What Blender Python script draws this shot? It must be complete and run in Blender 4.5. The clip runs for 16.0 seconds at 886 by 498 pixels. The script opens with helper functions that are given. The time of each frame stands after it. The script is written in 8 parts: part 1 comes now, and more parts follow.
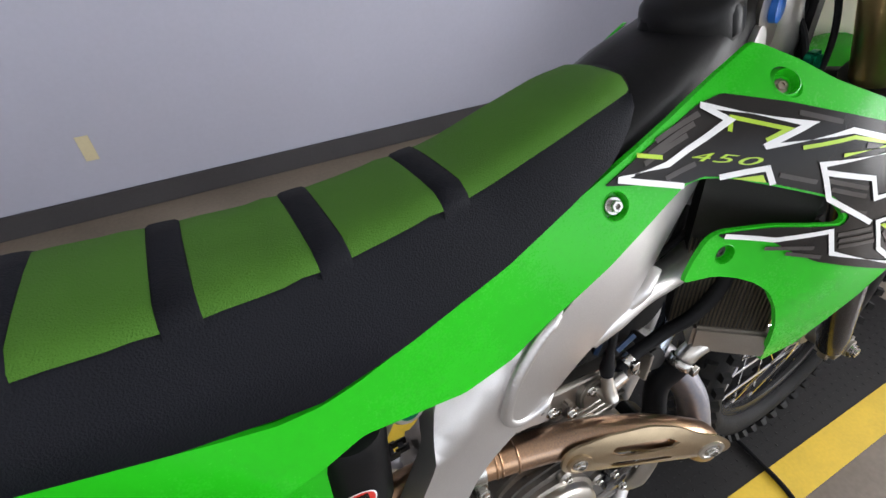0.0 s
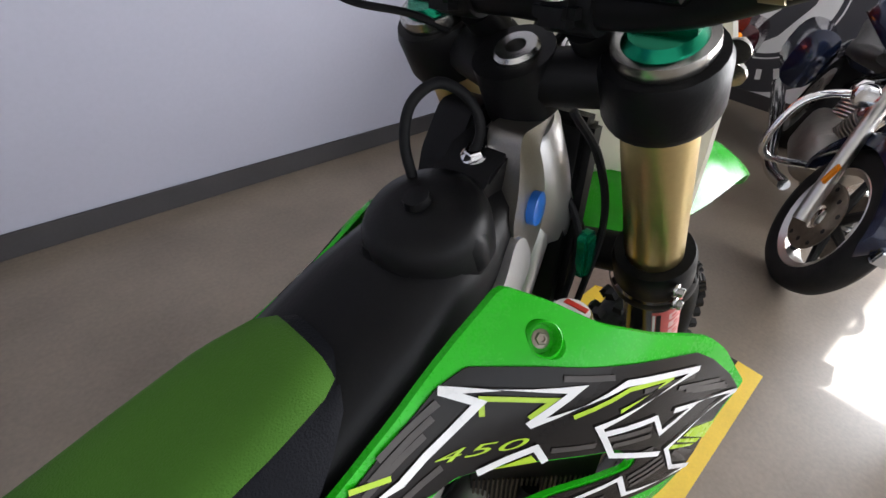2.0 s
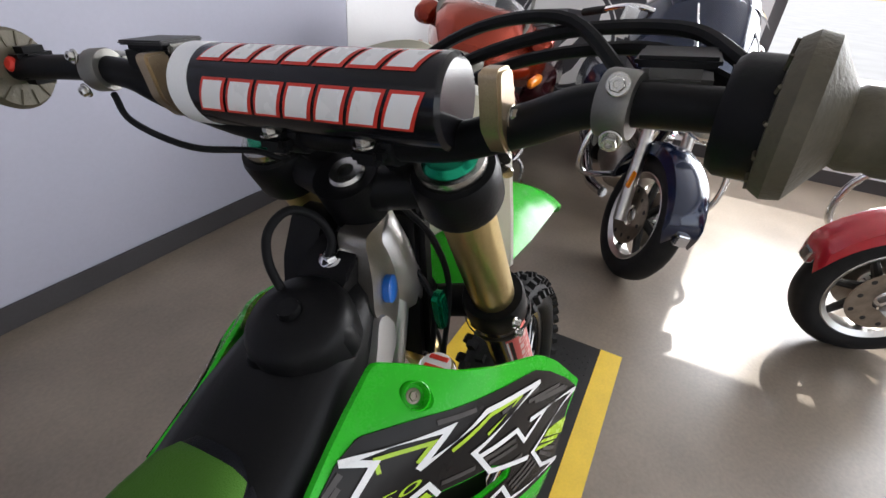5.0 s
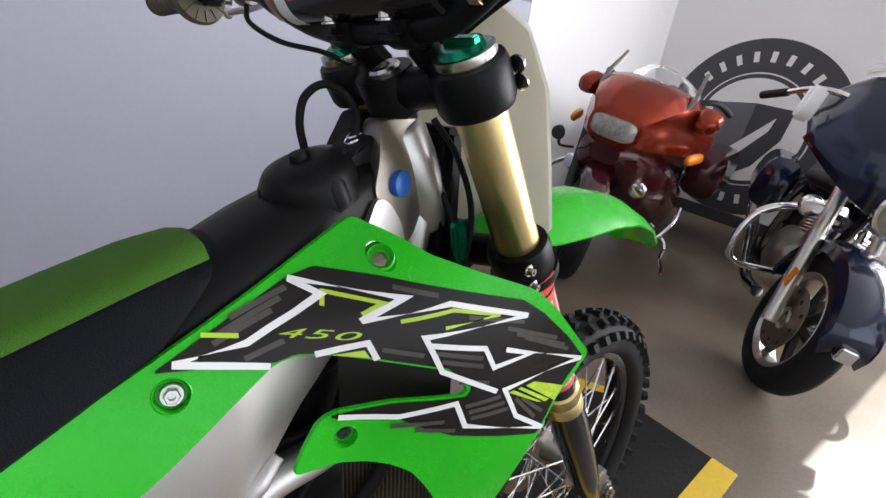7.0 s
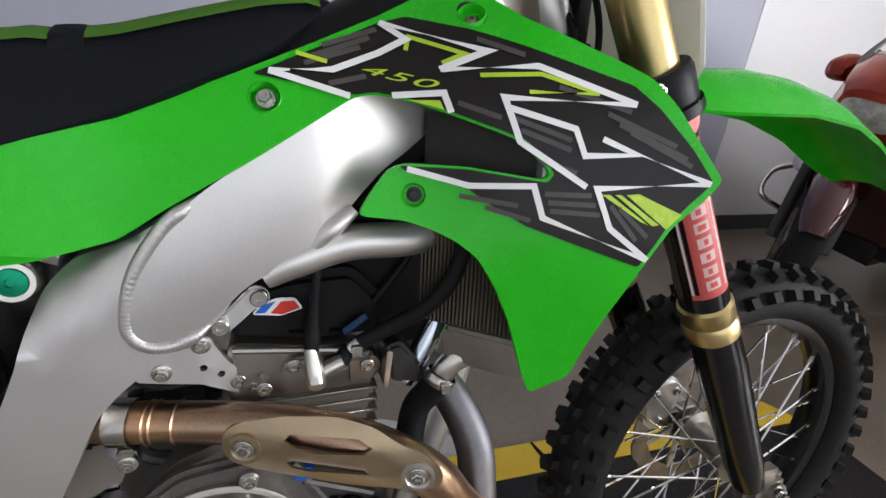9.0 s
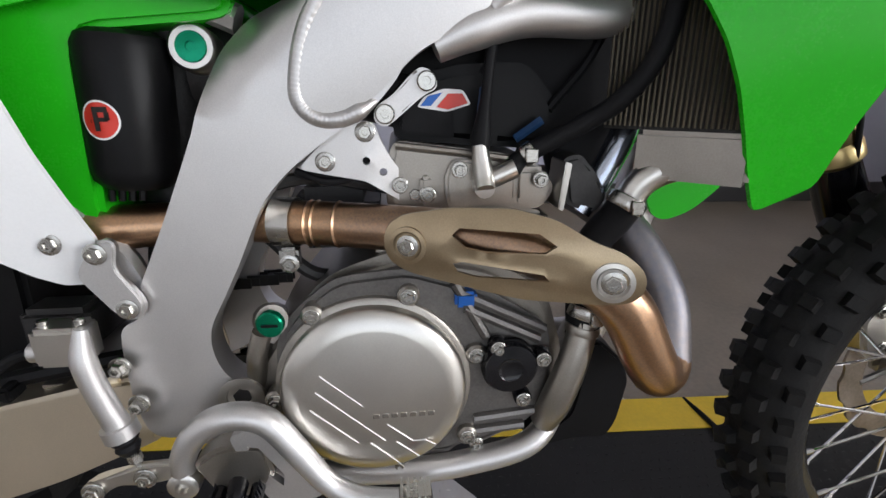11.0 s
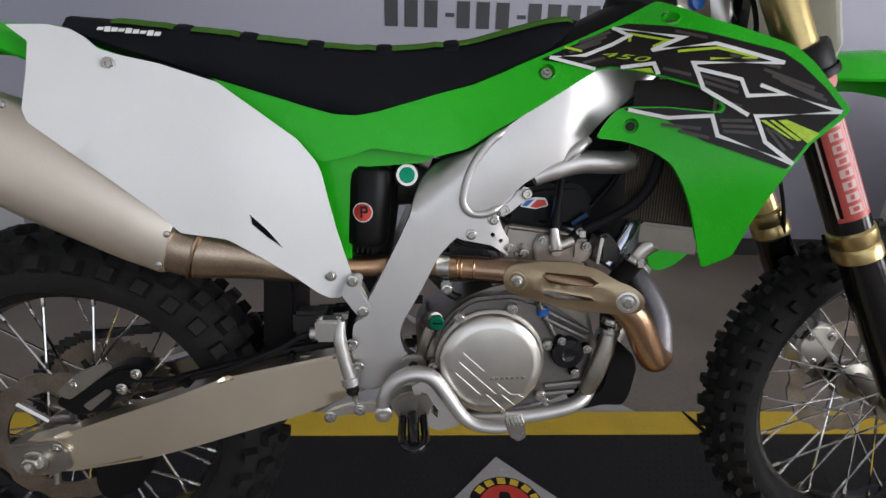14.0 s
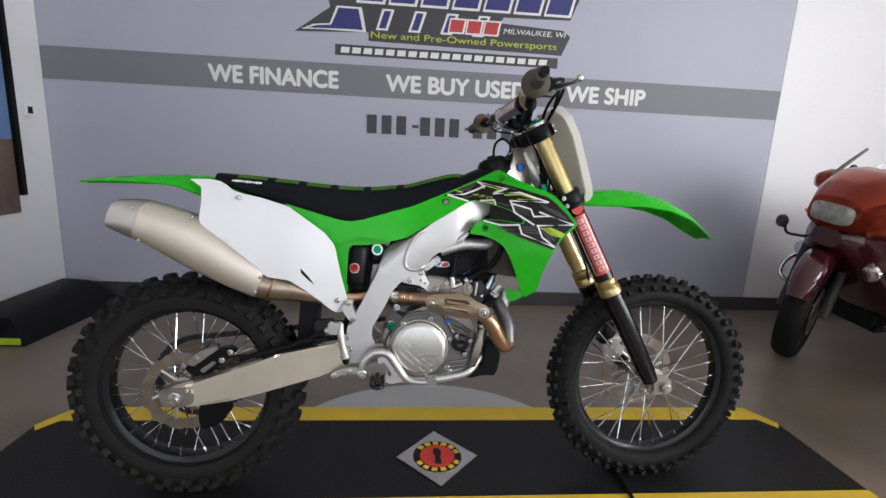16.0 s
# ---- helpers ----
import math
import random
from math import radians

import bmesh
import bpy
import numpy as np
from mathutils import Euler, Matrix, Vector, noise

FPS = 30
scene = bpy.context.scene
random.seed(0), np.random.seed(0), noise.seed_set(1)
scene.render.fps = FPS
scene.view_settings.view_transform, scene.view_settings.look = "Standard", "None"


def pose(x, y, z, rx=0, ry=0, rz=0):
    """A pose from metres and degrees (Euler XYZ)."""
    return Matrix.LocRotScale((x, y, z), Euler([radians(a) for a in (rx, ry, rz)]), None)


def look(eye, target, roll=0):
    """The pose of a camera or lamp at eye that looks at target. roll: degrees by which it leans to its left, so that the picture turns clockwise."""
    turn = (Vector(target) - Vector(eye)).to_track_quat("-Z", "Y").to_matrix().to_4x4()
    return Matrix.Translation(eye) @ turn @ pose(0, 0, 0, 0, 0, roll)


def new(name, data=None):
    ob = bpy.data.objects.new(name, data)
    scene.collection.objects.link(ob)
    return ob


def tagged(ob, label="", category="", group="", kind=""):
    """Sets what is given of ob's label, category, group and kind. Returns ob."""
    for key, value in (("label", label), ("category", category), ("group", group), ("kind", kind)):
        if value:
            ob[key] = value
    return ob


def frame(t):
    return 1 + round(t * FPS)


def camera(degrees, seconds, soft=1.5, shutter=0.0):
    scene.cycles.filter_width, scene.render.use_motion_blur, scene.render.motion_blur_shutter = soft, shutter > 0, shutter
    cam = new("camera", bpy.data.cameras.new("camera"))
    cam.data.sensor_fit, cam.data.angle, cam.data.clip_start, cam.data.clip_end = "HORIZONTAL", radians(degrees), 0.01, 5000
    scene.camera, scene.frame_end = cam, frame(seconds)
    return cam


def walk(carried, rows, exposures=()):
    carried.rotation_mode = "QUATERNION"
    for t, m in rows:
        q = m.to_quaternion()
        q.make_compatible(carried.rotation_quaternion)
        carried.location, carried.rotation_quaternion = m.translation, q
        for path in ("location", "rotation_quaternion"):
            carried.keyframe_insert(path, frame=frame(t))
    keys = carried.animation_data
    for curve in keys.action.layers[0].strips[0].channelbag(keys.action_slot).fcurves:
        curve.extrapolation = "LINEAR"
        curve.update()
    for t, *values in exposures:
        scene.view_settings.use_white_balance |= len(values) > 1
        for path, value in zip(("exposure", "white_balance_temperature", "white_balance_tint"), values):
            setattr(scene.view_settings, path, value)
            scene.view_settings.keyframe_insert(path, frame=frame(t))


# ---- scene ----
cam = camera(86.0, 16.0)
PATH = [
    (0, (0.484, -0.186, 1.182), (1.167, 1.178, -0.111), -1.1),
    (0.5, (0.561, -0.148, 1.175), (1.402, 1.169, -0.073), 0.9),
    (1, (0.625, -0.106, 1.189), (1.604, 1.118, -0.054), 3.2),
    (1.5, (0.68, -0.072, 1.213), (1.76, 1.06, -0.033), 5.1),
    (2, (0.728, -0.051, 1.256), (1.868, 1.019, 0.009), 6.6),
    (2.5, (0.741, -0.038, 1.283), (1.996, 0.927, 0.06), 8.0),
    (3, (0.725, -0.011, 1.307), (2.067, 0.837, 0.09), 6.9),
    (3.5, (0.71, -0.009, 1.333), (2.165, 0.723, 0.172), 6.5),
    (4, (0.695, -0.017, 1.344), (2.229, 0.631, 0.237), 6.2),
    (4.2, (0.695, -0.023, 1.348), (2.223, 0.616, 0.227), 5.8),
    (6.3, (0.722, -0.215, 1.256), (2.143, 0.889, 0.384), 5.5),
    (6.5, (0.725, -0.225, 1.24), (2.098, 0.943, 0.374), 6.2),
    (7, (0.719, -0.263, 1.205), (1.966, 1.061, 0.372), 7.7),
    (7.5, (0.726, -0.311, 1.174), (1.805, 1.166, 0.365), 7.5),
    (8, (0.755, -0.351, 1.125), (1.667, 1.241, 0.328), 7.2),
    (8.5, (0.787, -0.368, 1.067), (1.513, 1.319, 0.274), 6.2),
    (9, (0.788, -0.382, 0.999), (1.357, 1.362, 0.201), 5.1),
    (9.2, (0.792, -0.389, 0.972), (1.299, 1.38, 0.188), 4.5),
    (11.3, (0.707, -0.378, 0.787), (0.791, 1.439, -0.045), 0.3),
    (11.5, (0.681, -0.369, 0.778), (0.757, 1.45, -0.05), 0.2),
    (12, (0.612, -0.369, 0.766), (0.671, 1.459, -0.043), -0.1),
    (12.5, (0.553, -0.393, 0.759), (0.583, 1.442, -0.036), -0.6),
    (13, (0.525, -0.455, 0.795), (0.583, 1.385, 0.014), -0.0),
    (13.2, (0.537, -0.509, 0.828), (0.595, 1.355, 0.08), 0.3),
    (13.5, (0.557, -0.572, 0.878), (0.616, 1.291, 0.151), 0.6),
    (14, (0.592, -0.692, 0.928), (0.662, 1.194, 0.266), 1.6),
    (14.5, (0.627, -0.854, 0.992), (0.709, 1.044, 0.368), 1.9),
    (15, (0.622, -1.027, 1.052), (0.735, 0.892, 0.499), 2.0),
    (15.5, (0.614, -1.22, 1.087), (0.759, 0.717, 0.611), 2.1),
    (16, (0.642, -1.393, 1.098), (0.805, 0.558, 0.692), 2.8),
]
walk(cam, [(t, look(eye, target, roll)) for t, eye, target, roll in PATH], [(0, 0.2), (3, 0.18), (4, 0.06), (7, 0.0), (8.5, -0.3), (9.2, -0.27), (11.5, -0.38), (12.5, -0.58), (13.5, -0.76), (14.5, -0.56), (16, -0.35)])

from mathutils.geometry import delaunay_2d_cdt

# ---- world, sun, large lights ----
world = bpy.data.worlds.new("sky")
scene.world = world
world.use_nodes = True
_n = world.node_tree.nodes
_sky = _n.new("ShaderNodeTexSky")
_sky.sky_type, _sky.sun_disc = "NISHITA", False
SUN_DIR = Vector((0.72, -0.05, 0.70)).normalized()
_sky.sun_elevation = math.asin(SUN_DIR.z)
_sky.sun_rotation = math.atan2(SUN_DIR.x, SUN_DIR.y)
world.node_tree.links.new(_sky.outputs[0], _n["Background"].inputs[0])
_n["Background"].inputs[1].default_value = 0.12
sun = new("sun", bpy.data.lights.new("sun", "SUN"))
sun.data.energy, sun.data.angle, sun.data.color = 5.0, radians(0.5), (1.0, 0.94, 0.85)
sun.matrix_world = look(SUN_DIR * 10, (0, 0, 0))


def window_light(name, at, towards, w, h, watts, colour):
    ob = new(name, bpy.data.lights.new(name, "AREA"))
    ob.data.shape, ob.data.size, ob.data.size_y = "RECTANGLE", w, h
    ob.data.energy, ob.data.color = watts, colour
    ob.matrix_world = look(at, towards)
    return ob


# fill lamp added at an unseen window on the south side
window_light("daylight_front", (1.3, -4.35, 1.6), (1.3, 0, 1.1), 5.0, 2.2, 60, (0.92, 0.935, 1.0))
window_light("daylight_side", (5.3, -2.2, 1.5), (1.4, 0.3, 0.5), 3.2, 2.2, 315, (0.97, 0.97, 1.0))


# ---- materials ----
def mat(name, base, rough=0.5, metal=0.0, var=0.12, scale=6.0, fine=90.0, bump=0.05, coat=0.0, tint=None, object_random=0.0, spec=0.5):
    m = bpy.data.materials.new(name)
    m.use_nodes = True
    t = m.node_tree
    p = t.nodes["Principled BSDF"]
    L = t.links.new
    co = t.nodes.new("ShaderNodeTexCoord")
    big, small = t.nodes.new("ShaderNodeTexNoise"), t.nodes.new("ShaderNodeTexNoise")
    big.inputs["Scale"].default_value, big.inputs["Detail"].default_value = scale, 5
    small.inputs["Scale"].default_value, small.inputs["Detail"].default_value = fine, 3
    for nz in (big, small):
        L(co.outputs["Object"], nz.inputs["Vector"])
    mix = t.nodes.new("ShaderNodeMix")
    mix.data_type = "RGBA"
    dark = tint if tint else tuple(c * (1 - var) for c in base)
    mix.inputs["A"].default_value = (*dark, 1)
    mix.inputs["B"].default_value = (*[min(1, c * (1 + var * 0.6)) for c in base], 1)
    ramp = t.nodes.new("ShaderNodeMapRange")
    ramp.inputs["From Min"].default_value, ramp.inputs["From Max"].default_value = 0.32, 0.68
    add = t.nodes.new("ShaderNodeMath")
    add.operation = "MULTIPLY_ADD"
    add.inputs[1].default_value, add.inputs[2].default_value = 0.35, 0.0
    L(small.outputs["Fac"], add.inputs[0])
    mad = t.nodes.new("ShaderNodeMath")
    mad.operation = "MULTIPLY_ADD"
    mad.inputs[1].default_value = 0.65
    L(big.outputs["Fac"], mad.inputs[0])
    L(add.outputs[0], mad.inputs[2])
    L(mad.outputs[0], ramp.inputs["Value"])
    L(ramp.outputs[0], mix.inputs["Factor"])
    colour = mix.outputs["Result"]
    if object_random:
        info, hsv = t.nodes.new("ShaderNodeObjectInfo"), t.nodes.new("ShaderNodeHueSaturation")
        r2 = t.nodes.new("ShaderNodeMapRange")
        r2.inputs["To Min"].default_value, r2.inputs["To Max"].default_value = 1 - object_random, 1 + object_random
        L(info.outputs["Random"], r2.inputs["Value"])
        L(r2.outputs[0], hsv.inputs["Value"])
        L(colour, hsv.inputs["Color"])
        colour = hsv.outputs[0]
    L(colour, p.inputs["Base Color"])
    p.inputs["Specular IOR Level"].default_value = spec
    rr = t.nodes.new("ShaderNodeMapRange")
    rr.inputs["To Min"].default_value, rr.inputs["To Max"].default_value = max(0.02, rough * 0.8), min(1, rough * 1.2)
    L(mad.outputs[0], rr.inputs["Value"])
    L(rr.outputs[0], p.inputs["Roughness"])
    p.inputs["Metallic"].default_value = metal
    p.inputs["Coat Weight"].default_value = coat
    p.inputs["Coat Roughness"].default_value = 0.12
    if bump:
        b = t.nodes.new("ShaderNodeBump")
        b.inputs["Strength"].default_value, b.inputs["Distance"].default_value = bump, 0.002
        L(small.outputs["Fac"], b.inputs["Height"])
        L(b.outputs[0], p.inputs["Normal"])
    return m


M = {}
M["green"] = mat("green_plastic", (0.017, 0.455, 0.010), 0.27, spec=0.31, var=0.06, scale=9, fine=500, bump=0.015)
M["white"] = mat("white_plastic", (0.83, 0.84, 0.85), 0.36, var=0.05, scale=7, fine=500, bump=0.02)
M["thin_white"] = mat("thin_white_plastic", (0.80, 0.79, 0.74), 0.36, var=0.05, scale=7, fine=500, bump=0.02)
_t = M["thin_white"].node_tree
_thin, _both = _t.nodes.new("ShaderNodeBsdfTranslucent"), _t.nodes.new("ShaderNodeMixShader")
_thin.inputs["Color"].default_value, _both.inputs["Fac"].default_value = (0.80, 0.78, 0.70, 1), 0.45
_t.links.new(_t.nodes["Principled BSDF"].outputs[0], _both.inputs[1])
_t.links.new(_thin.outputs[0], _both.inputs[2])
_t.links.new(_both.outputs[0], _t.nodes["Material Output"].inputs["Surface"])
M["black"] = mat("black_plastic", (0.006, 0.006, 0.0065), 0.40, spec=0.14, var=0.3, scale=12, fine=300, bump=0.08)
M["gloss"] = mat("gloss_black", (0.008, 0.008, 0.010), 0.16, spec=0.4, var=0.3, scale=9, fine=80, bump=0.01)
M["vinyl"] = mat("seat_vinyl", (0.0075, 0.008, 0.011), 0.6, spec=0.10, var=0.18, scale=10, fine=700, bump=0.35)
M["gripper"] = mat("seat_gripper_green", (0.056, 0.152, 0.018), 0.66, spec=0.14, var=0.10, scale=12, fine=800, bump=0.5)
M["alu"] = mat("brushed_aluminium", (0.64, 0.62, 0.58), 0.30, 1.0, var=0.10, scale=14, fine=900, bump=0.03)
M["satin"] = mat("satin_aluminium_frame", (0.66, 0.645, 0.635), 0.42, 0.95, var=0.16, scale=6, fine=900, bump=0.025)
M["swing"] = mat("swingarm_aluminium", (0.84, 0.75, 0.60), 0.30, 0.97, var=0.10, scale=9, fine=900, bump=0.03)
M["cast"] = mat("cast_aluminium", (0.36, 0.335, 0.30), 0.36, 0.95, var=0.22, scale=18, fine=800, bump=0.09)
# darker, rougher copy of the cast metal, for the right-hand case
M["dark_cast"] = mat("dark_cast_aluminium", (0.20, 0.19, 0.18), 0.45, 0.85, var=0.35, scale=22, fine=500, bump=0.12)
M["chrome"] = mat("chrome", (0.80, 0.80, 0.80), 0.10, 1.0, var=0.04, bump=0.0)
M["steel"] = mat("zinc_steel", (0.50, 0.49, 0.46), 0.26, 1.0, var=0.12, scale=40, fine=300, bump=0.05)
M["bluesteel"] = mat("bluish_steel", (0.55, 0.60, 0.70), 0.24, 1.0, var=0.15, scale=20, fine=300, bump=0.03)
M["exhaust"] = mat("heat_tinted_pipe", (0.44, 0.265, 0.15), 0.30, 1.0, var=0.45, scale=9, fine=500, bump=0.03, tint=(0.22, 0.17, 0.14))
M["header"] = mat("header_steel", (0.13, 0.135, 0.155), 0.48, 1.0, var=0.4, scale=12, fine=200, bump=0.06, tint=(0.26, 0.22, 0.20))
M["inlet"] = mat("tinted_inlet_steel", (0.50, 0.42, 0.34), 0.34, 0.95, var=0.35, scale=10, fine=500, bump=0.03, tint=(0.30, 0.22, 0.15))
M["perch"] = mat("grey_anodised_perch", (0.20, 0.195, 0.18), 0.42, 0.7, var=0.15, scale=20, fine=500, bump=0.04)
M["disc"] = mat("worn_disc_steel", (0.34, 0.29, 0.24), 0.34, 1.0, var=0.3, scale=30, fine=260, bump=0.1)
M["guard"] = mat("bronze_heat_guard", (0.44, 0.345, 0.225), 0.30, 0.9, var=0.25, scale=14, fine=900, bump=0.03)
M["muffler"] = mat("titanium_muffler", (0.78, 0.71, 0.61), 0.40, 0.85, var=0.10, scale=5, fine=700, bump=0.03)
M["gold"] = mat("gold_fork_tube", (0.60, 0.47, 0.22), 0.33, 1.0, var=0.12, scale=14, fine=200, bump=0.03)
M["anod"] = mat("green_anodised", (0.0, 0.22, 0.11), 0.24, 0.75, var=0.12, scale=20, bump=0.02)
M["rubber"] = mat("tyre_rubber", (0.008, 0.008, 0.0085), 0.66, spec=0.20, var=0.3, scale=16, fine=200, bump=0.4, tint=(0.015, 0.0145, 0.014))
M["hose"] = mat("black_hose", (0.009, 0.009, 0.010), 0.55, spec=0.13, var=0.25, scale=30, fine=400, bump=0.1)
M["rim"] = mat("black_rim", (0.012, 0.012, 0.013), 0.2, 0.3, var=0.2, scale=20, bump=0.02)
M["fin"] = mat("brown_radiator_fin", (0.12, 0.10, 0.07), 0.5, 0.6, var=0.3, scale=30, fine=300, bump=0.1)
M["core"] = mat("radiator_core", (0.014, 0.013, 0.011), 0.6, 0.1, var=0.3, scale=30, fine=500, bump=0.2)
M["decal"] = mat("decal_black", (0.012, 0.010, 0.009), 0.25, spec=0.22, var=0.25, scale=8, fine=120, bump=0.02)
M["dgrey"] = mat("decal_grey", (0.075, 0.068, 0.064), 0.25, spec=0.22, var=0.2, scale=14, bump=0.02)
M["dwhite"] = mat("decal_white", (0.80, 0.80, 0.80), 0.28, var=0.04, bump=0.0)
M["lime"] = mat("decal_lime", (0.42, 0.62, 0.03), 0.28, var=0.06, bump=0.0)
M["red"] = mat("red_print", (0.62, 0.035, 0.02), 0.32, var=0.1, bump=0.0)
M["label"] = mat("faded_red_label", (0.60, 0.10, 0.09), 0.35, var=0.12, scale=20, bump=0.0)
M["label_print"] = mat("pale_label_print", (0.72, 0.50, 0.47), 0.35, var=0.1, scale=30, bump=0.0)
M["blue"] = mat("blue_plastic", (0.01, 0.12, 0.48), 0.35, var=0.1, bump=0.0)
M["dull_blue"] = mat("dull_blue_plastic", (0.012, 0.045, 0.12), 0.4, var=0.15, bump=0.0)
M["grip"] = mat("worn_grip_rubber", (0.085, 0.072, 0.045), 0.6, var=0.25, scale=30, fine=300, bump=0.3)
M["dark"] = mat("dark_engine", (0.035, 0.034, 0.034), 0.5, 0.4, var=0.3, scale=25, fine=260, bump=0.2)


# ---- mesh helpers ----
def round_poly(pts, r=0.008, n=3):
    out, k = [], len(pts)
    for i in range(k):
        a, b, c = Vector(pts[i - 1]), Vector(pts[i]), Vector(pts[(i + 1) % k])
        d1, d2 = min(r, (a - b).length * 0.45), min(r, (c - b).length * 0.45)
        p, q = b + (a - b).normalized() * d1, b + (c - b).normalized() * d2
        for j in range(n + 1):
            s = j / n
            out.append(tuple(p * (1 - s) ** 2 + b * 2 * s * (1 - s) + q * s * s))
    return out


def spline(pts, n=6):
    """Points on a smooth line through pts."""
    P = [Vector(p) for p in pts]
    if len(P) < 3:
        return P
    P = [P[0] * 2 - P[1]] + P + [P[-1] * 2 - P[-2]]
    out = []
    for i in range(1, len(P) - 2):
        a, b, c, d = P[i - 1:i + 3]
        for j in range(n):
            s = j / n
            out.append(0.5 * (2 * b + (c - a) * s + (2 * a - 5 * b + 4 * c - d) * s * s + (3 * b - a - 3 * c + d) * s ** 3))
    return out + [P[-2]]


def tube(bm, pts, r, seg=10, n=6, closed_ends=True, flat=1.0):
    """A round bar along a smooth line; r one radius or one for each given point."""
    path = spline(pts, n)
    k = len(path)
    if isinstance(r, (int, float)):
        radii = [r] * k
    else:
        radii = [r[min(int(i / n), len(r) - 1)] * (1 - (i / n) % 1) + r[min(int(i / n) + 1, len(r) - 1)] * ((i / n) % 1) for i in range(k)] if len(path) != len(r) else list(r)
    up = None
    rings = []
    for i, p in enumerate(path):
        d = (path[min(i + 1, k - 1)] - path[max(i - 1, 0)]).normalized()
        if up is None:
            up = Vector((0, 0, 1)) if abs(d.z) < 0.9 else Vector((1, 0, 0))
        side = d.cross(up).normalized()
        up = side.cross(d).normalized()
        rings.append([bm.verts.new(p + (side * math.cos(a) + up * math.sin(a) * flat) * radii[i]) for a in (2 * math.pi * j / seg for j in range(seg))])
    for a, b in zip(rings, rings[1:]):
        for j in range(seg):
            bm.faces.new((a[j], a[(j + 1) % seg], b[(j + 1) % seg], b[j]))
    if closed_ends:
        bm.faces.new(rings[0][::-1])
        bm.faces.new(rings[-1])


def lathe(bm, profile, at, axis, seg=24, caps=True):
    """A turned body: profile of (radius, height along axis)."""
    z = Vector(axis).normalized()
    x = z.orthogonal().normalized()
    y = z.cross(x)
    at = Vector(at)
    rings = []
    for r, h in profile:
        if r < 1e-6:
            rings.append([bm.verts.new(at + z * h)])
        else:
            rings.append([bm.verts.new(at + z * h + (x * math.cos(a) + y * math.sin(a)) * r) for a in (2 * math.pi * j / seg for j in range(seg))])
    for a, b in zip(rings, rings[1:]):
        for j in range(seg):
            j2 = (j + 1) % seg
            q = [a[j % len(a)], a[j2 % len(a)], b[j2 % len(b)], b[j % len(b)]]
            q = list(dict.fromkeys(q))
            if len(q) > 2:
                bm.faces.new(q)
    if caps and len(rings[0]) > 1:
        bm.faces.new(rings[0][::-1])
    if caps and len(rings[-1]) > 1:
        bm.faces.new(rings[-1])


def plate(bm, outline, y0, y1, bevel=0.003, f=None, holes=()):
    """A slab: outline in (x, z), thickness from y0 to y1, edges rounded. f(x, z) shifts it in y."""
    vs = [bm.verts.new((x, y0, z)) for x, z in outline]
    face = bm.faces.new(vs)
    new_faces = [face]
    r = bmesh.ops.extrude_face_region(bm, geom=[face])
    top = [v for v in r["geom"] if isinstance(v, bmesh.types.BMVert)]
    for v in top:
        v.co.y = y1
    both = set(vs) | set(top)
    if bevel:
        rim = [e for e in bm.edges if (e.verts[0] in both and e.verts[1] in both) and abs(e.verts[0].co.y - e.verts[1].co.y) < 1e-6]
        bmesh.ops.bevel(bm, geom=rim, offset=bevel, segments=2, affect="EDGES", clamp_overlap=True)
    if f:
        for v in bm.verts:
            v.co.y += f(v.co.x, v.co.z)


def within(p, poly):
    inside = False
    for (x1, z1), (x2, z2) in zip(poly, poly[1:] + poly[:1]):
        if (z1 > p[1]) != (z2 > p[1]) and p[0] < (x2 - x1) * (p[1] - z1) / (z2 - z1) + x1:
            inside = not inside
    return inside


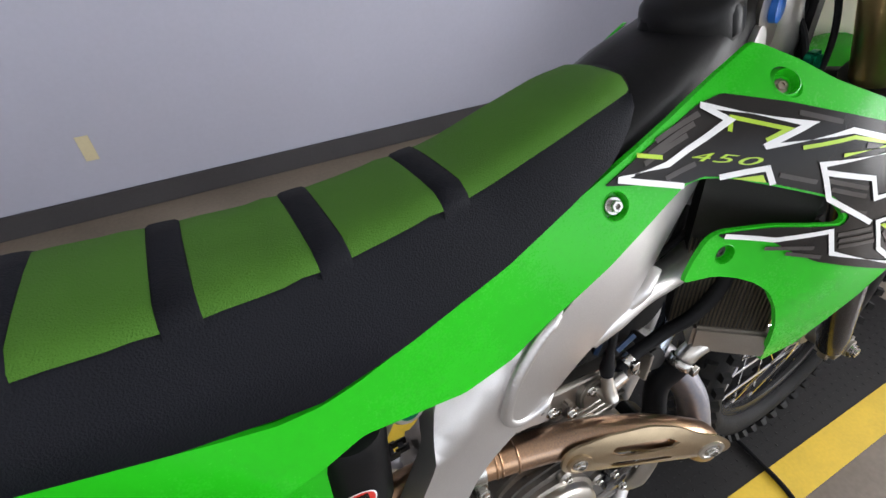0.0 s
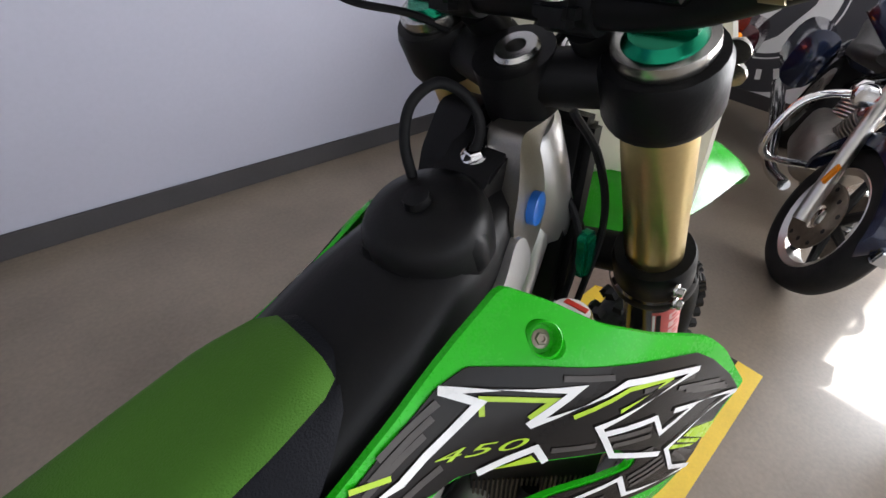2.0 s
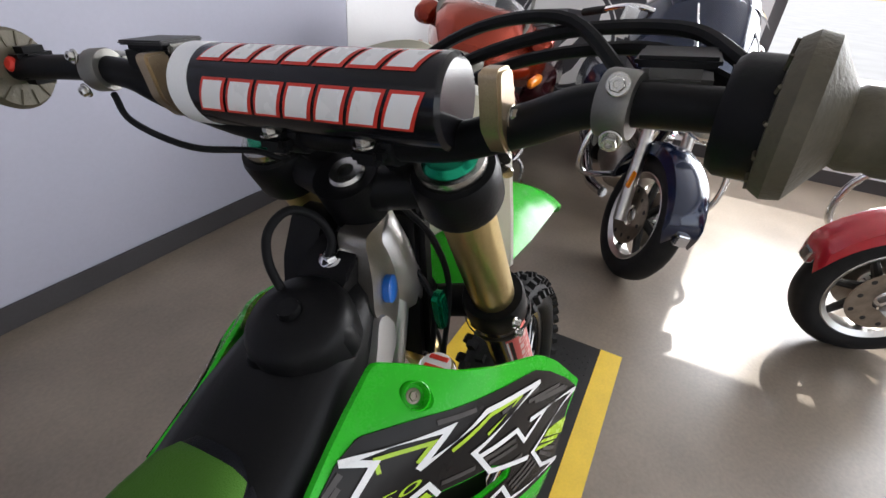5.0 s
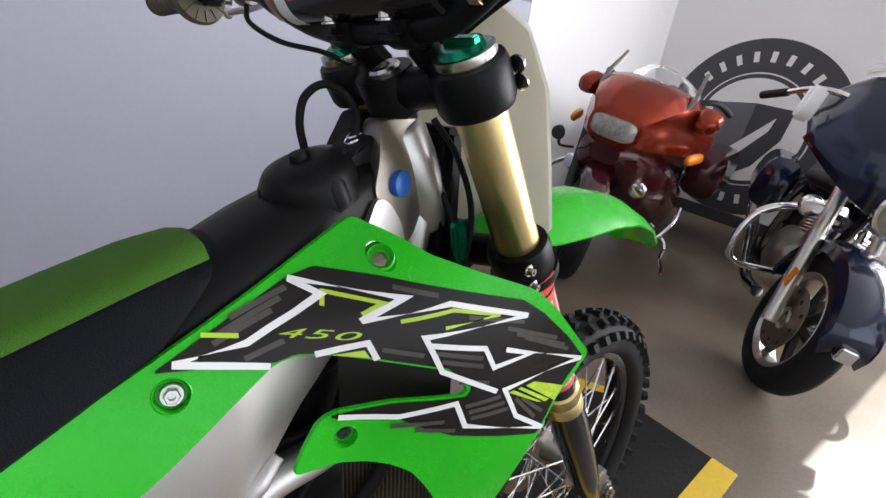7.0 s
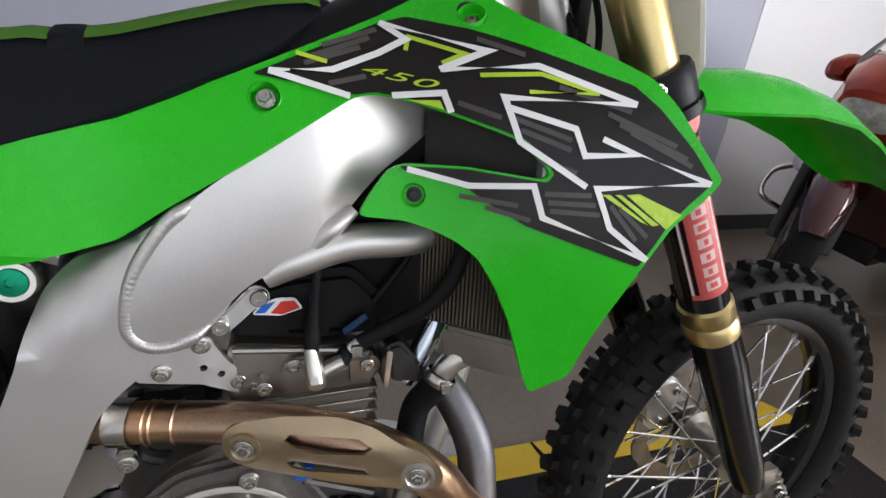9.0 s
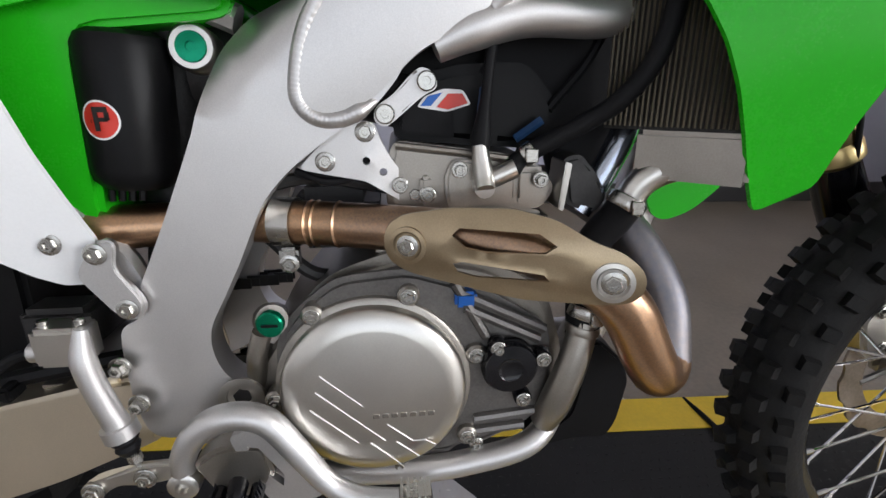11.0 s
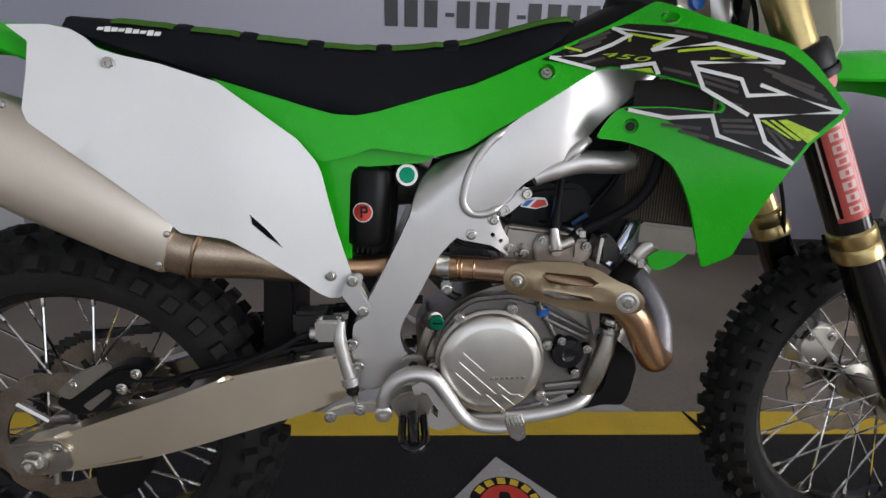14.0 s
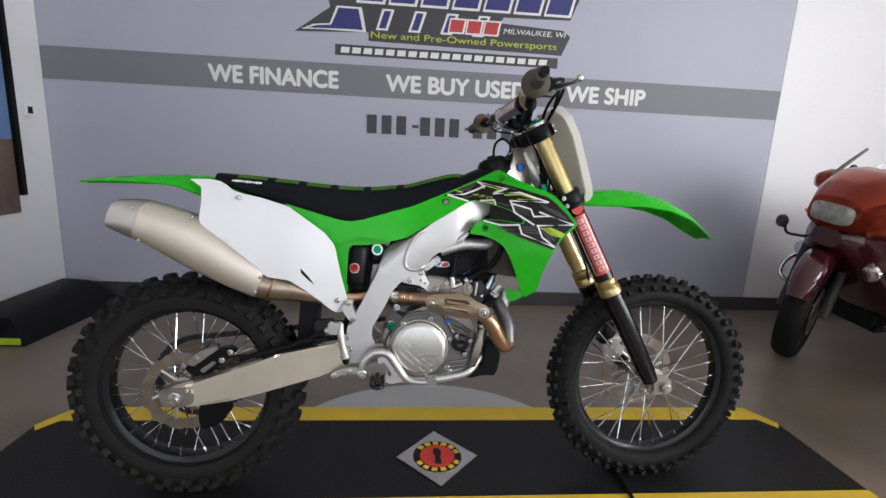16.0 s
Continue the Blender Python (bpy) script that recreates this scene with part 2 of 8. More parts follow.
def sheet(bm, outline, f, t=0.004, step=0.025, holes=()):
    """A thin curved panel: outline in (x, z) laid on y = f(x, z), thickness t inwards (+y)."""
    lo, hi = [min(p[k] for p in outline) for k in (0, 1)], [max(p[k] for p in outline) for k in (0, 1)]
    pts = []
    for k, (a, b) in enumerate(zip(outline, outline[1:] + outline[:1])):
        n = max(1, int(math.dist(a, b) / step))
        pts += [Vector((a[0] + (b[0] - a[0]) * m / n, a[1] + (b[1] - a[1]) * m / n)) for m in range(n)]
    rim_n = len(pts)
    for i in range(1, int((hi[0] - lo[0]) / step) + 1):
        for j in range(1, int((hi[1] - lo[1]) / step) + 1):
            q = Vector((lo[0] + i * step + (j % 2) * step * 0.5, lo[1] + j * step))
            if min((q - w).length for w in pts[:rim_n]) > step * 0.45:
                pts.append(q)
    ties = []
    pts = [q for i, q in enumerate(pts) if i < rim_n or not any(within(q, h) for h in holes)]
    for h in holes:
        n0 = len(pts)
        pts += [Vector(q) for q in h]
        ties += [(n0 + i, n0 + (i + 1) % len(h)) for i in range(len(h))]
    co, _, faces, _, _, _ = delaunay_2d_cdt(pts, ties, [list(range(rim_n))], 1, 1e-6)
    vs = [bm.verts.new((c.x, 0, c.y)) for c in co]
    for fc in faces:
        c = sum((co[i] for i in fc), Vector((0, 0))) / len(fc)
        if not any(within(c, h) for h in holes):
            bm.faces.new([vs[i] for i in fc])
    for v in [v for v in bm.verts if not v.link_faces]:
        bm.verts.remove(v)
    for v in bm.verts:
        v.co.y = f(v.co.x, v.co.z)
    bmesh.ops.recalc_face_normals(bm, faces=bm.faces)
    if sum(fc.normal.y * fc.calc_area() for fc in bm.faces) > 0:
        bmesh.ops.reverse_faces(bm, faces=bm.faces)
    front, originals = bm.faces[:], set(bm.verts)
    rim_edges = [e for e in bm.edges if len(e.link_faces) == 1]
    r = bmesh.ops.duplicate(bm, geom=bm.verts[:] + bm.edges[:] + front)
    twin = {v: w for v, w in r["vert_map"].items() if v in originals}
    for v in [g for g in r["geom"] if isinstance(g, bmesh.types.BMVert)]:
        v.co.y += t
    bmesh.ops.reverse_faces(bm, faces=[g for g in r["geom"] if isinstance(g, bmesh.types.BMFace)])
    bm.edges.ensure_lookup_table()
    for e in rim_edges:
        a, b = e.verts
        fc = e.link_faces[0]
        if [v for v in fc.verts].index(b) == ([v for v in fc.verts].index(a) + 1) % len(fc.verts):
            a, b = b, a
        bm.faces.new((a, b, twin[b], twin[a]))


def box(bm, lo, hi, bevel=0.003, seg=2):
    m = Matrix.Translation([(a + b) / 2 for a, b in zip(lo, hi)]) @ Matrix.Diagonal([b - a for a, b in zip(lo, hi)]).to_4x4()
    r = bmesh.ops.create_cube(bm, size=1, matrix=m)
    if bevel:
        es = list({e for v in r["verts"] for e in v.link_edges})
        bmesh.ops.bevel(bm, geom=es, offset=bevel, segments=seg, affect="EDGES", clamp_overlap=True)
    return r["verts"]


def finish(bm, name, material, smooth=40):
    bmesh.ops.recalc_face_normals(bm, faces=bm.faces)
    me = bpy.data.meshes.new(name)
    bm.to_mesh(me)
    bm.free()
    for pl in me.polygons:
        pl.use_smooth = True
    me.set_sharp_from_angle(angle=radians(smooth))
    me.materials.append(material)
    return me


def part(name, bm, material, parent=None, label="", at=None, smooth=40):
    """Links a bmesh as ONE mesh object under a thing or a part."""
    ob = new(name, finish(bm, name, material, smooth))
    if parent:
        ob.parent = parent
    if at is not None:
        ob.matrix_basis = at
    if label:
        ob["label"] = label
    return ob


def again(name, me, parent, at):
    """One more object on a mesh that is already there."""
    ob = new(name, me)
    ob.parent = parent
    ob.matrix_basis = at
    return ob


def thing(name, label, category, group="", at=None, kind=""):
    ob = new(name)
    if at is not None:
        ob.matrix_basis = at
    return tagged(ob, label, category, group, kind)


def B():
    return bmesh.new()


def turn_to(at, axis):
    """The pose that puts a thing's z along axis."""
    return Matrix.Translation(at) @ Vector(axis).to_track_quat("Z", "Y").to_matrix().to_4x4()


def lettering(words, size, extrude=0.0, spacing=1.0, shear=0.0, align="LEFT"):
    """Words as a mesh in the xy plane, baseline at 0."""
    cu = bpy.data.curves.new("words", "FONT")
    cu.body, cu.size, cu.extrude, cu.space_character, cu.shear, cu.align_x = words, size, extrude, spacing, shear, align
    ob = bpy.data.objects.new("words", cu)
    scene.collection.objects.link(ob)
    me = bpy.data.meshes.new_from_object(ob.evaluated_get(bpy.context.evaluated_depsgraph_get()))
    bpy.data.objects.remove(ob)
    return me

# ---- the room ----
WALL_Y, LEFT_X, RIGHT_X, FRONT_Y, CEIL = 1.913, -1.63, 5.0, -4.5, 3.1
M["wall"] = mat("grey_wall_paint", (0.435, 0.44, 0.525), 0.6, var=0.05, scale=1.3, fine=60, bump=0.12)
M["stripe"] = mat("grey_stripe_paint", (0.20, 0.205, 0.225), 0.6, var=0.05, scale=1.5, fine=60, bump=0.12)
M["wwall"] = mat("white_wall_paint", (0.80, 0.80, 0.81), 0.62, var=0.04, scale=1.2, fine=70, bump=0.12)
M["base"] = mat("dark_vinyl_baseboard", (0.055, 0.052, 0.055), 0.5, var=0.2, scale=4, bump=0.05)
M["floor"] = mat("sealed_concrete", (0.205, 0.167, 0.129), 0.30, var=0.24, scale=3.2, fine=70, bump=0.14, tint=(0.148, 0.120, 0.092))
M["mat"] = mat("black_rubber_mat", (0.010, 0.0095, 0.0095), 0.52, spec=0.28, var=0.3, scale=5, fine=120, bump=0.25)
M["yellow"] = mat("yellow_mat_border", (0.74, 0.50, 0.03), 0.55, var=0.14, scale=7, fine=120, bump=0.25)
M["ceil"] = mat("ceiling_white", (0.70, 0.70, 0.69), 0.8, var=0.05, scale=2, bump=0.1)
M["arc"] = mat("pale_floor_disc", (0.46, 0.45, 0.44), 0.35, var=0.10, scale=3, fine=60, bump=0.06)

ROOM = Matrix.Translation((0, -0.010, 0)) @ Matrix.Scale(1.0215, 4)


def slab(name, lo, hi, material, bevel=0.0, label="", category=""):
    bm = B()
    box(bm, lo, hi, bevel)
    return tagged(part(name, bm, material, label=label, at=ROOM), category=category, kind="structure")


slab("floor", (-5, -6.5, -0.1), (9.0, 2.2, 0.0), M["floor"])
M["pave"] = mat("pale_pavement", (0.52, 0.53, 0.55), 0.8, var=0.15, scale=1.5, fine=40, bump=0.1)
slab("pavement_east", (RIGHT_X + 0.22, -30, -0.08), (60, 30, 0.006), M["pave"])
slab("pavement_south", (-30, -40, -0.08), (RIGHT_X + 0.22, FRONT_Y - 0.22, 0.006), M["pave"])
# ceiling is out of view, added to close the room
slab("ceiling", (-1.9, -4.8, CEIL), (5.3, 2.2, CEIL + 0.1), M["ceil"])
slab("wall_north", (-1.9, WALL_Y, 0), (3.195, WALL_Y + 0.15, CEIL), M["wall"])
slab("wall_north_white", (3.195, WALL_Y - 0.004, 0), (5.3, WALL_Y + 0.15, CEIL), M["wwall"])
slab("wall_stripe", (LEFT_X, WALL_Y - 0.003, 1.393), (3.195, WALL_Y + 0.01, 1.587), M["stripe"])
slab("wall_west", (LEFT_X - 0.2, -4.8, 0), (LEFT_X, WALL_Y - 0.004, CEIL), M["wwall"])
# east wall: solid as far as the emblem, then a wide shop window
slab("wall_east", (RIGHT_X, -0.35, 0), (RIGHT_X + 0.2, WALL_Y - 0.004, CEIL), M["wwall"])
slab("wall_east_sill", (RIGHT_X, -4.8, 0), (RIGHT_X + 0.2, -0.35, 0.72), M["wwall"])
slab("wall_east_head", (RIGHT_X, -4.8, 2.75), (RIGHT_X + 0.2, -0.35, CEIL), M["wwall"])
# south side is out of view: walls and window opening added to shape daylight
slab("wall_south_west", (-1.9, FRONT_Y - 0.2, 0), (-1.3, FRONT_Y, CEIL), M["wwall"])
slab("wall_south_east", (4.4, FRONT_Y - 0.2, 0), (5.3, FRONT_Y, CEIL), M["wwall"])
slab("wall_south_head", (-1.3, FRONT_Y - 0.2, 2.75), (4.4, FRONT_Y, CEIL), M["wwall"])
slab("wall_south_sill", (-1.3, FRONT_Y - 0.2, 0), (4.4, FRONT_Y, 0.12), M["wwall"])
slab("baseboard_north", (LEFT_X, WALL_Y - 0.016, 0), (RIGHT_X, WALL_Y - 0.004, 0.10), M["base"], 0.003)
slab("baseboard_east", (RIGHT_X - 0.012, -4.4, 0), (RIGHT_X, WALL_Y - 0.017, 0.10), M["base"], 0.003)
slab("baseboard_west", (LEFT_X, -4.4, 0), (LEFT_X + 0.012, WALL_Y - 0.017, 0.10), M["base"], 0.003)

# display mat with its yellow border
MAT = Matrix.Translation((0.778, 0.160, 0)) @ Matrix.Rotation(radians(0.4), 4, "Z")
mat_ob = thing("display_mat", "black ribbed rubber display mat with yellow border strips on the floor", "mat", at=MAT)


def mat_outline(w, d, cut):
    """Square towards the room, cut off at the two corners towards the wall."""
    return [(-w, -d), (w, -d), (w, d - cut), (w - cut * 0.55, d), (-w + cut * 0.55, d), (-w, d - cut)]


def flat_slab(bm, outline, z0, z1):
    vs = [bm.verts.new((x, y, z0)) for x, y in outline]
    f = bm.faces.new(vs)
    r = bmesh.ops.extrude_face_region(bm, geom=[f])
    for v in r["geom"]:
        if isinstance(v, bmesh.types.BMVert):
            v.co.z = z1


bm = B()
flat_slab(bm, mat_outline(1.503, 0.312, 0.13), 0, 0.008)
part("rubber_sheet", bm, M["mat"], mat_ob)
for half, y0, y1 in ((1.430, 0.216, 0.312), (1.503, -0.312, -0.228)):
    bm = B()
    flat_slab(bm, [(-half, y0), (half, y0), (half, y1), (-half, y1)], 0.0082, 0.0105)
    part("border_strip", bm, M["yellow"], mat_ob, "yellow border strip")
for e in (1, -1):
    bm = B()
    flat_slab(bm, [(e * 1.432, 0.216), (e * 1.432, 0.312), (e * 1.503, 0.182), (e * 1.480, 0.150)], 0.0082, 0.0105)
    part("border_corner", bm, M["yellow"], mat_ob, "yellow border strip")
# raised ribs of the mat
bm = B()
for i in range(150):
    for j in range(20):
        x, y = -1.41 + i * 0.0190 + (j % 2) * 0.0095, -0.20 + j * 0.021
        a = 0.0052
        d1 = (a, a * 0.35) if (i + j) % 2 else (a * 0.35, a)
        q = [bm.verts.new((x + sx * d1[0], y + sy * d1[1], 0.0082)) for sx, sy in ((-1, 0), (0, -1), (1, 0), (0, 1))]
        t = bm.verts.new((x, y, 0.0098))
        for k in range(4):
            bm.faces.new((q[k], q[(k + 1) % 4], t))
tread = part("raised_studs", bm, M["mat"], mat_ob)
tread["kind"] = "stuff"
# pale rounded disc on the floor behind the mat
bm = B()
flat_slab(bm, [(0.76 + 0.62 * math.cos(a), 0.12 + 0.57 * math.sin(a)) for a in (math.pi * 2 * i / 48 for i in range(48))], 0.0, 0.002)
tagged(part("floor_coating", bm, M["arc"], label="pale round patch on the concrete floor"), category="floor patch", kind="structure")

# ---- the dirt bike: x forwards, -y its right-hand side, leaning on its left ----
BIKE = pose(-0.0060, -0.0089, 0.0039, -6.177, 0.038, 2.761) @ Matrix.Scale(1.0075, 4)
bike = thing("dirt_bike", "green and white motocross bike leaning on a black display mat", "motorcycle", at=BIKE)


def mirrored(bm):
    for v in bm.verts:
        v.co.y = -v.co.y
    return bm


BULGES = [(0.86, 0.998, 0.0118), (0.94, 0.96, -0.0113), (1.11, 0.88, 0.0089), (0.881, 0.856, 0.0125), (0.978, 0.85, -0.0051), (1.06, 0.81, -0.0051)]


def f_shroud(x, z):
    u, v = x - 0.9, z - 0.9
    front = -0.135 - 0.296 * u + 0.245 * v - 0.208 * u * u - 0.6 * u * v + 1.054 * v * v + 0.205 * u ** 3
    front += sum(h * math.exp(-((x - a) ** 2 + (z - b) ** 2) / 0.0056) for a, b, h in BULGES)
    front += 0.4 * max(0, z - 0.99)
    back = -0.088 + 0.12 * (z - 0.87)
    k = max(0.0, min(1.0, (x - 0.60) / 0.15))
    k = k * k * (3 - 2 * k)
    return front * k + back * (1 - k)


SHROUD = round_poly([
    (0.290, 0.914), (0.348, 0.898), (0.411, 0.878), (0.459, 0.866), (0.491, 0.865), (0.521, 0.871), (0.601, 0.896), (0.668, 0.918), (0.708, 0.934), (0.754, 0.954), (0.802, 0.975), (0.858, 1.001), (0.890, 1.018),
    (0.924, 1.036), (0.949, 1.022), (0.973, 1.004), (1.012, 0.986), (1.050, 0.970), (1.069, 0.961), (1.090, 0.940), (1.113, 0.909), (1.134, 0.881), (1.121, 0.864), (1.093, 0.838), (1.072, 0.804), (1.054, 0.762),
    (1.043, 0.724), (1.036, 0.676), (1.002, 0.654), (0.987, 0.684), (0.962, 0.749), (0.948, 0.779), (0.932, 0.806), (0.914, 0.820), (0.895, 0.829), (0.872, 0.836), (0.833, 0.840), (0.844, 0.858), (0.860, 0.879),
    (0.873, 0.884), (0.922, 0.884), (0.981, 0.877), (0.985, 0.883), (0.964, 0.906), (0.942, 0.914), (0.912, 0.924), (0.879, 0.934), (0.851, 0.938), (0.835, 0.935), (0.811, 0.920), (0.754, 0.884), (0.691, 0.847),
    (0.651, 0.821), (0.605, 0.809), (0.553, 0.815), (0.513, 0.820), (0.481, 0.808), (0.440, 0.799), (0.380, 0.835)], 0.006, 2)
SCREWS = [(0.765, 0.932, 0.0120), (0.880, 0.858, 0.0100), (0.932, 1.006, 0.0110)]
SCREW_HOLES = [[(x + r * math.cos(2 * math.pi * k / 20), z + r * math.sin(2 * math.pi * k / 20)) for k in range(20)] for x, z, r in SCREWS]
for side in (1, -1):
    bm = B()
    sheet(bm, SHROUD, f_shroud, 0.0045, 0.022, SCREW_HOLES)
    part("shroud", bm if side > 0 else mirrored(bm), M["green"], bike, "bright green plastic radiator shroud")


def f_white(x, z):
    return -0.150 + (1.0 if z < 0.78 else 1.7) * (z - 0.78) ** 2 + 0.23 * max(0, x - 0.34)


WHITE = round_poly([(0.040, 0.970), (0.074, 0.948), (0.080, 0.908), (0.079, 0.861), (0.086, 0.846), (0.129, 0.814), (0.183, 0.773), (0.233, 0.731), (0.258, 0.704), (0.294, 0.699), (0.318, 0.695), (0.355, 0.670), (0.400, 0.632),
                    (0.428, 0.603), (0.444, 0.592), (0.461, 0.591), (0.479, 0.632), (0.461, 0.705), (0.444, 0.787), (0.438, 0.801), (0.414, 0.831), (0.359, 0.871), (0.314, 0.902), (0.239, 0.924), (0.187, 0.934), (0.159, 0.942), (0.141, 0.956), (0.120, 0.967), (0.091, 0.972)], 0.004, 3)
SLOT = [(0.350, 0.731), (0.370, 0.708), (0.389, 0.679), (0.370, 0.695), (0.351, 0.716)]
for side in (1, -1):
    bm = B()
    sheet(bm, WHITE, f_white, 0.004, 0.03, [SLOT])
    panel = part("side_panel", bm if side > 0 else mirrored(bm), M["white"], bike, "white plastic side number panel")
    # black sheet added behind the slot to give it a dark inside
    bm = B()
    sheet(bm, [(0.338, 0.748), (0.378, 0.728), (0.404, 0.672), (0.350, 0.688)], lambda x, z: f_white(x, z) + 0.009, 0.003, 0.03)
    part("vent_slot", bm if side > 0 else mirrored(bm), M["black"], panel, "added black sheet that darkens the vent slot")

# airbox behind the side panels
bm = B()
plate(bm, round_poly([(0.20, 0.93), (0.47, 0.86), (0.60, 0.82), (0.60, 0.80), (0.485, 0.79), (0.475, 0.60), (0.43, 0.63), (0.30, 0.70)], 0.02), -0.076, 0.076, 0.012)
part("airbox", bm, M["green"], bike, "green plastic airbox")


# ---- seat ----
def loft(bm, rings, close_ring=True):
    vs = [[bm.verts.new(p) for p in ring] for ring in rings]
    k = len(vs[0])
    for a, b in zip(vs, vs[1:]):
        for j in range(k if close_ring else k - 1):
            bm.faces.new((a[j], a[(j + 1) % k], b[(j + 1) % k], b[j]))
    if close_ring:
        bm.faces.new(vs[0][::-1])
        bm.faces.new(vs[-1])
    return vs


def lerp_table(table, x):
    for a, b in zip(table, table[1:]):
        if x <= b[0]:
            s = max(0, min(1, (x - a[0]) / (b[0] - a[0])))
            s2 = s
            return [p + (q - p) * s2 for p, q in zip(a[1:], b[1:])]
    return list(table[-1][1:])


# x: top height, lower edge, half width at the top edge, half width below
SEAT = [(0.10, 0.990, 0.968, 0.066, 0.072), (0.18, 0.986, 0.942, 0.072, 0.084), (0.30, 0.977, 0.910, 0.074, 0.088), (0.40, 0.968, 0.880, 0.072, 0.089),
        (0.49, 0.963, 0.864, 0.066, 0.089), (0.56, 0.966, 0.880, 0.060, 0.088), (0.656, 0.978, 0.911, 0.054, 0.084), (0.72, 0.997, 0.940, 0.054, 0.080), (0.77, 1.011, 0.962, 0.052, 0.074),
        (0.805, 1.017, 0.990, 0.045, 0.058), (0.825, 1.016, 1.004, 0.028, 0.034)]


def far_side(x):
    """The leaning seat is slimmer on the side away from its stand."""
    return 0.90 - 0.05 * max(0, min(1, (x - 0.58) / 0.14))


def seat_ring(x, lift=0.0):
    zt, zl, wt, wl = lerp_table(SEAT, x)
    c = min(0.008, (zt - zl) * 0.3)
    wt = wt * 0.93
    right = [(x, -0.35 * wt, zt + 0.0035 + lift), (x, -wt * 0.8, zt + 0.001 + lift), (x, -wt, zt - c * 0.6), (x, -wt - 0.006, zt - c * 1.8), (x, -(wt * 0.3 + wl * 0.7), zl * 0.55 + zt * 0.45), (x, -wl, zl + 0.004), (x, -wl + 0.01, zl - 0.006)]
    k = far_side(x)
    return right + [(a, -b * k, c2) for a, b, c2 in reversed(right)]


bm = B()
loft(bm, [seat_ring(0.10 + 0.725 * i / 48) for i in range(49)])
seat = part("seat", bm, M["vinyl"], bike, "black vinyl seat with green gripper panels", smooth=60)


def gripper(x0, x1):
    bm = B()
    n = max(4, int((x1 - x0) / 0.012))
    rows = []
    for i in range(n + 1):
        x = x0 + (x1 - x0) * i / n
        zt, zl, wt, wl = lerp_table(SEAT, x)
        wt *= 0.93
        edge = (0.0 if 0 < i < n else 0.0008) - 0.0018 * math.exp(-((x - x1 + 0.009) / 0.0045) ** 2) * (x1 < 0.8)
        half = [(0, zt + 0.0046), (0.4 * wt, zt + 0.0044), (0.82 * wt, zt + 0.003), (wt + 0.0015, zt - 0.003), (wt + 0.0045, zt - 0.0068)]
        rows.append([(x, -y, z - edge) for y, z in reversed(half)] + [(x, y * far_side(x), z - edge) for y, z in half[1:]])
    loft(bm, rows, False)
    part("gripper_panel", bm, M["gripper"], seat, "green textured gripper panel", smooth=70)


def rib(x):
    bm = B()
    rows = []
    for dx, h in ((-0.0115, -0.0015), (-0.009, 0.0004), (0.0, 0.0008), (0.009, 0.0004), (0.0115, -0.0015)):
        zt, zl, wt, wl = lerp_table(SEAT, x + dx)
        wt *= 0.93
        half = [(0, zt + 0.004 + h), (0.5 * wt, zt + 0.004 + h), (0.85 * wt, zt + 0.003 + h), (wt + 0.003 + h * 0.4, zt - 0.004 + h * 0.3), (wt + 0.0056, zt - 0.0105), (wt + 0.0062, zt - 0.014)]
        rows.append([(x + dx, -y, z) for y, z in reversed(half)] + [(x + dx, y * far_side(x), z) for y, z in half[1:]])
    loft(bm, rows, False)
    part("rib", bm, M["vinyl"], seat, "raised black seat rib", smooth=60)


RIBS = [0.255, 0.343, 0.434, 0.530, 0.628]
for x in RIBS:
    rib(x)
for a, b in zip([0.15] + RIBS, RIBS + [0.8235]):
    gripper(a + 0.0115, b - 0.0115 if b < 0.8 else b - 0.008)

# ---- tank ----
TANK = [(0.66, 0.935, 0.90, 0.062), (0.74, 0.972, 0.93, 0.066), (0.80, 1.004, 0.95, 0.064), (0.86, 1.034, 0.96, 0.062), (0.92, 1.058, 0.96, 0.055), (0.965, 1.072, 0.97, 0.045), (0.995, 1.078, 1.0, 0.034)]
bm = B()
rings = []
for i in range(23):
    x = 0.66 + 0.335 * i / 22
    zt, zl, w = lerp_table(TANK, x)
    right = [(x, -0.25 * w, zt), (x, -0.6 * w, zt - 0.004), (x, -0.88 * w, zt - 0.014), (x, -w, zt - 0.032), (x, -w, zl)]
    rings.append(right + [(a, -b, c) for a, b, c in reversed(right)])
loft(bm, rings)
tank = part("fuel_tank", bm, M["black"], bike, "black plastic fuel tank", smooth=70)
CAP = Vector((0.922, -0.006, 1.052))
bm = B()
lathe(bm, [(0.046, -0.020), (0.046, 0.004), (0.044, 0.014), (0.038, 0.021), (0.022, 0.0255), (0.010, 0.025), (0.009, 0.031), (0.0, 0.032)], CAP, (-0.38, 0, 1), 48)
cap = part("tank_cap", bm, M["black"], tank, "black screw tank cap")
for i in range(3):
    a = 2 * math.pi * (i + 0.3) / 3
    bm = B()
    lathe(bm, [(0.015, -0.016), (0.015, 0.004), (0.011, 0.012), (0.0, 0.015)], CAP + Vector((math.cos(a) * 0.033, math.sin(a) * 0.033, math.cos(a) * 0.0125)), (-0.38, 0, 1), 18)
    part("cap_lobe", bm, M["black"], cap)
bm = B()
tube(bm, [(0.932, 0.012, 1.066), (0.931, 0.019, 1.080), (0.931, 0.026, 1.104), (0.938, 0.026, 1.128), (0.956, 0.018, 1.140), (0.974, 0.006, 1.128), (0.979, -0.002, 1.105), (0.968, 0.002, 1.080)], 0.0040, 10)
part("breather_hose", bm, M["hose"], tank, "thin black breather hose")
bm = B()
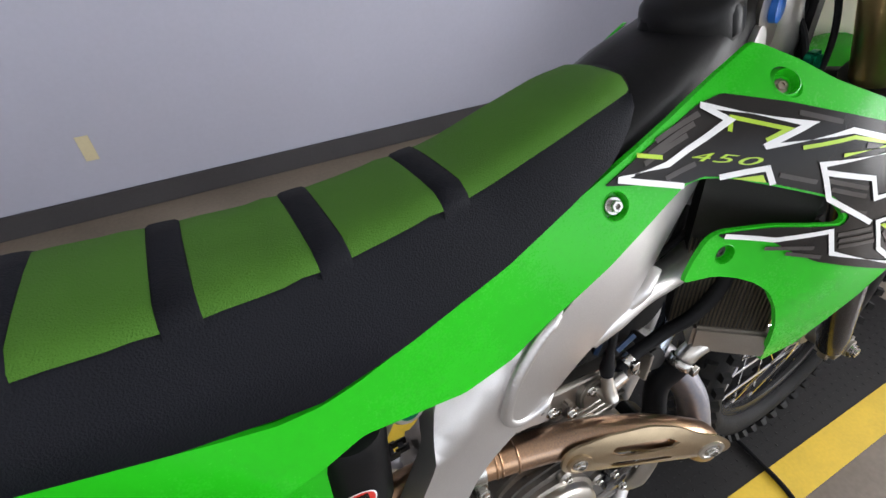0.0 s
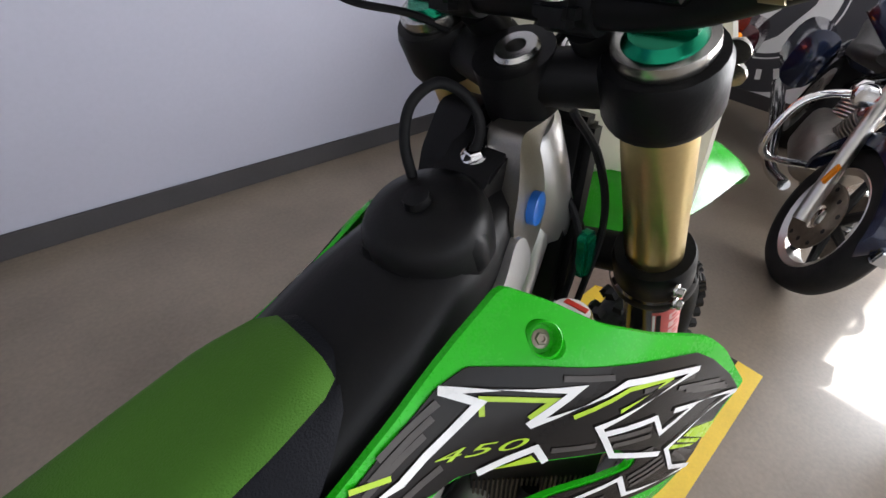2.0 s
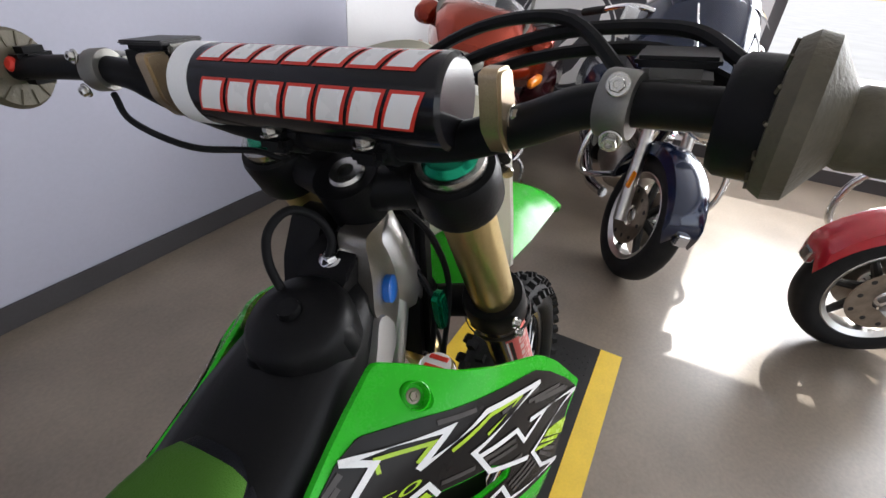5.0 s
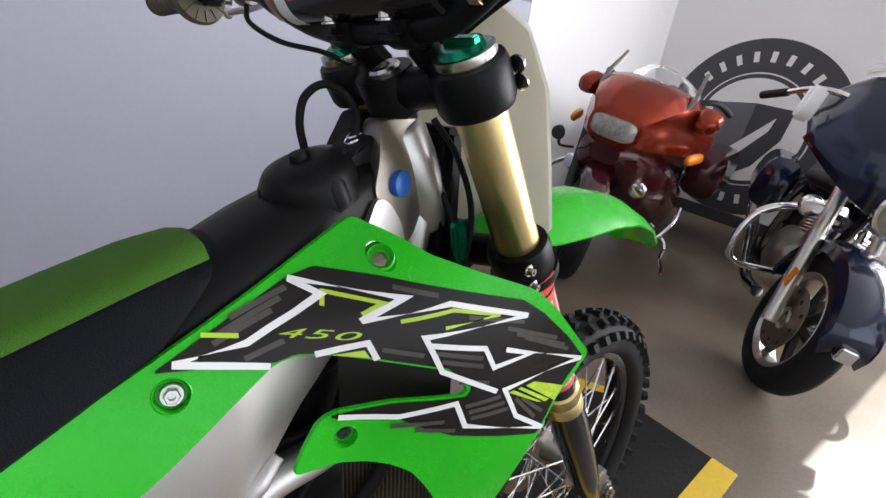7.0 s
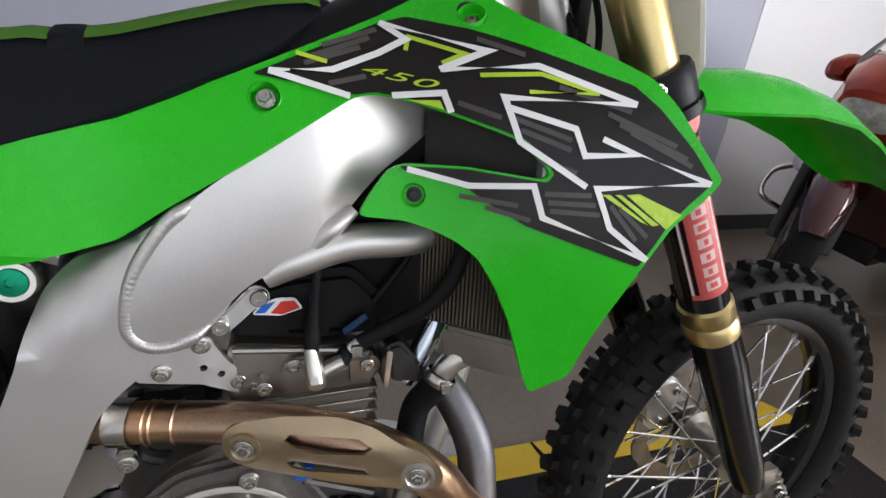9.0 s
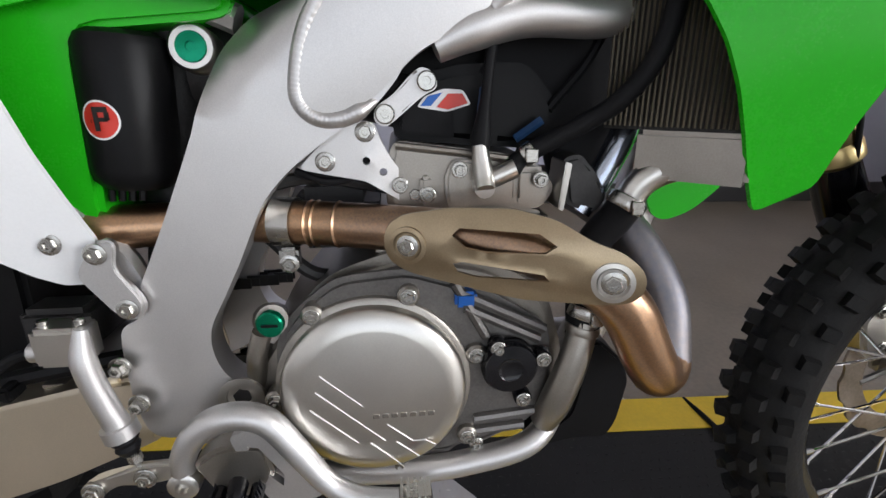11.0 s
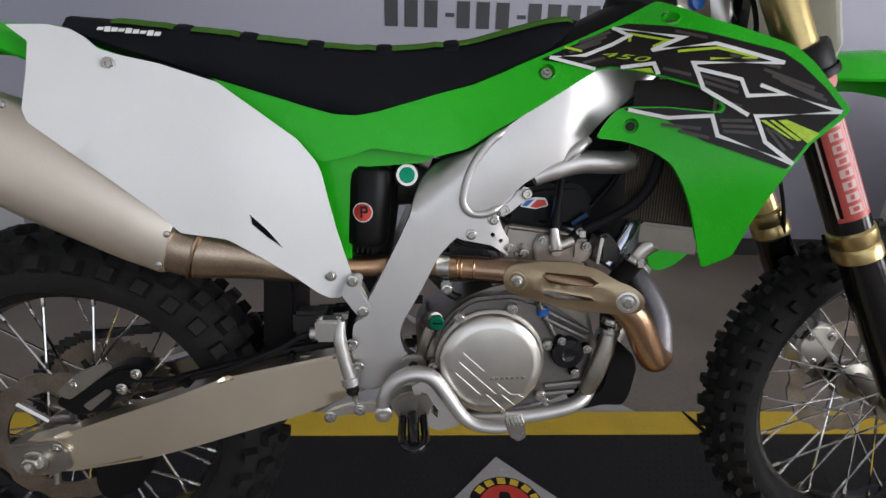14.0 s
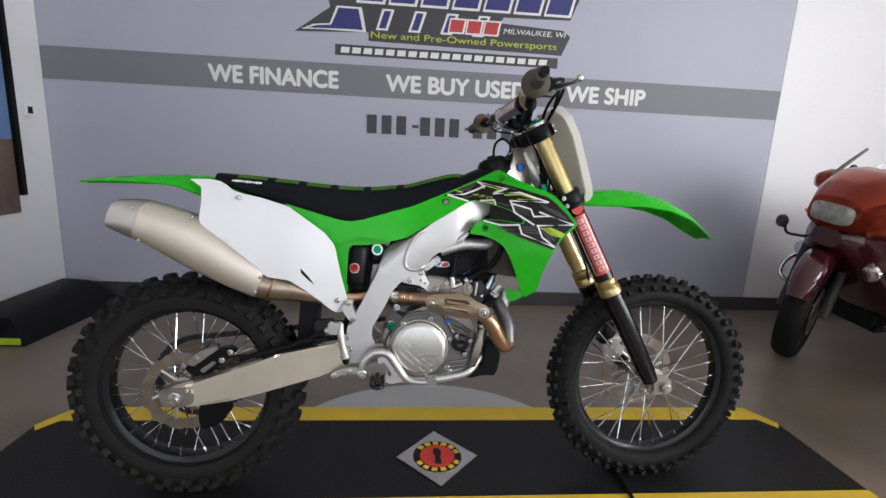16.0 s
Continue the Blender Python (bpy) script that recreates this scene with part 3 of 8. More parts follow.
plate(bm, round_poly([(0.925, 1.04), (1.005, 1.05), (1.012, 1.098), (0.990, 1.100), (0.968, 1.086), (0.945, 1.066)], 0.010), -0.026, 0.024, 0.007)
plate(bm, round_poly([(0.965, 1.02), (1.030, 1.02), (1.030, 1.114), (1.000, 1.112), (0.978, 1.076)], 0.006), 0.020, 0.062, 0.004)
part("tank_bracket", bm, M["black"], tank, "black tank mount")

# ---- frame ----
LOWER_SPAR = round_poly([(0.700, 0.846), (0.656, 0.818), (0.609, 0.799), (0.586, 0.776), (0.573, 0.743), (0.568, 0.722), (0.552, 0.687), (0.532, 0.645), (0.509, 0.600), (0.500, 0.582), (0.506, 0.570), (0.498, 0.560), (0.481, 0.552),
                         (0.478, 0.537), (0.477, 0.511), (0.477, 0.472), (0.485, 0.440), (0.506, 0.433), (0.535, 0.447), (0.559, 0.462), (0.593, 0.462), (0.594, 0.476), (0.587, 0.483), (0.574, 0.487), (0.558, 0.503), (0.552, 0.528),
                         (0.555, 0.549), (0.567, 0.570), (0.587, 0.607), (0.612, 0.660), (0.634, 0.684), (0.660, 0.704), (0.686, 0.722), (0.704, 0.732), (0.725, 0.755), (0.750, 0.800)], 0.012, 4)
HEAD_GUSSET = round_poly([(1.044, 1.110), (0.984, 1.110), (0.978, 1.070), (0.968, 1.044), (0.990, 1.012), (1.016, 0.976), (1.036, 0.980), (1.064, 1.035)], 0.010, 4)
UPPER_SPAR = round_poly([(0.985, 1.034), (0.968, 1.040), (0.953, 1.015), (0.905, 0.978), (0.863, 0.950), (0.835, 0.934), (0.798, 0.914), (0.753, 0.885), (0.715, 0.859), (0.680, 0.828), (0.661, 0.800), (0.651, 0.778), (0.647, 0.756), (0.646, 0.741), (0.651, 0.731), (0.662, 0.726),
                         (0.678, 0.727), (0.706, 0.741), (0.742, 0.775), (0.765, 0.787), (0.790, 0.803), (0.818, 0.822), (0.838, 0.847), (0.863, 0.872), (0.887, 0.888), (0.985, 0.965), (1.018, 0.974), (1.008, 1.004)], 0.010, 4)


def f_lower_spar(x, z):
    """The flat cheek, and the flank that falls away behind its upper rear corner."""
    d = ((z - 0.733) * 0.09 - (x - 0.575) * 0.082) / 0.1218
    return -0.0935 + 1.1 * max(0, d)


def f_upper_spar(x, z):
    """The welded upper beam, a little crowned, drawing in towards the head."""
    across = ((z - 0.735) * 0.80 - (x - 0.665) * 0.60)
    return -0.1005 + max(0, x - 0.80) * 0.29 + 1.6 * (across - 0.03) ** 2


for side in (1, -1):
    # head gusset is a darker brown metal: a reflection put into its colour
    for name, outline, f, label in (("frame_spar", LOWER_SPAR, f_lower_spar, "satin aluminium lower frame spar"), ("upper_spar", UPPER_SPAR, f_upper_spar, "satin aluminium upper frame beam"), ("head_gusset", HEAD_GUSSET, lambda x, z: f_upper_spar(x, z) + 0.004, "head gusset with its brown reflection put into the colour")):
        bm = B()
        if side < 0:
            outline = [(x, z if z < 1.0 else 1.0 + (z - 1.0) * 0.25) for x, z in outline]
        sheet(bm, outline, f, 0.030, 0.018)
        rim = [e for e in bm.edges if len(e.link_faces) == 2 and e.calc_face_angle() > 1.1]
        bmesh.ops.bevel(bm, geom=rim, offset=0.005, segments=3, affect="EDGES", clamp_overlap=True)
        part(name, bm if side > 0 else mirrored(bm), M["cast" if name == "head_gusset" else "satin"], bike, label)
bm = B()
lathe(bm, [(0.030, -0.065), (0.034, -0.060), (0.034, 0.060), (0.030, 0.065)], (1.055, 0, 1.045), (-0.50, 0, 0.87), 24)
tube(bm, [(1.06, 0, 1.0), (1.02, 0, 0.85), (0.98, 0, 0.62), (0.93, 0, 0.46), (0.86, 0, 0.395), (0.70, 0, 0.375)], 0.024, 12)
for s in (1, -1):
    tube(bm, [(0.93, 0.02 * s, 0.47), (0.885, 0.075 * s, 0.438), (0.850, 0.104 * s, 0.410), (0.79, 0.108 * s, 0.394), (0.72, 0.106 * s, 0.387), (0.60, 0.096 * s, 0.392), (0.53, 0.085 * s, 0.44)], 0.0125, 12)
    tube(bm, [(0.60, 0.055 * s, 0.80), (0.40, 0.055 * s, 0.88), (0.15, 0.055 * s, 0.95)], 0.012, 8)
    tube(bm, [(0.50, 0.075 * s, 0.58), (0.46, 0.070 * s, 0.64), (0.30, 0.058 * s, 0.80), (0.15, 0.055 * s, 0.94)], 0.011, 8)
part("frame_cradle", bm, M["satin"], bike, "aluminium head tube, down tube and cradle")


# ---- wheels ----
def wheel(name, centre, radius, width, rim_r, knob_rows, n_knob, knob, spokes, label):
    hub = B()
    lathe(hub, [(0.012, -0.075), (0.026, -0.072), (0.026, -0.05), (0.040, -0.048), (0.040, -0.040), (0.024, -0.034), (0.021, 0.0), (0.024, 0.034), (0.040, 0.040), (0.040, 0.048), (0.026, 0.05), (0.026, 0.072), (0.012, 0.075)], (0, 0, 0), (0, 1, 0), 32)
    w = part(name, hub, M["cast"], bike, label, at=Matrix.Translation(centre))
    # tyre
    bm = B()
    prof = []
    n = 14
    for i in range(n + 1):
        a = math.pi * (0.5 - i / n) * 1.28
        prof.append(((radius - 0.012) - (width * 0.55) * (1 - math.cos(a)) * 0.95, width * 0.5 * math.sin(a) / math.sin(math.pi * 0.5) if abs(a) < math.pi / 2 else width * 0.5 * math.sin(a)))
    prof = [(max(rim_r - 0.002, r), y) for r, y in prof]
    lathe(bm, [(rim_r - 0.004, width * 0.30)] + prof + [(rim_r - 0.004, -width * 0.30), (rim_r - 0.004, width * 0.30)], (0, 0, 0), (0, 1, 0), 72, False)
    tyre = part("tyre", bm, M["rubber"], w, "knobbly black tyre", smooth=60)
    # knobs
    bm = B()
    a, b, h = knob
    lo = [(-a, -b, 0), (a, -b, 0), (a, b, 0), (-a, b, 0)]
    hi = [(-a * 0.78, -b * 0.8, h), (a * 0.78, -b * 0.8, h), (a * 0.78, b * 0.8, h), (-a * 0.78, b * 0.8, h)]
    v = [bm.verts.new(p) for p in lo + hi]
    for q in ((4, 5, 6, 7), (0, 1, 5, 4), (1, 2, 6, 5), (2, 3, 7, 6), (3, 0, 4, 7)):
        bm.faces.new([v[i] for i in q])
    me = finish(bm, "knob", M["rubber"])
    for k in range(n_knob):
        for row, (ang, shift, size) in enumerate(knob_rows):
            t = 2 * math.pi * (k + shift) / n_knob
            y = width * 0.5 * math.sin(ang)
            r = (radius - 0.013) - (width * 0.55) * (1 - math.cos(ang)) * 0.95
            out = Vector((math.cos(t) * math.cos(ang * 0.85), math.sin(ang * 0.85), math.sin(t) * math.cos(ang * 0.85)))
            tang = Vector((-math.sin(t), 0, math.cos(t)))
            m3 = Matrix((tang, out.cross(tang), out)).transposed().to_4x4()
            again("knob", me, w, Matrix.Translation((math.cos(t) * r, y, math.sin(t) * r)) @ m3 @ Matrix.Scale(size, 4))
    # rim
    bm = B()
    lathe(bm, [(rim_r + 0.006, -width * 0.27), (rim_r + 0.006, -width * 0.22), (rim_r - 0.012, -width * 0.19), (rim_r - 0.017, 0), (rim_r - 0.012, width * 0.19), (rim_r + 0.006, width * 0.22), (rim_r + 0.006, width * 0.27), (rim_r - 0.004, width * 0.28),
               (rim_r - 0.020, width * 0.20), (rim_r - 0.025, 0), (rim_r - 0.020, -width * 0.20), (rim_r - 0.004, -width * 0.28), (rim_r + 0.006, -width * 0.27)], (0, 0, 0), (0, 1, 0), 72, False)
    part("rim", bm, M["rim"], w, "gloss black rim")
    # spokes, in crossing pairs from the two hub flanges
    bm = B()
    tube(bm, [(0, 0, 0), (0, 0, 1)], 0.0021, 6, 1)
    sm = finish(bm, "spoke", M["chrome"])
    bm = B()
    lathe(bm, [(0.0035, 0), (0.0035, 0.016), (0.0022, 0.019)], (0, 0, 0), (0, 0, 1), 6)
    nm = finish(bm, "nipple", M["steel"])
    for k in range(spokes):
        s = 1 if k % 2 else -1
        a = 2 * math.pi * k / spokes
        d = (1 if (k // 2) % 2 else -1) * 1.05
        p = Vector((0.038 * math.cos(a + d), 0.044 * s, 0.038 * math.sin(a + d)))
        q = Vector(((rim_r - 0.020) * math.cos(a), 0.006 * s, (rim_r - 0.020) * math.sin(a)))
        again("spoke", sm, w, turn_to(p, q - p) @ Matrix.Diagonal((1, 1, (q - p).length, 1)))
        again("nipple", nm, w, turn_to(q, p - q))
    return w


rear = wheel("rear_wheel", (0.004, 0, 0.346), 0.344, 0.118, 0.248, [(-1.22, 0.0, 1.0), (-0.72, 0.5, 1.0), (-0.24, 0.0, 1.0), (0.24, 0.0, 1.0), (0.72, 0.5, 1.0), (1.22, 0.0, 1.0)], 36, (0.0125, 0.0125, 0.016), 36, "rear wheel with black rim and knobbly tyre")
front = wheel("front_wheel", (1.505, 0, 0.352), 0.358, 0.092, 0.272, [(-1.2, 0.0, 1.0), (-0.55, 0.5, 1.0), (0.0, 0.0, 0.9), (0.55, 0.5, 1.0), (1.2, 0.0, 1.0)], 46, (0.0095, 0.010, 0.014), 36, "front wheel with black rim and knobbly tyre")


def brake_disc(parent, y, r, label):
    bm = B()
    n = 72
    prof = [(r * 0.72, -0.002), (r, -0.002), (r, 0.002), (r * 0.72, 0.002)]
    rings = []
    for rr, h in prof:
        ring = []
        for j in range(n):
            q = rr * (1 - 0.04 * (j % 6 < 2)) if rr == r else rr
            ring.append(bm.verts.new((math.cos(2 * math.pi * j / n) * q, y + h, math.sin(2 * math.pi * j / n) * q)))
        rings.append(ring)
    rings.append(rings[0])
    for a, b in zip(rings, rings[1:]):
        for j in range(n):
            bm.faces.new((a[j], a[(j + 1) % n], b[(j + 1) % n], b[j]))
    part("brake_disc", bm, M["disc"], parent, label)
    bm = B()
    lathe(bm, [(0.030, -0.004), (0.040, -0.003), (0.040, 0.003), (0.030, 0.004)], (0, y, 0), (0, 1, 0), 24)
    part("disc_carrier", bm, M["alu"], parent, "disc carrier hub")
    for k in range(6):
        a = 2 * math.pi * k / 6
        bm = B()
        tube(bm, [(0.036 * math.cos(a), y, 0.036 * math.sin(a)), (r * 0.75 * math.cos(a + 0.25), y, r * 0.75 * math.sin(a + 0.25))], 0.005, 6, 1)
        part("carrier_arm", bm, M["alu"], parent)


brake_disc(rear, -0.066, 0.118, "steel wave brake disc")
brake_disc(front, 0.062, 0.132, "steel wave brake disc")

# ---- swingarm ----
ARM = round_poly([(0.50, 0.500), (0.456, 0.498), (0.28, 0.466), (0.21, 0.440), (0.041, 0.386), (-0.020, 0.374), (-0.036, 0.348), (-0.024, 0.322), (0.047, 0.316), (0.16, 0.334), (0.23, 0.350), (0.399, 0.395), (0.475, 0.424), (0.51, 0.44)], 0.012, 3)
for side in (1, -1):
    bm = B()
    plate(bm, ARM, -0.121, -0.088, 0.007, lambda x, z: 0.068 * max(0, x))
    part("swingarm_leg", bm if side > 0 else mirrored(bm), M["swing"], bike, "brushed aluminium swingarm leg")
bm = B()
box(bm, (0.38, -0.09, 0.42), (0.46, 0.09, 0.49), 0.012)
part("swingarm_bridge", bm, M["cast"], bike)

# ---- fork, clamps, wheel guard ----
AX = Vector((1.468 - 1.033, 0, 0.36 - 1.165)).normalized()


def on_fork(z, y=0.0, off=0.0):
    """A point on the fork's line at height z."""
    t = (z - 1.165) / AX.z
    p = Vector((1.033, y, 1.165)) + AX * t
    return p + Vector((-AX.z, 0, AX.x)) * off


for s in (-1, 1):
    y = 0.095 * s
    bm = B()
    top, mid = on_fork(1.172, y), on_fork(0.70, y)
    lathe(bm, [(0.0255, 0), (0.0265, 0.004), (0.0265, (mid - top).length - 0.02), (0.0260, (mid - top).length)], top, AX, 40)
    leg = part("fork_tube", bm, M["gold"], bike, "gold anodised upper fork tube")
    bm = B()
    lathe(bm, [(0.0, -0.010), (0.020, -0.010), (0.023, -0.006), (0.0262, -0.001), (0.0262, 0.004)], top, AX, 32)
    part("fork_cap", bm, M["anod"], leg, "green anodised fork cap")
    bm = B()
    lathe(bm, [(0.0298, -0.004), (0.0305, 0.0), (0.0298, 0.006)], top, AX, 32)
    part("cap_ring", bm, M["steel"], leg, "bright steel ring")
    if s < 0:
        bm = B()
        a, b = on_fork(0.945, y), on_fork(0.705, y)
        lathe(bm, [(0.0295, 0), (0.0302, 0.003), (0.0302, (b - a).length)], a, AX, 32)
        part("tube_guard", bm, M["gloss"], leg, "black fork tube wrap")
    bm = B()
    a, b = on_fork(0.708, y), on_fork(0.655, y)
    n = (b - a).length
    lathe(bm, [(0.030, 0), (0.0335, 0.004), (0.0335, n * 0.45), (0.031, n * 0.5), (0.0345, n * 0.6), (0.0345, n * 0.9), (0.029, n)], a, AX, 32)
    part("dust_seal", bm, M["gold"], leg, "gold seal collar")
    bm = B()
    pts = [on_fork(z, y + 0.004 * s, 0.0) for z in (0.668, 0.60, 0.50, 0.42, 0.37)]
    tube(bm, pts, [0.030, 0.033, 0.031, 0.029, 0.024], 18, 4)
    part("fork_guard", bm, M["gloss"], leg, "gloss black plastic fork guard")
    bm = B()
    box(bm, (1.455, y - 0.02, 0.325), (1.535, y + 0.02, 0.385), 0.012)
    lathe(bm, [(0.019, -0.006), (0.019, 0.006), (0.0, 0.006)], (1.508, y + 0.02 * s, 0.352), (0, s, 0), 24)
    part("axle_clamp", bm, M["cast"], leg, "cast aluminium axle clamp")


def clamp(name, z, thick, half):
    bm = B()
    c = on_fork(z)
    for s in (-1, 1):
        lathe(bm, [(0.036, -thick), (0.0385, -thick * 0.7), (0.0385, thick * 0.7), (0.036, thick)], on_fork(z, 0.095 * s), AX, 28)
    steer = c - Vector((-AX.z, 0, AX.x)) * 0.024
    lathe(bm, [(0.030, -thick), (0.030, thick)], steer, AX, 24)
    mtx = Matrix.Translation(c) @ AX.to_track_quat("Z", "Y").to_matrix().to_4x4()
    for s in (-1, 1):
        tube(bm, [on_fork(z, 0.085 * s), steer], thick * 0.95, 12, 1)
    return part(name, bm, M["black"], bike, "black triple clamp")


upper = clamp("upper_triple_clamp", 1.147, 0.022, 0.1)
clamp("lower_triple_clamp", 0.955, 0.022, 0.1)
bm = B()
steer = on_fork(1.161, -0.004) - Vector((-AX.z, 0, AX.x)) * 0.024
lathe(bm, [(0.0170, 0.004), (0.0170, -0.009), (0.0150, -0.012), (0.0075, -0.012), (0.0070, -0.006), (0.0, -0.006)], steer, AX, 20)
lathe(bm, [(0.0235, 0.004), (0.0235, -0.001), (0.0215, -0.003)], steer, AX, 32)
part("stem_nut", bm, M["steel"], upper, "bright steel steering stem nut", smooth=25)

# front fender: a crowned blade
FEND = [(1.165, 0.945, 0.045, 0.020), (1.215, 0.974, 0.060, 0.034), (1.275, 0.988, 0.075, 0.050), (1.34, 0.993, 0.084, 0.054), (1.41, 0.988, 0.088, 0.048), (1.50, 0.968, 0.086, 0.040), (1.58, 0.930, 0.078, 0.030), (1.645, 0.876, 0.064, 0.018), (1.682, 0.842, 0.040, 0.008)]
bm = B()
rings = []
for i in range(33):
    x = 1.165 + 0.517 * i / 32
    z, w, d = lerp_table(FEND, x)
    top = [(x, w * u, z - d * abs(u) ** 2.6) for u in (-1, -0.9, -0.72, -0.45, -0.2, 0, 0.2, 0.45, 0.72, 0.9, 1)]
    rings.append(top + [(a, b * 0.97, c - 0.004) for a, b, c in reversed(top)])
loft(bm, rings)
part("front_fender", bm, M["green"], bike, "bright green front fender", smooth=50)

RFEND = [(-0.286, 0.957, 0.020, 0.004), (-0.26, 0.962, 0.050, 0.006), (-0.18, 0.972, 0.072, 0.014), (-0.08, 0.980, 0.082, 0.022), (0.0, 0.984, 0.086, 0.032), (0.06, 0.984, 0.088, 0.055), (0.14, 0.978, 0.088, 0.07), (0.2, 0.965, 0.085, 0.07)]
bm = B()
rings = []
for i in range(33):
    x = -0.286 + 0.486 * i / 32
    z, w, d = lerp_table(RFEND, x)
    top = [(x, w * u, z - d * abs(u) ** 4) for u in (-1, -0.95, -0.85, -0.6, -0.3, 0, 0.3, 0.6, 0.85, 0.95, 1)]
    rings.append(top + [(a, b * 0.96, c - 0.004) for a, b, c in reversed(top)])
loft(bm, rings)
part("rear_fender", bm, M["green"], bike, "bright green rear fender", smooth=50)

# front number plate
PLATE = [(1.140, 1.250, 0.070), (1.172, 1.218, 0.100), (1.198, 1.165, 0.110), (1.226, 1.085, 0.106), (1.254, 1.00, 0.100), (1.264, 0.965, 0.072)]
bm = B()
rings = []
for i in range(21):
    s = i / 20 * (len(PLATE) - 1)
    k = min(int(s), len(PLATE) - 2)
    x, z, w = [a + (b - a) * (s - k) for a, b in zip(PLATE[k], PLATE[k + 1])]
    row = [(x - 0.055 * abs(u) ** 2.2, w * u, z - 0.02 * abs(u) ** 2.2) for u in (-1, -0.8, -0.55, -0.25, 0, 0.25, 0.55, 0.8, 1)]
    rings.append(row + [(a - 0.004, b * 0.98, c) for a, b, c in reversed(row)])
loft(bm, rings)
part("number_plate", bm, M["thin_white"], bike, "plain white front number plate", smooth=50)

# ---- muffler ----
MUFF = [(0.241, 0.688, 0.036, 0.036), (0.240, 0.689, 0.048, 0.047), (0.235, 0.691, 0.050, 0.049), (0.19, 0.717, 0.057, 0.051), (0.07, 0.790, 0.070, 0.054), (-0.02, 0.832, 0.060, 0.053), (-0.078, 0.853, 0.053, 0.050)]
CAPS = [(-0.0775, 0.853, 0.0545, 0.0515), (-0.084, 0.855, 0.054, 0.051), (-0.125, 0.864, 0.045, 0.045), (-0.146, 0.868, 0.040, 0.040), (-0.153, 0.869, 0.036, 0.037), (-0.152, 0.869, 0.030, 0.031), (-0.11, 0.858, 0.026, 0.027)]


def oval(x, z, h, w, y=-0.102, n=32):
    return [(x + 0.42 * h * math.sin(a), y + w * math.copysign(abs(math.cos(a)) ** 0.75, math.cos(a)), z + h * math.copysign(abs(math.sin(a)) ** 0.85, math.sin(a))) for a in (2 * math.pi * j / n for j in range(n))]


bm = B()
loft(bm, [oval(*s) for s in MUFF])
muff = part("muffler", bm, M["muffler"], bike, "titanium coloured oval exhaust muffler", smooth=35)
bm = B()
loft(bm, [oval(*s) for s in CAPS])
part("end_cap", bm, M["alu"], muff, "machined silver end cap", smooth=35)
bm = B()
loft(bm, [oval(0.272, 0.6720, 0.040, 0.040), oval(0.270, 0.6725, 0.0435, 0.0435), oval(0.267, 0.6730, 0.0440, 0.0440), oval(0.264, 0.6735, 0.040, 0.040)])
part("weld_seam", bm, M["exhaust"], muff, "brown heat-stained weld seam")
bm = B()
tube(bm, [(0.230, -0.102, 0.682), (0.265, -0.102, 0.672), (0.32, -0.097, 0.663), (0.38, -0.087, 0.646), (0.455, -0.078, 0.632)], [0.0435, 0.0425, 0.0365, 0.027, 0.021], 24, 5)
part("muffler_inlet", bm, M["inlet"], muff, "tapered muffler inlet cone", smooth=60)
for x, z in ((0.066, 0.866), (-0.07, 0.80), (-0.085, 0.885), (0.243, 0.704), (0.229, 0.662)):
    bm = B()
    lathe(bm, [(0.0045, 0), (0.0045, 0.003), (0, 0.0045)], (x, -0.150, z), (0, -1, 0), 10)
    part("rivet", bm, M["steel"], muff)

# ---- exhaust pipe ----
bm = B()
tube(bm, [(0.850, 0.0, 0.655), (0.90, -0.020, 0.650), (0.942, -0.062, 0.618), (0.968, -0.098, 0.562), (0.968, -0.121, 0.506)], [0.019, 0.020, 0.021, 0.022, 0.0222], 20, 6)
part("header_pipe", bm, M["header"], bike, "blue-tinted steel header pipe bend", smooth=60)
bm = B()
tube(bm, [(0.970, -0.116, 0.514), (0.966, -0.124, 0.503), (0.950, -0.137, 0.505), (0.930, -0.149, 0.533), (0.903, -0.157, 0.578), (0.870, -0.153, 0.607), (0.82, -0.131, 0.626), (0.76, -0.104, 0.632), (0.70, -0.085, 0.634), (0.63, -0.067, 0.635), (0.55, -0.044, 0.632), (0.44, -0.070, 0.633)], [0.021, 0.0222, 0.0225, 0.0225, 0.022, 0.0215, 0.021, 0.0205, 0.020, 0.0195, 0.0195, 0.020], 20, 6)
part("exhaust_pipe", bm, M["exhaust"], bike, "heat-tinted exhaust header pipe", smooth=60)


# ---- graphics on the shrouds ----
def on_shroud(lift):
    return lambda x, z: f_shroud(x, z) - lift


DECAL = round_poly([(0.757, 0.950), (0.804, 0.971), (0.859, 0.996), (0.881, 1.002), (0.926, 0.993), (0.967, 0.981), (1.012, 0.967), (1.052, 0.955), (1.074, 0.938), (1.105, 0.906), (1.125, 0.879), (1.090, 0.843), (1.066, 0.804), (1.016, 0.821), (0.967, 0.838),
                    (0.944, 0.851), (0.922, 0.866), (0.873, 0.878), (0.868, 0.882), (0.922, 0.882), (0.983, 0.875), (0.988, 0.883), (0.966, 0.908), (0.943, 0.916), (0.913, 0.926), (0.880, 0.936), (0.851, 0.940), (0.835, 0.937)], 0.002, 1)


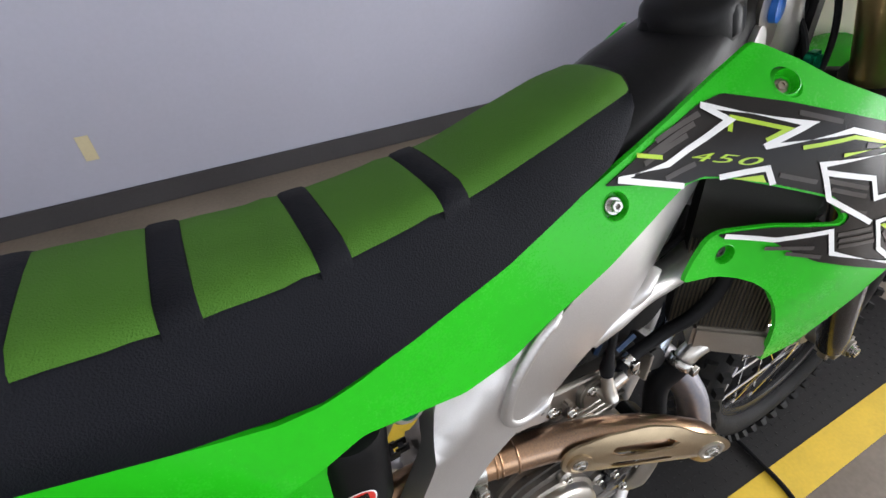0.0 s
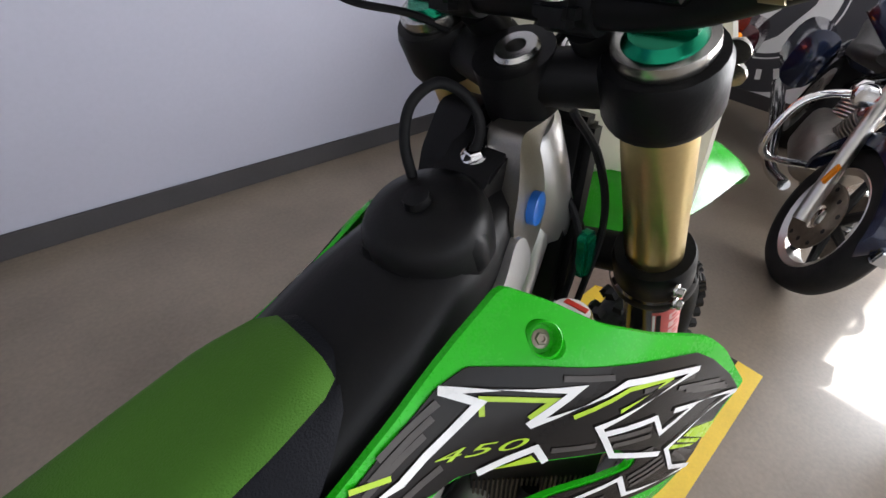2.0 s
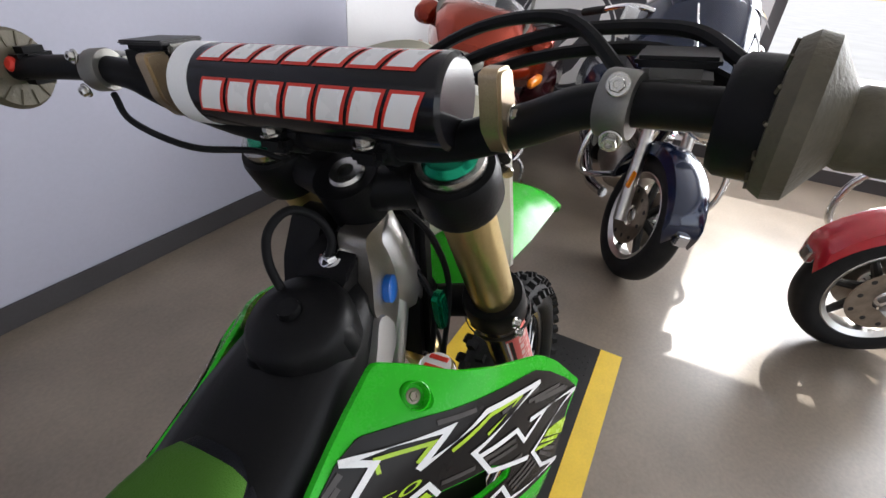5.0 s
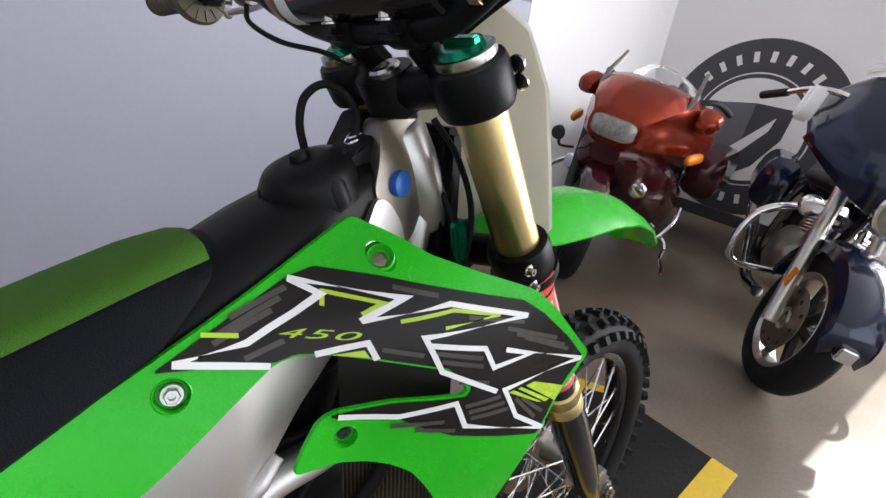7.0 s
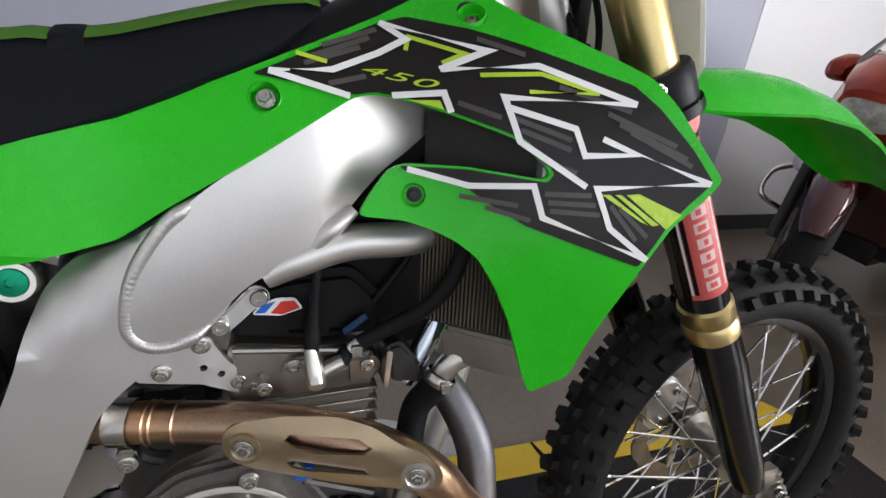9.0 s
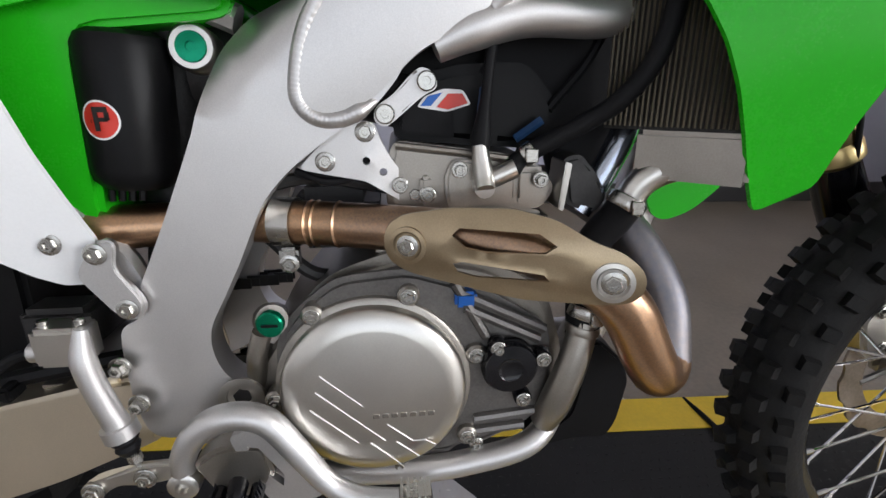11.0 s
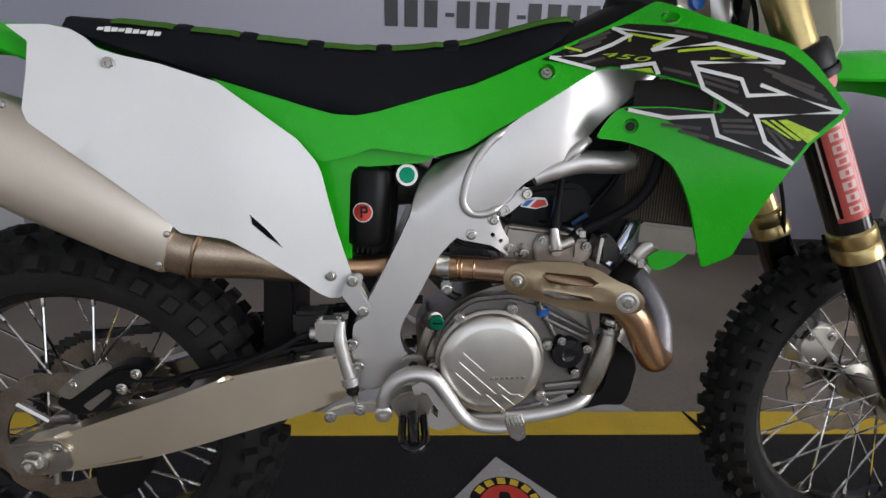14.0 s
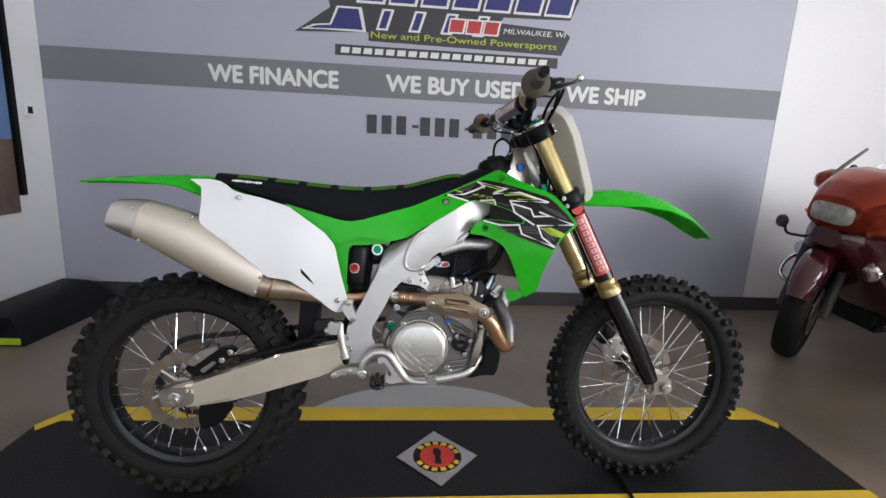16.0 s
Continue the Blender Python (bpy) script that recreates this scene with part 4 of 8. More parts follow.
def stroke(bm, pts, w, lift):
    """A mitred line of width w on the shroud."""
    P = [Vector(p) for p in pts]
    left, right = [], []
    for i, p in enumerate(P):
        d1 = (p - P[i - 1]).normalized() if i else (P[1] - p).normalized()
        d2 = (P[i + 1] - p).normalized() if i < len(P) - 1 else d1
        n1, n2 = Vector((-d1.y, d1.x)), Vector((-d2.y, d2.x))
        m = n1 + n2
        m = m / max(0.35, m.length_squared) * 2 if m.length > 0.4 else n1
        m = m * (w / 2)
        left.append(p + m)
        right.append(p - m)
    n_sub = []
    for a, b, c, d in zip(left, left[1:], right, right[1:]):
        k = max(1, int((b - a).length / 0.015))
        for j in range(k):
            q = [a.lerp(b, j / k), a.lerp(b, (j + 1) / k), c.lerp(d, (j + 1) / k), c.lerp(d, j / k)]
            bm.faces.new([bm.verts.new((v.x, f_shroud(v.x, v.y) - lift, v.y)) for v in q])


K_LINES = [
    [(0.831, 0.936), (0.769, 0.953), (0.819, 0.956), (0.856, 0.971), (0.878, 0.983), (0.859, 0.996), (0.937, 0.976), (0.901, 0.960), (0.974, 0.966), (1.054, 0.940), (0.947, 0.941), (0.959, 0.907), (1.013, 0.873)],
    [(0.951, 0.933), (1.003, 0.919), (1.011, 0.898), (1.054, 0.900), (1.026, 0.912), (1.122, 0.878), (1.022, 0.872), (1.035, 0.839), (1.072, 0.811), (0.979, 0.846), (0.971, 0.872), (0.922, 0.869), (0.874, 0.880)],
    [(0.864, 0.938), (0.903, 0.942), (0.908, 0.927)]]
LIME_LINES = [[(0.791, 0.968), (0.815, 0.962)], [(0.877, 0.974), (0.880, 0.985), (0.920, 0.973), (0.903, 0.965)], [(0.930, 0.957), (0.976, 0.960), (1.023, 0.947), (0.966, 0.946)]]
GREY_BANDS = [[(0.803, 0.966), (0.850, 0.983)], [(0.812, 0.975), (0.856, 0.990)], [(0.797, 0.960), (0.842, 0.975)], [(0.815, 0.945), (0.845, 0.952)], [(0.93, 0.985), (0.965, 0.974)], [(0.99, 0.951), (1.05, 0.934)], [(1.03, 0.932), (1.09, 0.908)], [(1.04, 0.924), (1.10, 0.898)], [(1.05, 0.918), (1.105, 0.892)],
              [(0.98, 0.866), (1.018, 0.866)], [(0.983, 0.859), (1.022, 0.858)], [(0.985, 0.852), (1.026, 0.850)], [(0.915, 0.860), (0.96, 0.855)], [(0.935, 0.852), (0.97, 0.843)], [(0.955, 0.925), (1.0, 0.910)], [(0.96, 0.916), (1.0, 0.902)], [(0.975, 0.893), (1.005, 0.884)], [(0.913, 0.935), (0.945, 0.925)], [(1.035, 0.858), (1.06, 0.828)], [(1.043, 0.856), (1.07, 0.831)]]
for side in (1, -1):
    flip = (lambda b: b) if side > 0 else mirrored
    bm = B()
    sheet(bm, DECAL, on_shroud(0.0016), 0.0006, 0.016)
    d_ob = part("graphic", flip(bm), M["decal"], bike, "black shroud graphic with white outlined letters")
    for name, lines, w, m, lift in (("grey_band", GREY_BANDS, 0.0042, "dgrey", 0.0024), ("white_line", K_LINES, 0.0050, "dwhite", 0.0030), ("lime_line", LIME_LINES, 0.0034, "lime", 0.0027)):
        for ln in lines:
            bm = B()
            stroke(bm, ln, w, lift)
            part(name, flip(bm), M[m], d_ob)
    for tri in ([(1.027, 0.867), (1.034, 0.867), (1.070, 0.842), (1.064, 0.844)], [(1.039, 0.867), (1.044, 0.867), (1.080, 0.842), (1.074, 0.841)], [(1.049, 0.867), (1.060, 0.868), (1.100, 0.851), (1.087, 0.838)], [(0.876, 0.935), (0.900, 0.936), (0.903, 0.929)]):
        bm = B()
        sheet(bm, tri, on_shroud(0.0024), 0.0005, 0.016)
        part("lime_patch", flip(bm), M["lime"], d_ob)
    # engine size lettering
    me = lettering("450", 0.0155, 0.0, 1.1, 0.4)
    me.transform(Matrix.Translation((0.838, 0, 0.9555)) @ Matrix.Rotation(radians(11), 4, "Y") @ Matrix.Rotation(radians(90), 4, "X") @ Matrix.Diagonal((2.3, 0.68, 1, 1)))
    bm = B()
    bm.from_mesh(me)
    for v in bm.verts:
        if side < 0:
            v.co.x = 2 * 0.868 - v.co.x
        v.co.y = f_shroud(v.co.x, v.co.z) - 0.0022
    part("displacement_lettering", flip(bm), M["lime"], d_ob, "lime engine size lettering")


# ---- bolts ----
def bolt_mesh(r, h, name, material, dome=False):
    bm = B()
    lathe(bm, [(r * 1.45, 0), (r * 1.45, h * 0.22), (r * 1.3, h * 0.3)], (0, 0, 0), (0, 0, 1), 20)
    lathe(bm, [(r * 1.0, h * 0.3), (r * 1.0, h * 0.85), (r * 0.86, h)] + ([(0, h * 1.05)] if dome else [(r * 0.5, h), (r * 0.45, h * 0.6), (0, h * 0.6)]), (0, 0, 0), (0, 0, 1), 6 if not dome else 16)
    return finish(bm, name, material, 30)


BOLT = {}


def bolt(at, axis=(0, -1, 0), r=0.006, h=0.006, parent=None, kind="steel", name="bolt"):
    key = (round(r, 4), round(h, 4), kind)
    if key not in BOLT:
        BOLT[key] = bolt_mesh(r, h, "bolt", M[kind])
    return again(name, BOLT[key], parent or bike, turn_to(at, axis))


def socket_mesh(r, depth, material):
    """A moulded cup below the surface, for a screw."""
    bm = B()
    lathe(bm, [(r * 1.45, -0.0050), (r * 1.08, 0.0002), (r * 1.03, 0.0005), (r * 0.97, -0.001), (r * 0.86, -depth), (0, -depth)], (0, 0, 0), (0, 0, 1), 28, False)
    return finish(bm, "bolt_recess", material)


for x, z, r in SCREWS:
    n = Vector(((f_shroud(x + 0.01, z) - f_shroud(x - 0.01, z)) / 0.02, -1, (f_shroud(x, z + 0.01) - f_shroud(x, z - 0.01)) / 0.02)).normalized()
    cup = socket_mesh(r, 0.008, M["green"])
    for s in (1, -1):
        at, ax = Vector((x, s * f_shroud(x, z), z)), Vector((n.x, s * n.y, n.z))
        again("bolt_recess", cup, bike, turn_to(at + ax * 0.0002, ax))
        bolt(at - ax * (0.005 if x < 0.8 else 0.008), ax, 0.0058 if x < 0.8 else 0.0046, 0.008 if x < 0.8 else 0.003, kind="steel" if x < 0.8 else "dark" if x < 0.9 else "disc")
for x, z in ((0.178, 0.921), (0.449, 0.632)):
    for s in (1, -1):
        bolt((x, s * (f_white(x, z) - 0.0005), z), (0, -s, 0), 0.0062, 0.004)

# ---- engine ----
def ringed(bm, c, r, y0, y1, bosses, boss_r):
    """A round cover with screw bosses round it."""
    lathe(bm, [(r, 0), (r, y0 - y1), (r - 0.003, y0 - y1 + 0.002)], (c[0], y0, c[1]), (0, -1, 0), 56)
    for x, z in bosses:
        lathe(bm, [(boss_r, 0), (boss_r, y0 - y1), (boss_r * 0.8, y0 - y1 + 0.002)], (x, y0, z), (0, -1, 0), 16)


bm = B()
plate(bm, round_poly([(0.580, 0.50), (0.612, 0.545), (0.66, 0.59), (0.72, 0.610), (0.80, 0.60), (0.862, 0.565), (0.885, 0.49), (0.862, 0.42), (0.76, 0.392), (0.63, 0.40), (0.585, 0.44)], 0.02), -0.088, 0.088, 0.010)
case = part("engine_case", bm, M["cast"], bike, "cast aluminium engine crankcase")
# right-hand case casting with ribs
bm = B()
plate(bm, round_poly([(0.625, 0.56), (0.665, 0.592), (0.73, 0.598), (0.80, 0.575), (0.862, 0.535), (0.868, 0.46), (0.845, 0.425), (0.78, 0.404), (0.70, 0.392), (0.64, 0.405), (0.608, 0.45), (0.608, 0.53)], 0.015), -0.101, -0.084, 0.006)
part("right_case", bm, M["dark_cast"], case, "cast side case")
for a, b in (((0.775, 0.575), (0.855, 0.535)), ((0.78, 0.56), (0.85, 0.525)), ((0.79, 0.44), (0.85, 0.446)), ((0.78, 0.425), (0.84, 0.43)), ((0.77, 0.585), (0.80, 0.53))):
    bm = B()
    tube(bm, [(a[0], -0.102, a[1]), (b[0], -0.102, b[1])], 0.005, 8, 1)
    part("case_rib", bm, M["dark_cast"], case)
BOSS = [(0.645, 0.561), (0.729, 0.576), (0.790, 0.514), (0.783, 0.424), (0.716, 0.397), (0.606, 0.478), (0.640, 0.416)]
bm = B()
ringed(bm, (0.696, 0.487), 0.0890, -0.092, -0.107, BOSS, 0.0100)
flange = part("cover_flange", bm, M["cast"], case, "clutch cover flange")
for x, z in BOSS:
    bolt((x, -0.108, z), r=0.0050, h=0.006, parent=case)
bm = B()
lathe(bm, [(0.0835, 0.0), (0.0835, 0.009), (0.0822, 0.0125), (0.0790, 0.0150), (0.0680, 0.0182), (0.0650, 0.0190), (0.0, 0.0196)], (0.696, -0.107, 0.487), (0, -1, 0), 96)
cover = part("clutch_cover", bm, M["alu"], case, "round brushed clutch cover")
# raised strokes and a plain bar of lettering on the cover
for line in (((0.650, 0.513), (0.685, 0.480)), ((0.645, 0.497), (0.704, 0.441)), ((0.639, 0.479), (0.679, 0.441)), ((0.690, 0.440), (0.717, 0.414)), ((0.706, 0.459), (0.729, 0.439), (0.741, 0.439), (0.750, 0.433)), ((0.714, 0.439), (0.735, 0.421))):
    bm = B()
    for a, b in zip(line, line[1:]):
        tube(bm, [(a[0], -0.1264, a[1]), (b[0], -0.1262, b[1])], 0.0007, 6, 1)
    part("raised_stroke", bm, M["satin"], cover)
for k in range(7):
    bm = B()
    box(bm, (0.694 + k * 0.0082, -0.1272, 0.466), (0.7000 + k * 0.0082, -0.1255, 0.471), 0.0005, 1)
    part("raised_mark", bm, M["cast"], cover)
# water pump
bm = B()
lathe(bm, [(0.0265, 0), (0.0265, 0.010), (0.024, 0.0135), (0.012, 0.015), (0.010, 0.0135), (0, 0.0138)], (0.821, -0.104, 0.503), (0, -1, 0), 36)
for x, z in ((0.809, 0.524), (0.852, 0.510), (0.835, 0.468)):
    lathe(bm, [(0.0085, 0), (0.0085, 0.010), (0.007, 0.012)], (x, -0.104, z), (0, -1, 0), 14)
part("water_pump_cover", bm, M["gloss"], case, "black water pump cover")
for x, z in ((0.809, 0.524), (0.852, 0.510), (0.835, 0.468), (0.867, 0.437), (0.793, 0.41)):
    bolt((x, -0.115 if z > 0.46 else -0.102, z), r=0.005, h=0.006, parent=case)
bm = B()
tube(bm, [(0.862, -0.10, 0.432), (0.868, -0.112, 0.462), (0.880, -0.115, 0.505), (0.890, -0.110, 0.545)], [0.014, 0.0155, 0.0145, 0.0135], 16, 5)
lathe(bm, [(0.0155, -0.004), (0.0165, 0), (0.0155, 0.004)], (0.888, -0.1105, 0.538), (0.2, 0.05, 1), 18)
part("coolant_outlet", bm, M["cast"], case, "cast coolant outlet pipe")
bm = B()
tube(bm, [(0.889, -0.109, 0.538), (0.890, -0.100, 0.572), (0.900, -0.088, 0.612), (0.916, -0.092, 0.636), (0.925, -0.098, 0.656)], 0.0155, 16, 6)
lower_hose = part("coolant_hose", bm, M["hose"], bike, "black coolant hose")
for at, ax, r in (((0.892, -0.109, 0.555), (0.2, 0.1, 1), 0), ((0.923, -0.097, 0.652), (0.5, 0, 0.9), 0.001), ((0.836, -0.080, 0.694), (0.8, 0.0, 0.5), 0.0085)):
    bm = B()
    lathe(bm, [(0.0176 - r, -0.006), (0.0184 - r, -0.005), (0.0184 - r, 0.005), (0.0176 - r, 0.006)], at, ax, 24, False)
    box(bm, (at[0] - 0.005, at[1] - 0.023 + r, at[2] - 0.006), (at[0] + 0.006, at[1] - 0.016 + r, at[2] + 0.006), 0.001, 1)
    part("hose_clamp", bm, M["steel"], lower_hose, "steel hose clamp")
bm = B()
tube(bm, [(0.923, -0.097, 0.652), (0.932, -0.100, 0.670), (0.948, -0.105, 0.682), (0.975, -0.115, 0.690)], 0.0130, 16, 5)
part("radiator_outlet", bm, M["alu"], bike, "bent aluminium radiator outlet pipe")
bm = B()
tube(bm, [(0.820, -0.086, 0.680), (0.834, -0.080, 0.693), (0.880, -0.088, 0.719), (0.908, -0.100, 0.741), (0.930, -0.108, 0.776), (0.940, -0.112, 0.83)], 0.0082, 16, 6)
part("coolant_hose", bm, M["hose"], bike, "black coolant hose")
# bright pipe, dark hanger and steel flange between the head and the radiator
bm = B()
tube(bm, [(0.890, -0.070, 0.640), (0.905, -0.070, 0.664), (0.924, -0.066, 0.699), (0.934, -0.060, 0.720)], 0.0125, 18, 3)
part("head_pipe", bm, M["bluesteel"], bike, "bright bluish steel pipe beside the radiator")
bm = B()
plate(bm, round_poly([(0.868, 0.690), (0.874, 0.648), (0.902, 0.640), (0.912, 0.655), (0.898, 0.676), (0.884, 0.694)], 0.006), -0.085, -0.045, 0.004)
part("head_hanger", bm, M["dark"], bike, "dark engine hanger ahead of the head")
bm = B()
plate(bm, round_poly([(0.868, 0.688), (0.864, 0.646), (0.869, 0.644), (0.874, 0.686)], 0.002), -0.090, -0.050, 0.001)
part("hanger_edge", bm, M["alu"], bike, "bright metal edge of the hanger")
# green duct behind the radiator
bm = B()
sheet(bm, round_poly([(0.972, 0.715), (0.976, 0.650), (0.986, 0.622), (1.000, 0.617), (1.024, 0.628), (1.050, 0.655), (1.062, 0.715)], 0.010), lambda x, z: -0.030 - 0.2 * (x - 0.98), 0.004, 0.02)
part("shroud_duct", bm, M["green"], bike, "green plastic duct behind the radiator")
# oil plug, dipstick side
bm = B()
lathe(bm, [(0.0118, 0), (0.0118, 0.006), (0.0105, 0.0075), (0, 0.0078)], (0.610, -0.104, 0.556), (-0.1, -1, 0), 24)
plug = part("oil_filler_plug", bm, M["anod"], case, "green anodised oil filler plug")
bm = B()
box(bm, (0.603, -0.1128, 0.5547), (0.617, -0.1115, 0.5573), 0.0003, 1)
part("slot", bm, M["black"], plug)
bm = B()
tube(bm, [(0.602, -0.065, 0.540), (0.604, -0.085, 0.549), (0.609, -0.099, 0.555)], [0.016, 0.016, 0.014], 14, 4)
tube(bm, [(0.585, -0.085, 0.485), (0.592, -0.098, 0.52), (0.60, -0.1, 0.545)], 0.009, 10, 4)
part("filler_neck", bm, M["cast"], case)

# cylinder, head, covers
bm = B()
plate(bm, round_poly([(0.705, 0.58), (0.715, 0.645), (0.86, 0.64), (0.855, 0.575), (0.84, 0.555)], 0.012), -0.066, 0.066, 0.006)
for k in range(4):
    box(bm, (0.70, -0.070, 0.590 + k * 0.014), (0.862, 0.070, 0.594 + k * 0.014), 0.001, 1)
cyl = part("cylinder", bm, M["cast"], bike, "cast aluminium cylinder")
bm = B()
plate(bm, round_poly([(0.712, 0.645), (0.715, 0.690), (0.720, 0.706), (0.795, 0.697), (0.842, 0.690), (0.868, 0.662), (0.855, 0.642)], 0.010), -0.074, 0.074, 0.006)
box(bm, (0.742, -0.084, 0.650), (0.752, -0.06, 0.676), 0.003)
plate(bm, round_poly([(0.766, 0.648), (0.763, 0.675), (0.770, 0.690), (0.800, 0.690), (0.812, 0.672), (0.806, 0.650)], 0.006), -0.084, -0.060, 0.003)
box(bm, (0.826, -0.080, 0.650), (0.856, -0.06, 0.682), 0.005)
tube(bm, [(0.722, -0.076, 0.702), (0.795, -0.076, 0.693), (0.842, -0.076, 0.686)], 0.0035, 8, 2)
part("cylinder_head", bm, M["cast"], cyl, "cast cylinder head")
for x, z in ((0.776, 0.682), (0.748, 0.661), (0.848, 0.672), (0.725, 0.668)):
    bolt((x, -0.084 if x > 0.74 else -0.075, z), r=0.005, h=0.006, parent=cyl)
bm = B()
tube(bm, [(0.796, -0.10, 0.668), (0.795, -0.093, 0.680), (0.792, -0.089, 0.703)], [0.008, 0.009, 0.0065], 12, 4)
tube(bm, [(0.796, -0.07, 0.669), (0.796, -0.098, 0.668)], 0.009, 12, 1)
tube(bm, [(0.800, -0.086, 0.672), (0.824, -0.088, 0.683)], 0.0085, 12, 1)
part("head_fitting", bm, M["alu"], cyl, "aluminium coolant fitting")
bm = B()
tube(bm, [(0.793, -0.089, 0.698), (0.794, -0.086, 0.712), (0.797, -0.084, 0.738), (0.803, -0.08, 0.79), (0.82, -0.07, 0.90)], [0.0070, 0.0085, 0.0048, 0.0045, 0.0045], 10, 5)
part("wiring_sleeve", bm, M["hose"], bike, "black wiring sleeve")
bm = B()
plate(bm, round_poly([(0.720, 0.704), (0.722, 0.752), (0.775, 0.768), (0.84, 0.770), (0.870, 0.735), (0.862, 0.694), (0.80, 0.700)], 0.012), -0.062, 0.062, 0.010)
rocker = part("valve_cover", bm, M["black"], bike, "gloss black valve cover")
bm = B()
plate(bm, round_poly([(0.726, 0.712), (0.728, 0.742), (0.772, 0.744), (0.774, 0.706)], 0.005), -0.0655, -0.058, 0.002)
part("cover_face", bm, M["hose"], rocker, "dark grey flat face of the cover")
bm = B()
sheet(bm, round_poly([(0.741, 0.733), (0.748, 0.742), (0.764, 0.748), (0.781, 0.747), (0.788, 0.735), (0.767, 0.729)], 0.003), lambda x, z: -0.0665, 0.001, 0.02)
stick = part("sticker", bm, M["dwhite"], rocker, "small red, white and blue sticker")
bm = B()
sheet(bm, [(0.744, 0.734), (0.753, 0.734), (0.763, 0.745), (0.751, 0.742)], lambda x, z: -0.0675, 0.0005, 0.02)
part("blue_field", bm, M["blue"], stick)
bm = B()
sheet(bm, [(0.758, 0.733), (0.768, 0.731), (0.785, 0.736), (0.780, 0.744), (0.768, 0.744)], lambda x, z: -0.0675, 0.0005, 0.02)
part("red_field", bm, M["red"], stick)
# throttle body and dark things behind it
bm = B()
tube(bm, [(0.75, 0, 0.735), (0.69, 0, 0.755), (0.62, 0, 0.765), (0.55, 0, 0.77)], [0.030, 0.036, 0.036, 0.045], 18, 4)
part("throttle_body", bm, M["dark"], bike, "dark throttle body and intake boot")
bm = B()
box(bm, (0.62, -0.05, 0.60), (0.705, 0.05, 0.66), 0.015)
tube(bm, [(0.61, -0.06, 0.668), (0.65, -0.062, 0.674), (0.69, -0.06, 0.668), (0.72, -0.05, 0.66)], 0.006, 8)
tube(bm, [(0.60, -0.05, 0.62), (0.635, -0.055, 0.585), (0.66, -0.05, 0.575)], 0.007, 8)
part("starter_motor", bm, M["dark"], bike, "dark starter motor and loom")
bm = B()
tube(bm, [(0.636, -0.07, 0.681), (0.66, -0.073, 0.672), (0.685, -0.072, 0.676), (0.705, -0.07, 0.70)], 0.0035, 8)
part("wire", bm, M["hose"], bike, "thin wire")

# engine mount bracket
BRK = round_poly([(0.640, 0.684), (0.660, 0.704), (0.684, 0.722), (0.705, 0.722), (0.708, 0.711), (0.716, 0.694), (0.731, 0.673), (0.746, 0.667), (0.749, 0.653), (0.731, 0.650), (0.696, 0.673), (0.663, 0.679)], 0.006)
BRK_LINK = round_poly([(0.704, 0.722), (0.706, 0.734), (0.720, 0.742), (0.736, 0.759), (0.745, 0.766), (0.757, 0.760), (0.759, 0.748), (0.747, 0.743), (0.724, 0.724), (0.714, 0.716)], 0.007)
bm = B()
sheet(bm, BRK, lambda x, z: -0.080 + max(0, x - 0.70) * 0.25, 0.007, 0.02, [[(a0 + 0.0035 * math.cos(a), b0 + 0.0035 * math.sin(a)) for a in (k * 0.785 for k in range(8))] for a0, b0 in ((0.697, 0.690), (0.711, 0.680))])
brk = part("engine_mount", bm, M["satin"], bike, "drilled aluminium engine mount plate")
for x, z in ((0.663, 0.690), (0.697, 0.714), (0.738, 0.659)):
    bolt((x, -0.080 + max(0, x - 0.70) * 0.25, z), r=0.0058, h=0.006, parent=brk)
bm = B()
plate(bm, BRK_LINK, -0.074, -0.067, 0.002)
brk2 = part("mount_link", bm, M["satin"], bike, "aluminium upper engine mount link")
for x, z in ((0.714, 0.728), (0.749, 0.754)):
    bm = B()
    lathe(bm, [(0.0082, 0), (0.0082, 0.005), (0.0070, 0.0062), (0.0036, 0.0062), (0.0034, 0.003), (0, 0.003)], (x, -0.074, z), (0, -1, 0), 24)
    part("cap_screw", bm, M["steel"], brk2, "socket head screw")

# heat guard with its two slots
GUARD = round_poly([(0.709, 0.628), (0.713, 0.644), (0.726, 0.652), (0.763, 0.659), (0.810, 0.661), (0.840, 0.655), (0.862, 0.642), (0.882, 0.636), (0.895, 0.624), (0.896, 0.608), (0.888, 0.597), (0.874, 0.593), (0.849, 0.591), (0.819, 0.588), (0.790, 0.592), (0.749, 0.599), (0.729, 0.603), (0.714, 0.612)], 0.008)
S1 = [(0.763, 0.639), (0.769, 0.645), (0.826, 0.645), (0.838, 0.637), (0.830, 0.631), (0.790, 0.628), (0.774, 0.630)]
S2 = [(0.764, 0.616), (0.771, 0.618), (0.830, 0.614), (0.834, 0.609), (0.782, 0.606), (0.768, 0.609)]


def f_guard(x, z):
    """Follows the pipe outwards; pressed proud round the slots, rolled in at its edges."""
    c = 0.628 - max(0, x - 0.73) * 0.06
    return -0.124 - (x - 0.73) * 0.42 + 9.0 * (z - c) ** 2 + 0.003 * math.exp(-((z - c + 0.002) / 0.005) ** 2) * (0.76 < x < 0.85)


